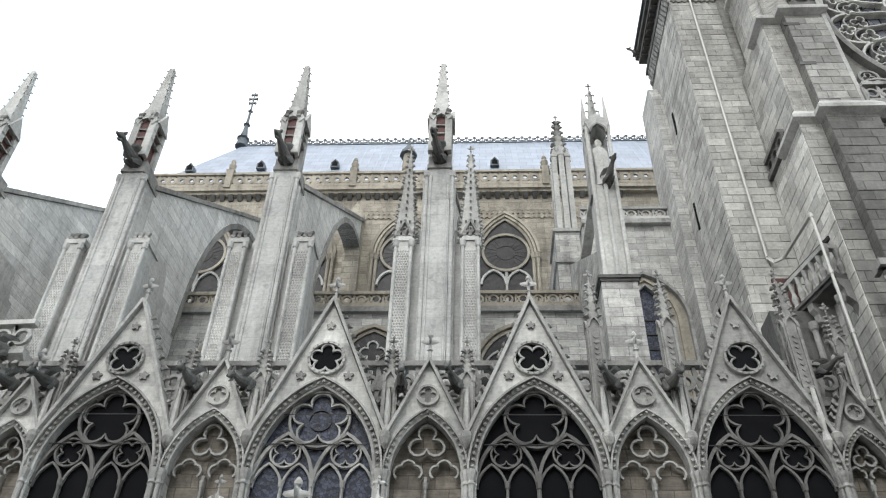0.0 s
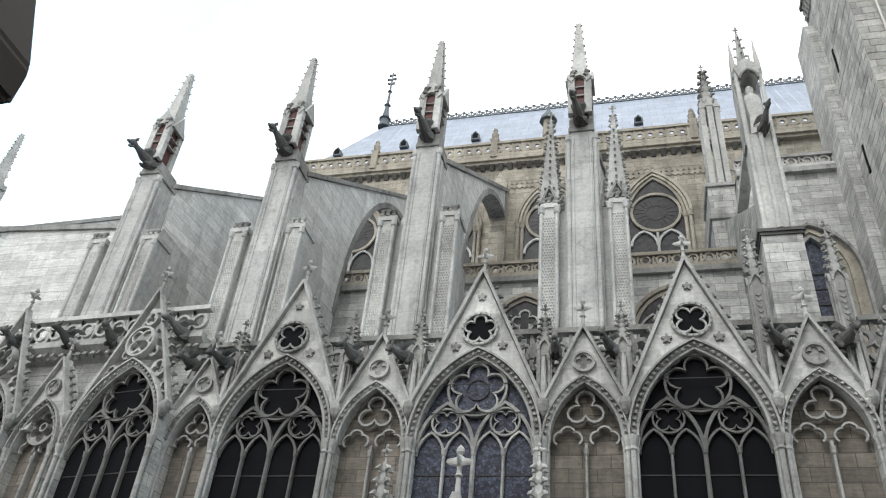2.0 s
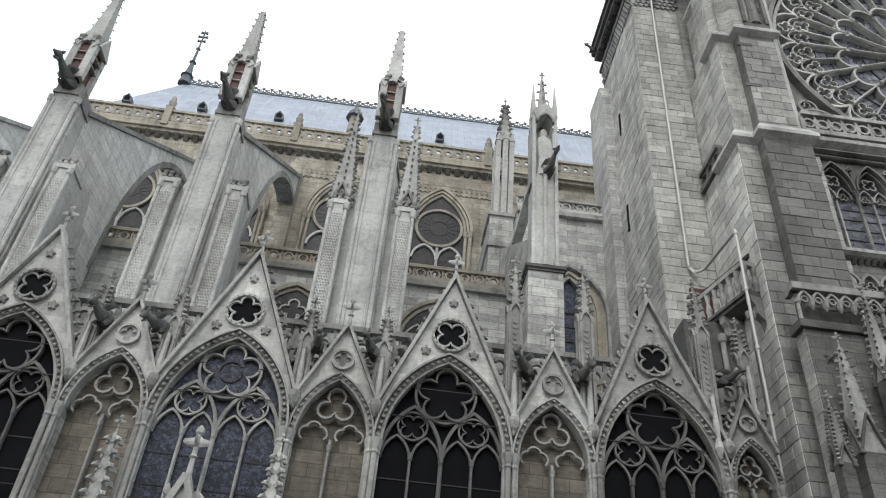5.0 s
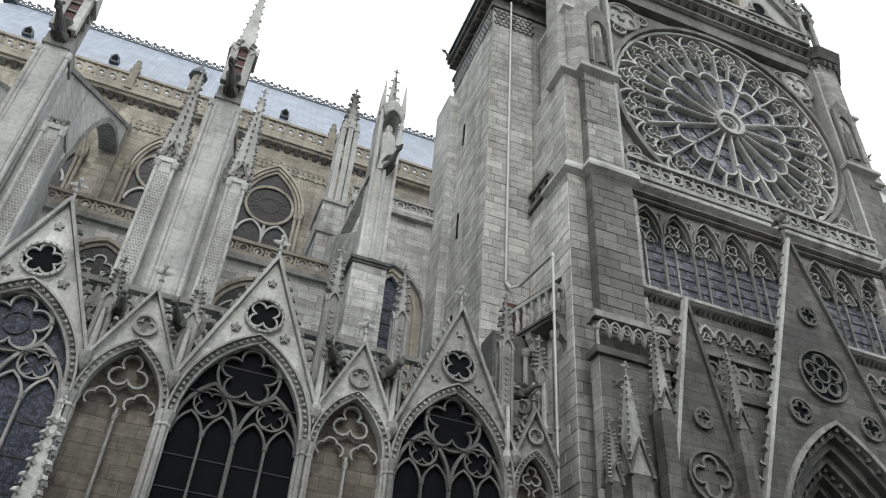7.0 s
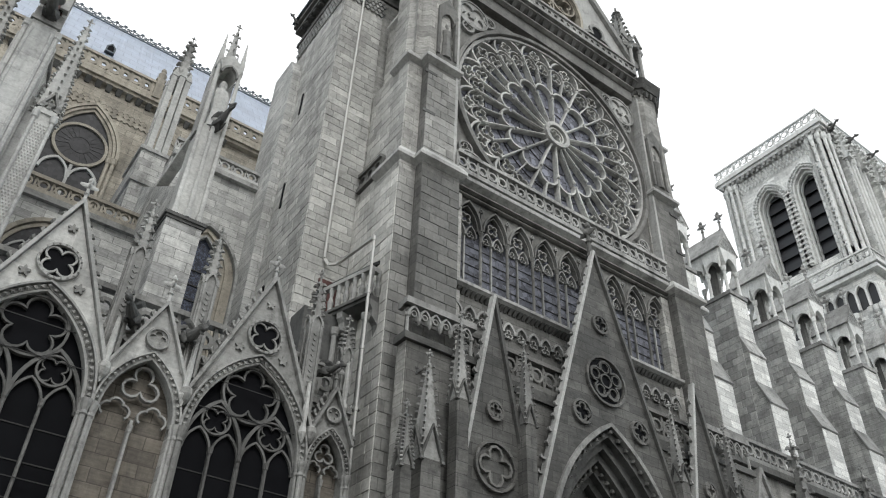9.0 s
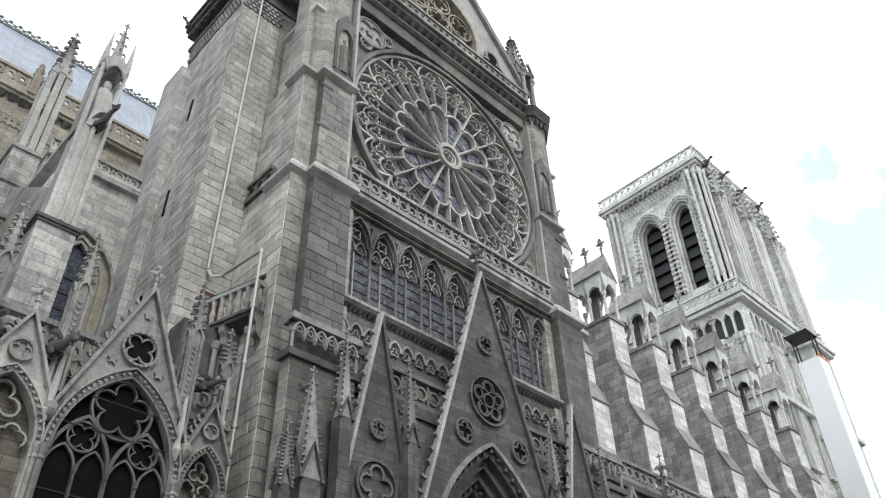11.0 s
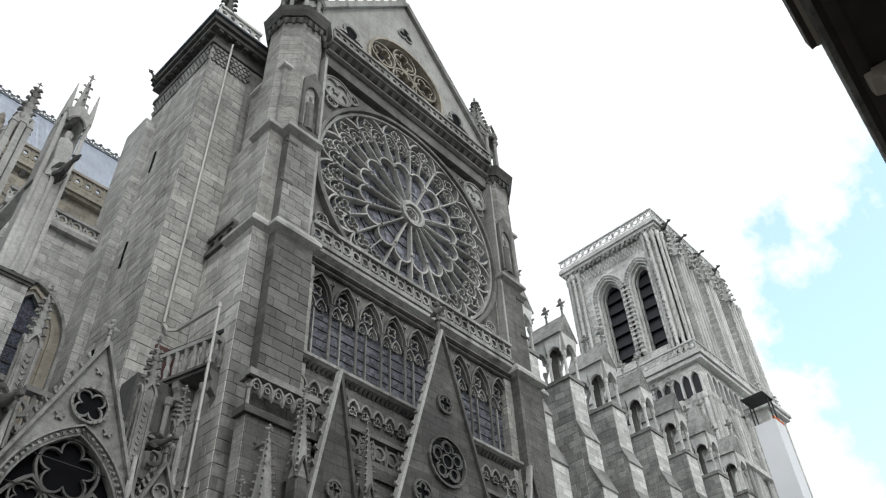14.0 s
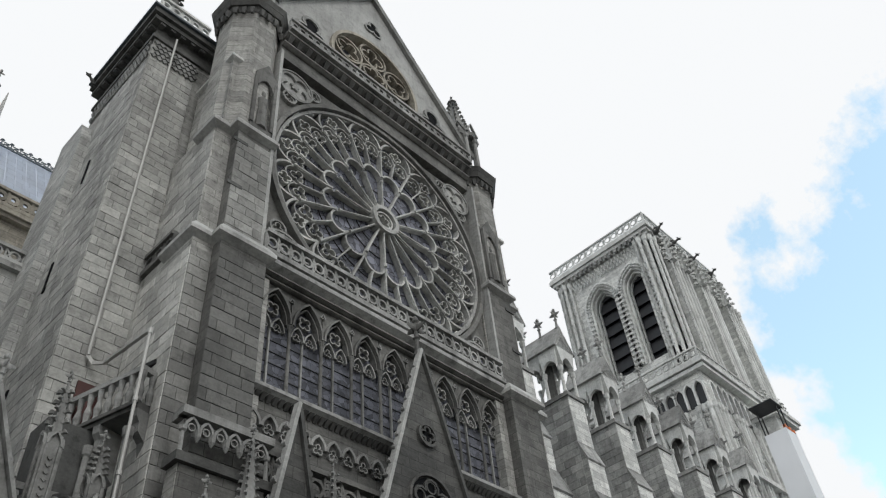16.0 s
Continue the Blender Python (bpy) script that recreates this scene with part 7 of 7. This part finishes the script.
def louvre_wall(y0, y1, yc):
    """A stretch of the east face with one tall pointed opening, in (y, z)."""
    hw, zs, rise, base = 1.5, 60.2, 2.3, 50.6
    op = [(yc - hw, base)] + arch(yc, zs, hw, rise, 10) + [(yc + hw, base)]
    n = len(op)
    out = []
    for i in range(n):
        if i == 0:
            out.append((y0, base))
        elif i == n - 1:
            out.append((y1, base))
        else:
            f = (i - 1) / (n - 3)
            if f < 0.25:
                out.append((y0, base + (66.0 - base) * f / 0.25))
            elif f > 0.75:
                out.append((y1, base + (66.0 - base) * (1 - f) / 0.25))
            else:
                out.append((y0 + (y1 - y0) * (f - 0.25) / 0.5, 66.0))
    return op, out


TYM = (TY0 + TY1) / 2 - 0.2
for y0, y1, yc in ((TY0, TYM, 29.3), (TYM, TY1, 33.7)):
    op, out = louvre_wall(y0, y1, yc)
    bm = bmesh.new()
    q0 = [[bm.verts.new((x, p[0], p[1])) for p in ln] for ln, x in ((op, TX0), (out, TX0), (out, TX0 + 2.0), (op, TX0 + 2.0))]
    for i in range(len(op) - 1):
        for a in range(4):
            b = (a + 1) % 4
            bm.faces.new((q0[a][i], q0[a][i + 1], q0[b][i + 1], q0[b][i]))
    part("belfry_wall", bm, CLEAN_LIT, th)
    for k, (d, w, pr) in enumerate(((0.12, 0.22, 0.12), (0.4, 0.22, 0.25), (0.7, 0.24, 0.4), (-0.12, 0.2, -0.35), (-0.3, 0.16, -0.8))):
        bm = bmesh.new()
        pts = [(-1.5 - d, 50.6)] + arch(0, 60.2, 1.5 + d, 2.3 + d, 10) + [(1.5 + d, 50.6)]
        band(bm, pts, w, -pr, 0.3 if pr > 0 else 0.3 - pr)
        o = part("opening_moulding", bm, CLEANTRIM, th)
        o.matrix_basis = Matrix.Translation((TX0, yc, 0)) @ Matrix.Rotation(-math.pi / 2, 4, 'Z')
    # Near-black sheet paints the unlit inside behind the louvres.
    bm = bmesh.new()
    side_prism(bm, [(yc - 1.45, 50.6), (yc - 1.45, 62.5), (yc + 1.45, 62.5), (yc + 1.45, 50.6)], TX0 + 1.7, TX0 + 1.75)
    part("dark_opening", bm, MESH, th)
    lm = bmesh.new()
    loft(lm, [[(0.0, -1.45, -0.95), (0.08, -1.45, -0.95), (0.5, -1.45, 0.75), (0.42, -1.45, 0.8)], [(0.0, 1.45, -0.95), (0.08, 1.45, -0.95), (0.5, 1.45, 0.75), (0.42, 1.45, 0.8)]])
    lmm = mesh_of("louvre", lm, LOUVRE)
    rep("louvre", lmm, th, [pose(TX0 + 0.95, yc, 51.4 + 1.58 * i) for i in range(8)])
    for d in (0.26, 0.55):
        pts = [(-1.5 - d, 50.8 + 0.62 * i) for i in range(15)] + arch(0, 60.2, 1.5 + d, 2.3 + d, 9) + [(1.5 + d, 59.5 - 0.62 * i) for i in range(15)]
        rep("bead", BUD[CLEANTRIM.name], th, [pose(TX0 - 0.12 - 0.25 * d, yc + px, pz, 0, -80, 0) @ Matrix.Diagonal((1.3, 1.3, 1.0, 1)) for px, pz in pts])
for nm, a in (("belfry_north", (TX0, TX1, TY0, TY0 + 2.0)), ("belfry_west", (TX1 - 2, TX1, TY0, TY1)), ("belfry_south", (TX0, TX1, TY1 - 1.2, TY1 + 0.2))):
    bm = bmesh.new()
    box(bm, a[0] + (0.004 if nm != "belfry_west" else 0), a[1], a[2], a[3], 47.4, 66.0)
    part("belfry_side", bm, CLEAN_LIT, th)
bm = bmesh.new()
box(bm, TX0 + 0.004, TX0 + 2.0, TY0, TY1, 47.4, 50.6)
part("belfry_base", bm, CLEAN_LIT, th)
# clustered corner buttresses with vertical ribs
for cx, cy in ((TX0 - 0.1, TY0 - 0.1), (TX0 - 0.1, TY1 + 0.1), (TX1, TY0 - 0.1)):
    for k in range(7):
        a = math.pi * (0.5 + k / 6) if cy < 30 and cx < 70 else math.pi * (0.5 + k / 6)
        bm = bmesh.new()
        px, py = cx + 0.9 + 1.25 * math.cos(a), cy + (0.9 if cy < 30 else -0.9) + (1.25 if cy < 30 else -1.25) * math.sin(a) * (-1 if cy < 30 else -1)
        turned(bm, px, py, [(47.4, 0.28), (48.0, 0.2), (64.8, 0.19), (65.0, 0.3), (65.6, 0.32)], 8)
        part("corner_shaft", bm, CLEANTRIM, th)
        rep("crocket", BUD[CLEANTRIM.name], th, [pose(px - 0.2 * 1, py, 48.5 + 1.1 * i, 0, -70, 0) @ Matrix.Diagonal((0.75, 0.75, 0.6, 1)) for i in range(15)])
# north face: broad clustered buttresses
for xc, w in ((70.2, 1.6), (76.0, 1.2), (82.2, 1.6)):
    bm = bmesh.new()
    box(bm, xc - w, xc + w, TY0 - 1.1, TY0, 47.4, 62.5)
    side_prism(bm, [(TY0 - 1.1, 62.5), (TY0, 65.0), (TY0, 62.5)], xc - w, xc + w)
    part("north_buttress", bm, CLEAN_LIT, th)
    for k in range(5):
        bm = bmesh.new()
        turned(bm, xc - w + 2 * w * k / 4, TY0 - 1.15, [(47.4, 0.24), (48.0, 0.17), (61.8, 0.16), (62.0, 0.26), (62.6, 0.28)], 8)
        part("buttress_shaft", bm, CLEANTRIM, th)
    rep("crocket", BUD[CLEANTRIM.name], th, [pose(xc - w - 0.1, TY0 - 1.2, 48.5 + 1.0 * i, 0, -70, 0) @ Matrix.Diagonal((0.9, 0.9, 0.7, 1)) for i in range(14)])
for z, o, h in ((65.7, 0.3, 0.4), (66.1, 0.6, 0.4), (66.5, 0.85, 0.5)):
    bm = bmesh.new()
    box(bm, TX0 - o, TX1 + o, TY0 - o, TY1 + o, z, z + h)
    part("cornice", bm, CLEANTRIM, th)
rep("leaf_corbel", mesh_of("corbel_block", (lambda b: (box(b, -0.16, 0.16, -0.5, 0, 0, 0.5), b)[1])(bmesh.new()), GREY), th,
    [pose(TX0 - 0.2, TY0 + 0.3 + 0.7 * i, 65.55, 0, 0, -90) for i in range(18)] + [pose(TX0 + 0.4 + 0.75 * i, TY0 - 0.2, 65.55) for i in range(22)])
bm = bmesh.new()
box(bm, TX0 + 0.5, TX1 - 0.5, TY0 + 0.5, TY1 - 0.5, 66.9, 67.2)
part("roof_deck", bm, LEAD, th)
balustrade("tower_balustrade", TY0 - 0.7, TY1 + 0.7, TX0 - 0.6, 67.0, 68.6, CLEANTRIM, "pierced parapet on top of the bell tower", 0.9, "y")
balustrade("tower_balustrade", TX0 - 0.7, TX1 + 0.7, TY0 - 0.6, 67.0, 68.6, CLEANTRIM, "pierced parapet on top of the bell tower", 0.9)
bm = bmesh.new()
for r in range(3):
    for i in range(26):
        y0 = TY0 + 0.2 + 0.46 * i + (0.23 if r % 2 else 0)
        frustum(bm, TX0 - 0.12, y0, 64.0 + 0.5 * r, 64.44 + 0.5 * r, 0.05, 0.2, 4, 0.0)
    for i in range(32):
        frustum(bm, TX0 + 0.3 + 0.46 * i + (0.23 if r % 2 else 0), TY0 - 0.12, 64.0 + 0.5 * r, 64.44 + 0.5 * r, 0.05, 0.2, 4, 0.0)
part("carved_frieze", bm, CLEANTRIM, th)
for xc in (68.7, 71.7, 75.0, 77.2, 80.6):
    spire(th, CLEANTRIM, xc, TY0 - 1.3, 61.8, 65.6, 0.55, 5, 4, math.pi / 4, 1.6)
for xc in (68.2, 71.4, 75.6, 79.8):
    o = gargoyle(xc, TY0 - 0.9, 66.2, 0, 1.0, 0)
    o.matrix_basis = pose(xc, TY0 - 0.9, 66.2, 0, 0, random.uniform(-15, 15)) @ Matrix.Diagonal((0.8, 1.1, 0.9, 1))
    o.name = "tower_gargoyle"
    tagged(o, "stone gargoyle under the parapet of the bell tower", "gargoyle", "tower gargoyles")
# gallery arcade below the belfry
balustrade("tower_gallery", TY0 - 1.3, TY1 + 0.5, TX0 - 1.35, 47.4, 48.8, CLEANTRIM, "pierced gallery parapet below the belfry openings", 0.8, "y")
balustrade("tower_gallery", TX0 - 1.3, TX1 + 0.8, TY0 - 1.2, 47.4, 48.8, CLEANTRIM, "pierced gallery parapet below the belfry openings", 0.8)
th = empty("tower_arcade", pose(TX0 - 1.0, 0, 0), "row of small trefoil arches round the tower stage", "arcade", "", "structure")
bm = bmesh.new()
band(bm, [(-0.5, 43.0)] + arch(0, 44.6, 0.5, 0.9, 6) + [(0.5, 43.0)], 0.16, -0.3, 0.0)
am = mesh_of("arcade_arch", bm, CLEANTRIM)
# Dark panels paint the unlit depth inside the small arches.
bm = bmesh.new()
prism(bm, [(-0.4, 43.0)] + arch(0, 44.6, 0.4, 0.75, 6) + [(0.4, 43.0)], -0.03, -0.006)
ad = mesh_of("arcade_opening", bm, LOUVRE)
for mm, nm in ((am, "arcade_arch"), (ad, "arcade_opening")):
    rep(nm, mm, th, [pose(0, TY0 - 0.2 + 1.05 * i, 0, 0, 0, -90) for i in range(12)] + [pose(1.0 + 1.1 * i, TY0 - 0.8, 0) for i in range(15)])
# stair turret on the tower's outer corner
th = empty("tower_turret", pose(TX0 + 8.0, TY0 - 1.6, 0), "square turret with parapet beside the bell tower", "turret")
bm = bmesh.new()
box(bm, -0.6, 3.5, -1.5, 0.8, 0, 44.0)
part("shaft", bm, CLEAN_LIT, th)
for z, o in ((34.0, 0.3), (43.6, 0.4), (44.0, 0.6)):
    bm = bmesh.new()
    box(bm, -0.6 - o, 3.5 + o, -1.5 - o, 0.79, z, z + 0.4)
    part("string_course", bm, CLEANTRIM, th)
spire(th, CLEANTRIM, -0.4, -1.3, 44.4, 46.8, 0.35, 5, 4, math.pi / 4, 1.0)
spire(th, CLEANTRIM, 3.3, -1.3, 44.4, 46.8, 0.35, 5, 4, math.pi / 4, 1.0)

# white sheeted hoist shaft with a canopy roof
th = empty("hoist_shaft", pose(67.0, 20.2, 0), "tall white sheeted works shaft with orange top rail", "hoist")
bm = bmesh.new()
box(bm, 0.4, 2.4, 0.5, 2.5, 0, 38.3)
part("sheeting", bm, SHEET, th)
for x in (0.45, 1.2, 2.0):
    bm = bmesh.new()
    box(bm, x, x + 0.3, 0.45, 0.7, 38.3, 38.6)
    part("orange_rail", bm, ORANGE, th)
for x, y in ((0.5, 0.6), (1.4, 0.6), (0.5, 2.4), (1.4, 2.4)):
    bm = bmesh.new()
    box(bm, x - .05, x + .05, y - .05, y + .05, 38.3, 40.6)
    part("post", bm, IRON, th)
bm = bmesh.new()
box(bm, -0.7, 1.5, 0.4, 2.6, 40.6, 40.68)
part("canopy", bm, LOUVRE, th)

# ---------------------------------------------------------------- house over the camera
HOUSE = pose(10.9, 0.11, 0, 0, 0, 4.3)
bm = bmesh.new()
box(bm, -34, 30, -12, -1.5, 0, 15.6)
hw_ = tagged(part("house_wall", bm, RENDERED), "cream rendered town house on the street", "house")
hw_.matrix_basis = HOUSE
th = empty("house_eaves", HOUSE, "dark projecting eaves cornice with carved brackets", "eaves")
bm = bmesh.new()
box(bm, -5, 30, -1.5, -0.06, 15.62, 15.9)
part("soffit_board", bm, SOFFIT, th)
bm = bmesh.new()
side_prism(bm, [(-0.16, 15.56), (-0.04, 15.52), (0.0, 15.6), (0.02, 15.85), (-0.1, 16.05), (-0.2, 15.9)], -5, 30)
part("gutter", bm, GREY, th)
bm = bmesh.new()
side_prism(bm, [(-0.05, 15.9), (0.0, 15.66), (0.1, 15.66), (0.14, 15.9)], -5, 1.6)
part("pale_fascia", bm, RENDERED, th)
bm = bmesh.new()
side_prism(bm, [(0.1, 15.9), (0.1, 15.64), (0.22, 15.6), (0.26, 15.9)], -5, 1.55)
part("outer_board", bm, SOFFIT, th)
for i in range(9):
    bm = bmesh.new()
    side_prism(bm, [(-1.5, 14.5), (-1.3, 14.45), (-1.1, 14.75), (-0.85, 14.9), (-0.7, 15.25), (-0.42, 15.3), (-0.36, 15.6), (-1.5, 15.6)], -3.6 + 3.2 * i, -3.0 + 3.2 * i)
    bmesh.ops.bevel(bm, geom=bm.edges[:], offset=0.03, segments=1, affect='EDGES')
    part("bracket", bm, RENDERED, th)
bm = bmesh.new()
box(bm, -5, 30, -0.55, -0.3, 15.5, 15.62)
part("soffit_moulding", bm, SOFFIT, th)

# dark hood of a wall lantern near the camera
th = empty("wall_lantern", pose(-3.3, 2.1, 4.63), "dark metal lantern hood on a wall bracket", "lantern")
bm = bmesh.new()
loft(bm, [[(-0.62, -0.3, 0.0), (0.04, -0.3, 0.02), (0.04, 0.3, 0.02), (-0.62, 0.3, 0.0)], [(-0.62, -0.28, 0.25), (0.07, -0.28, 0.27), (0.07, 0.28, 0.27), (-0.62, 0.28, 0.25)], [(-0.6, -0.2, 0.9), (-0.12, -0.2, 0.92), (-0.12, 0.2, 0.92), (-0.6, 0.2, 0.9)]])
bmesh.ops.bevel(bm, geom=bm.edges[:], offset=0.03, segments=2, affect='EDGES')
part("hood", bm, SOFFIT, th)
bm = bmesh.new()
loft(bm, [[(x + 0.05 * math.cos(a), y + 0.05 * math.sin(a), z) for a in [math.pi / 4 * i for i in range(8)]] for x, y, z in ((0.0, -0.33, -0.16), (-0.12, -0.36, 0.05), (-0.5, -0.4, 0.3))])
part("tube", bm, IRON, th)
bm = bmesh.new()
box(bm, -0.33, -0.25, -5.0, 0.1, 0.85, 0.93)
part("arm", bm, IRON, th)

# ---------------------------------------------------------------- single ashlar blocks on the nearest transept faces
BLOCK_SIDE = stone("flank_block", (0.56, 0.54, 0.5), (0.36, 0.347, 0.32), stain_amount=0.4, tone_min=0.74)
# Paler copy of flank_block; its colour makes up for missing bounce light.
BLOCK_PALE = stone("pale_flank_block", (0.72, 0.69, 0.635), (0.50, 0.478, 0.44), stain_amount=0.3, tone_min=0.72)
# Front blocks darker than flank blocks, with the front's dimmer light included.
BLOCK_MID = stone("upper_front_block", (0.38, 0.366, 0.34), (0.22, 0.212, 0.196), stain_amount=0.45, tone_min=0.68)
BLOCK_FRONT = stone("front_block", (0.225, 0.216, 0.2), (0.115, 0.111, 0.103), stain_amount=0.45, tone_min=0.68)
BLOCK_NAVE = stone("nave_block", (0.56, 0.548, 0.522), (0.36, 0.352, 0.335), stain_amount=0.45, tone_min=0.6)


def ashlar(parent, material, origin, turn, width, z0, z1, course, length, proud=0.03):
    """Courses of single blocks on a wall face; origin: the face's left end on plan, turn: degrees of its run."""
    base = pose(origin[0], origin[1], 0, 0, 0, turn)
    m = max(1, round(width / length))
    meshes = {}

    def piece(w):
        k = round(w, 3)
        if k not in meshes:
            bm = bmesh.new()
            g = 0.006
            loft(bm, [[(g, 0.02, g), (k - g, 0.02, g), (k - g, 0.02, course - g), (g, 0.02, course - g)], [(g, -proud * 0.6, g), (k - g, -proud * 0.6, g), (k - g, -proud * 0.6, course - g), (g, -proud * 0.6, course - g)],
                      [(g + .012, -proud, g + .012), (k - g - .012, -proud, g + .012), (k - g - .012, -proud, course - g - .012), (g + .012, -proud, course - g - .012)]])
            meshes[k] = mesh_of("ashlar_block", bm, material)
        return meshes[k]
    n = int((z1 - z0) / course)
    for row in range(n):
        e = width / m
        kind = row % 3
        cuts = [e * i for i in range(m + 1)] if kind == 0 else [0] + [e * (i + 0.5) for i in range(m)] + [width] if kind == 1 else [0] + [e * (i + 0.3 + 0.1 * (i % 2)) for i in range(m)] + [width]
        for a, b in zip(cuts, cuts[1:]):
            o = new("ashlar_block", piece(b - a))
            o.parent = parent
            o.matrix_basis = base @ pose(a, random.uniform(-0.008, 0.012), z0 + row * course)


butt = bpy.data.objects["transept_buttress"]
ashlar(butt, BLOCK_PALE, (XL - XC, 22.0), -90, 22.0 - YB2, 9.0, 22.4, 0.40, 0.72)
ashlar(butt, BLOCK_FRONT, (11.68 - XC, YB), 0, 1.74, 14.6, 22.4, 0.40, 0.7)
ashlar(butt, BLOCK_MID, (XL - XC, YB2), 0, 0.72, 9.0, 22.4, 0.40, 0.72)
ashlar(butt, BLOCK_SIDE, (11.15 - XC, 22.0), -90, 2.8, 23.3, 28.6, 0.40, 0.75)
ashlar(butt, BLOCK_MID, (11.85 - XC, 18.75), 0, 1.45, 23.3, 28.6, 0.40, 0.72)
stair = bpy.data.objects["stair_block"]
ashlar(stair, BLOCK_SIDE, (9.0, 26.0), -90, 3.9, 12.4, 35.9, 0.38, 0.85)
ashlar(stair, BLOCK_SIDE, (9.0, 22.1), 0, 2.1, 12.4, 35.9, 0.38, 0.72)
for o in [c for c in bpy.data.objects if c.name.split(".")[0] == "nave_buttress"][:3]:
    ashlar(o, BLOCK_NAVE, (0.0, 5.4), -90, 5.4, 17.0, 29.4, 0.44, 0.8)
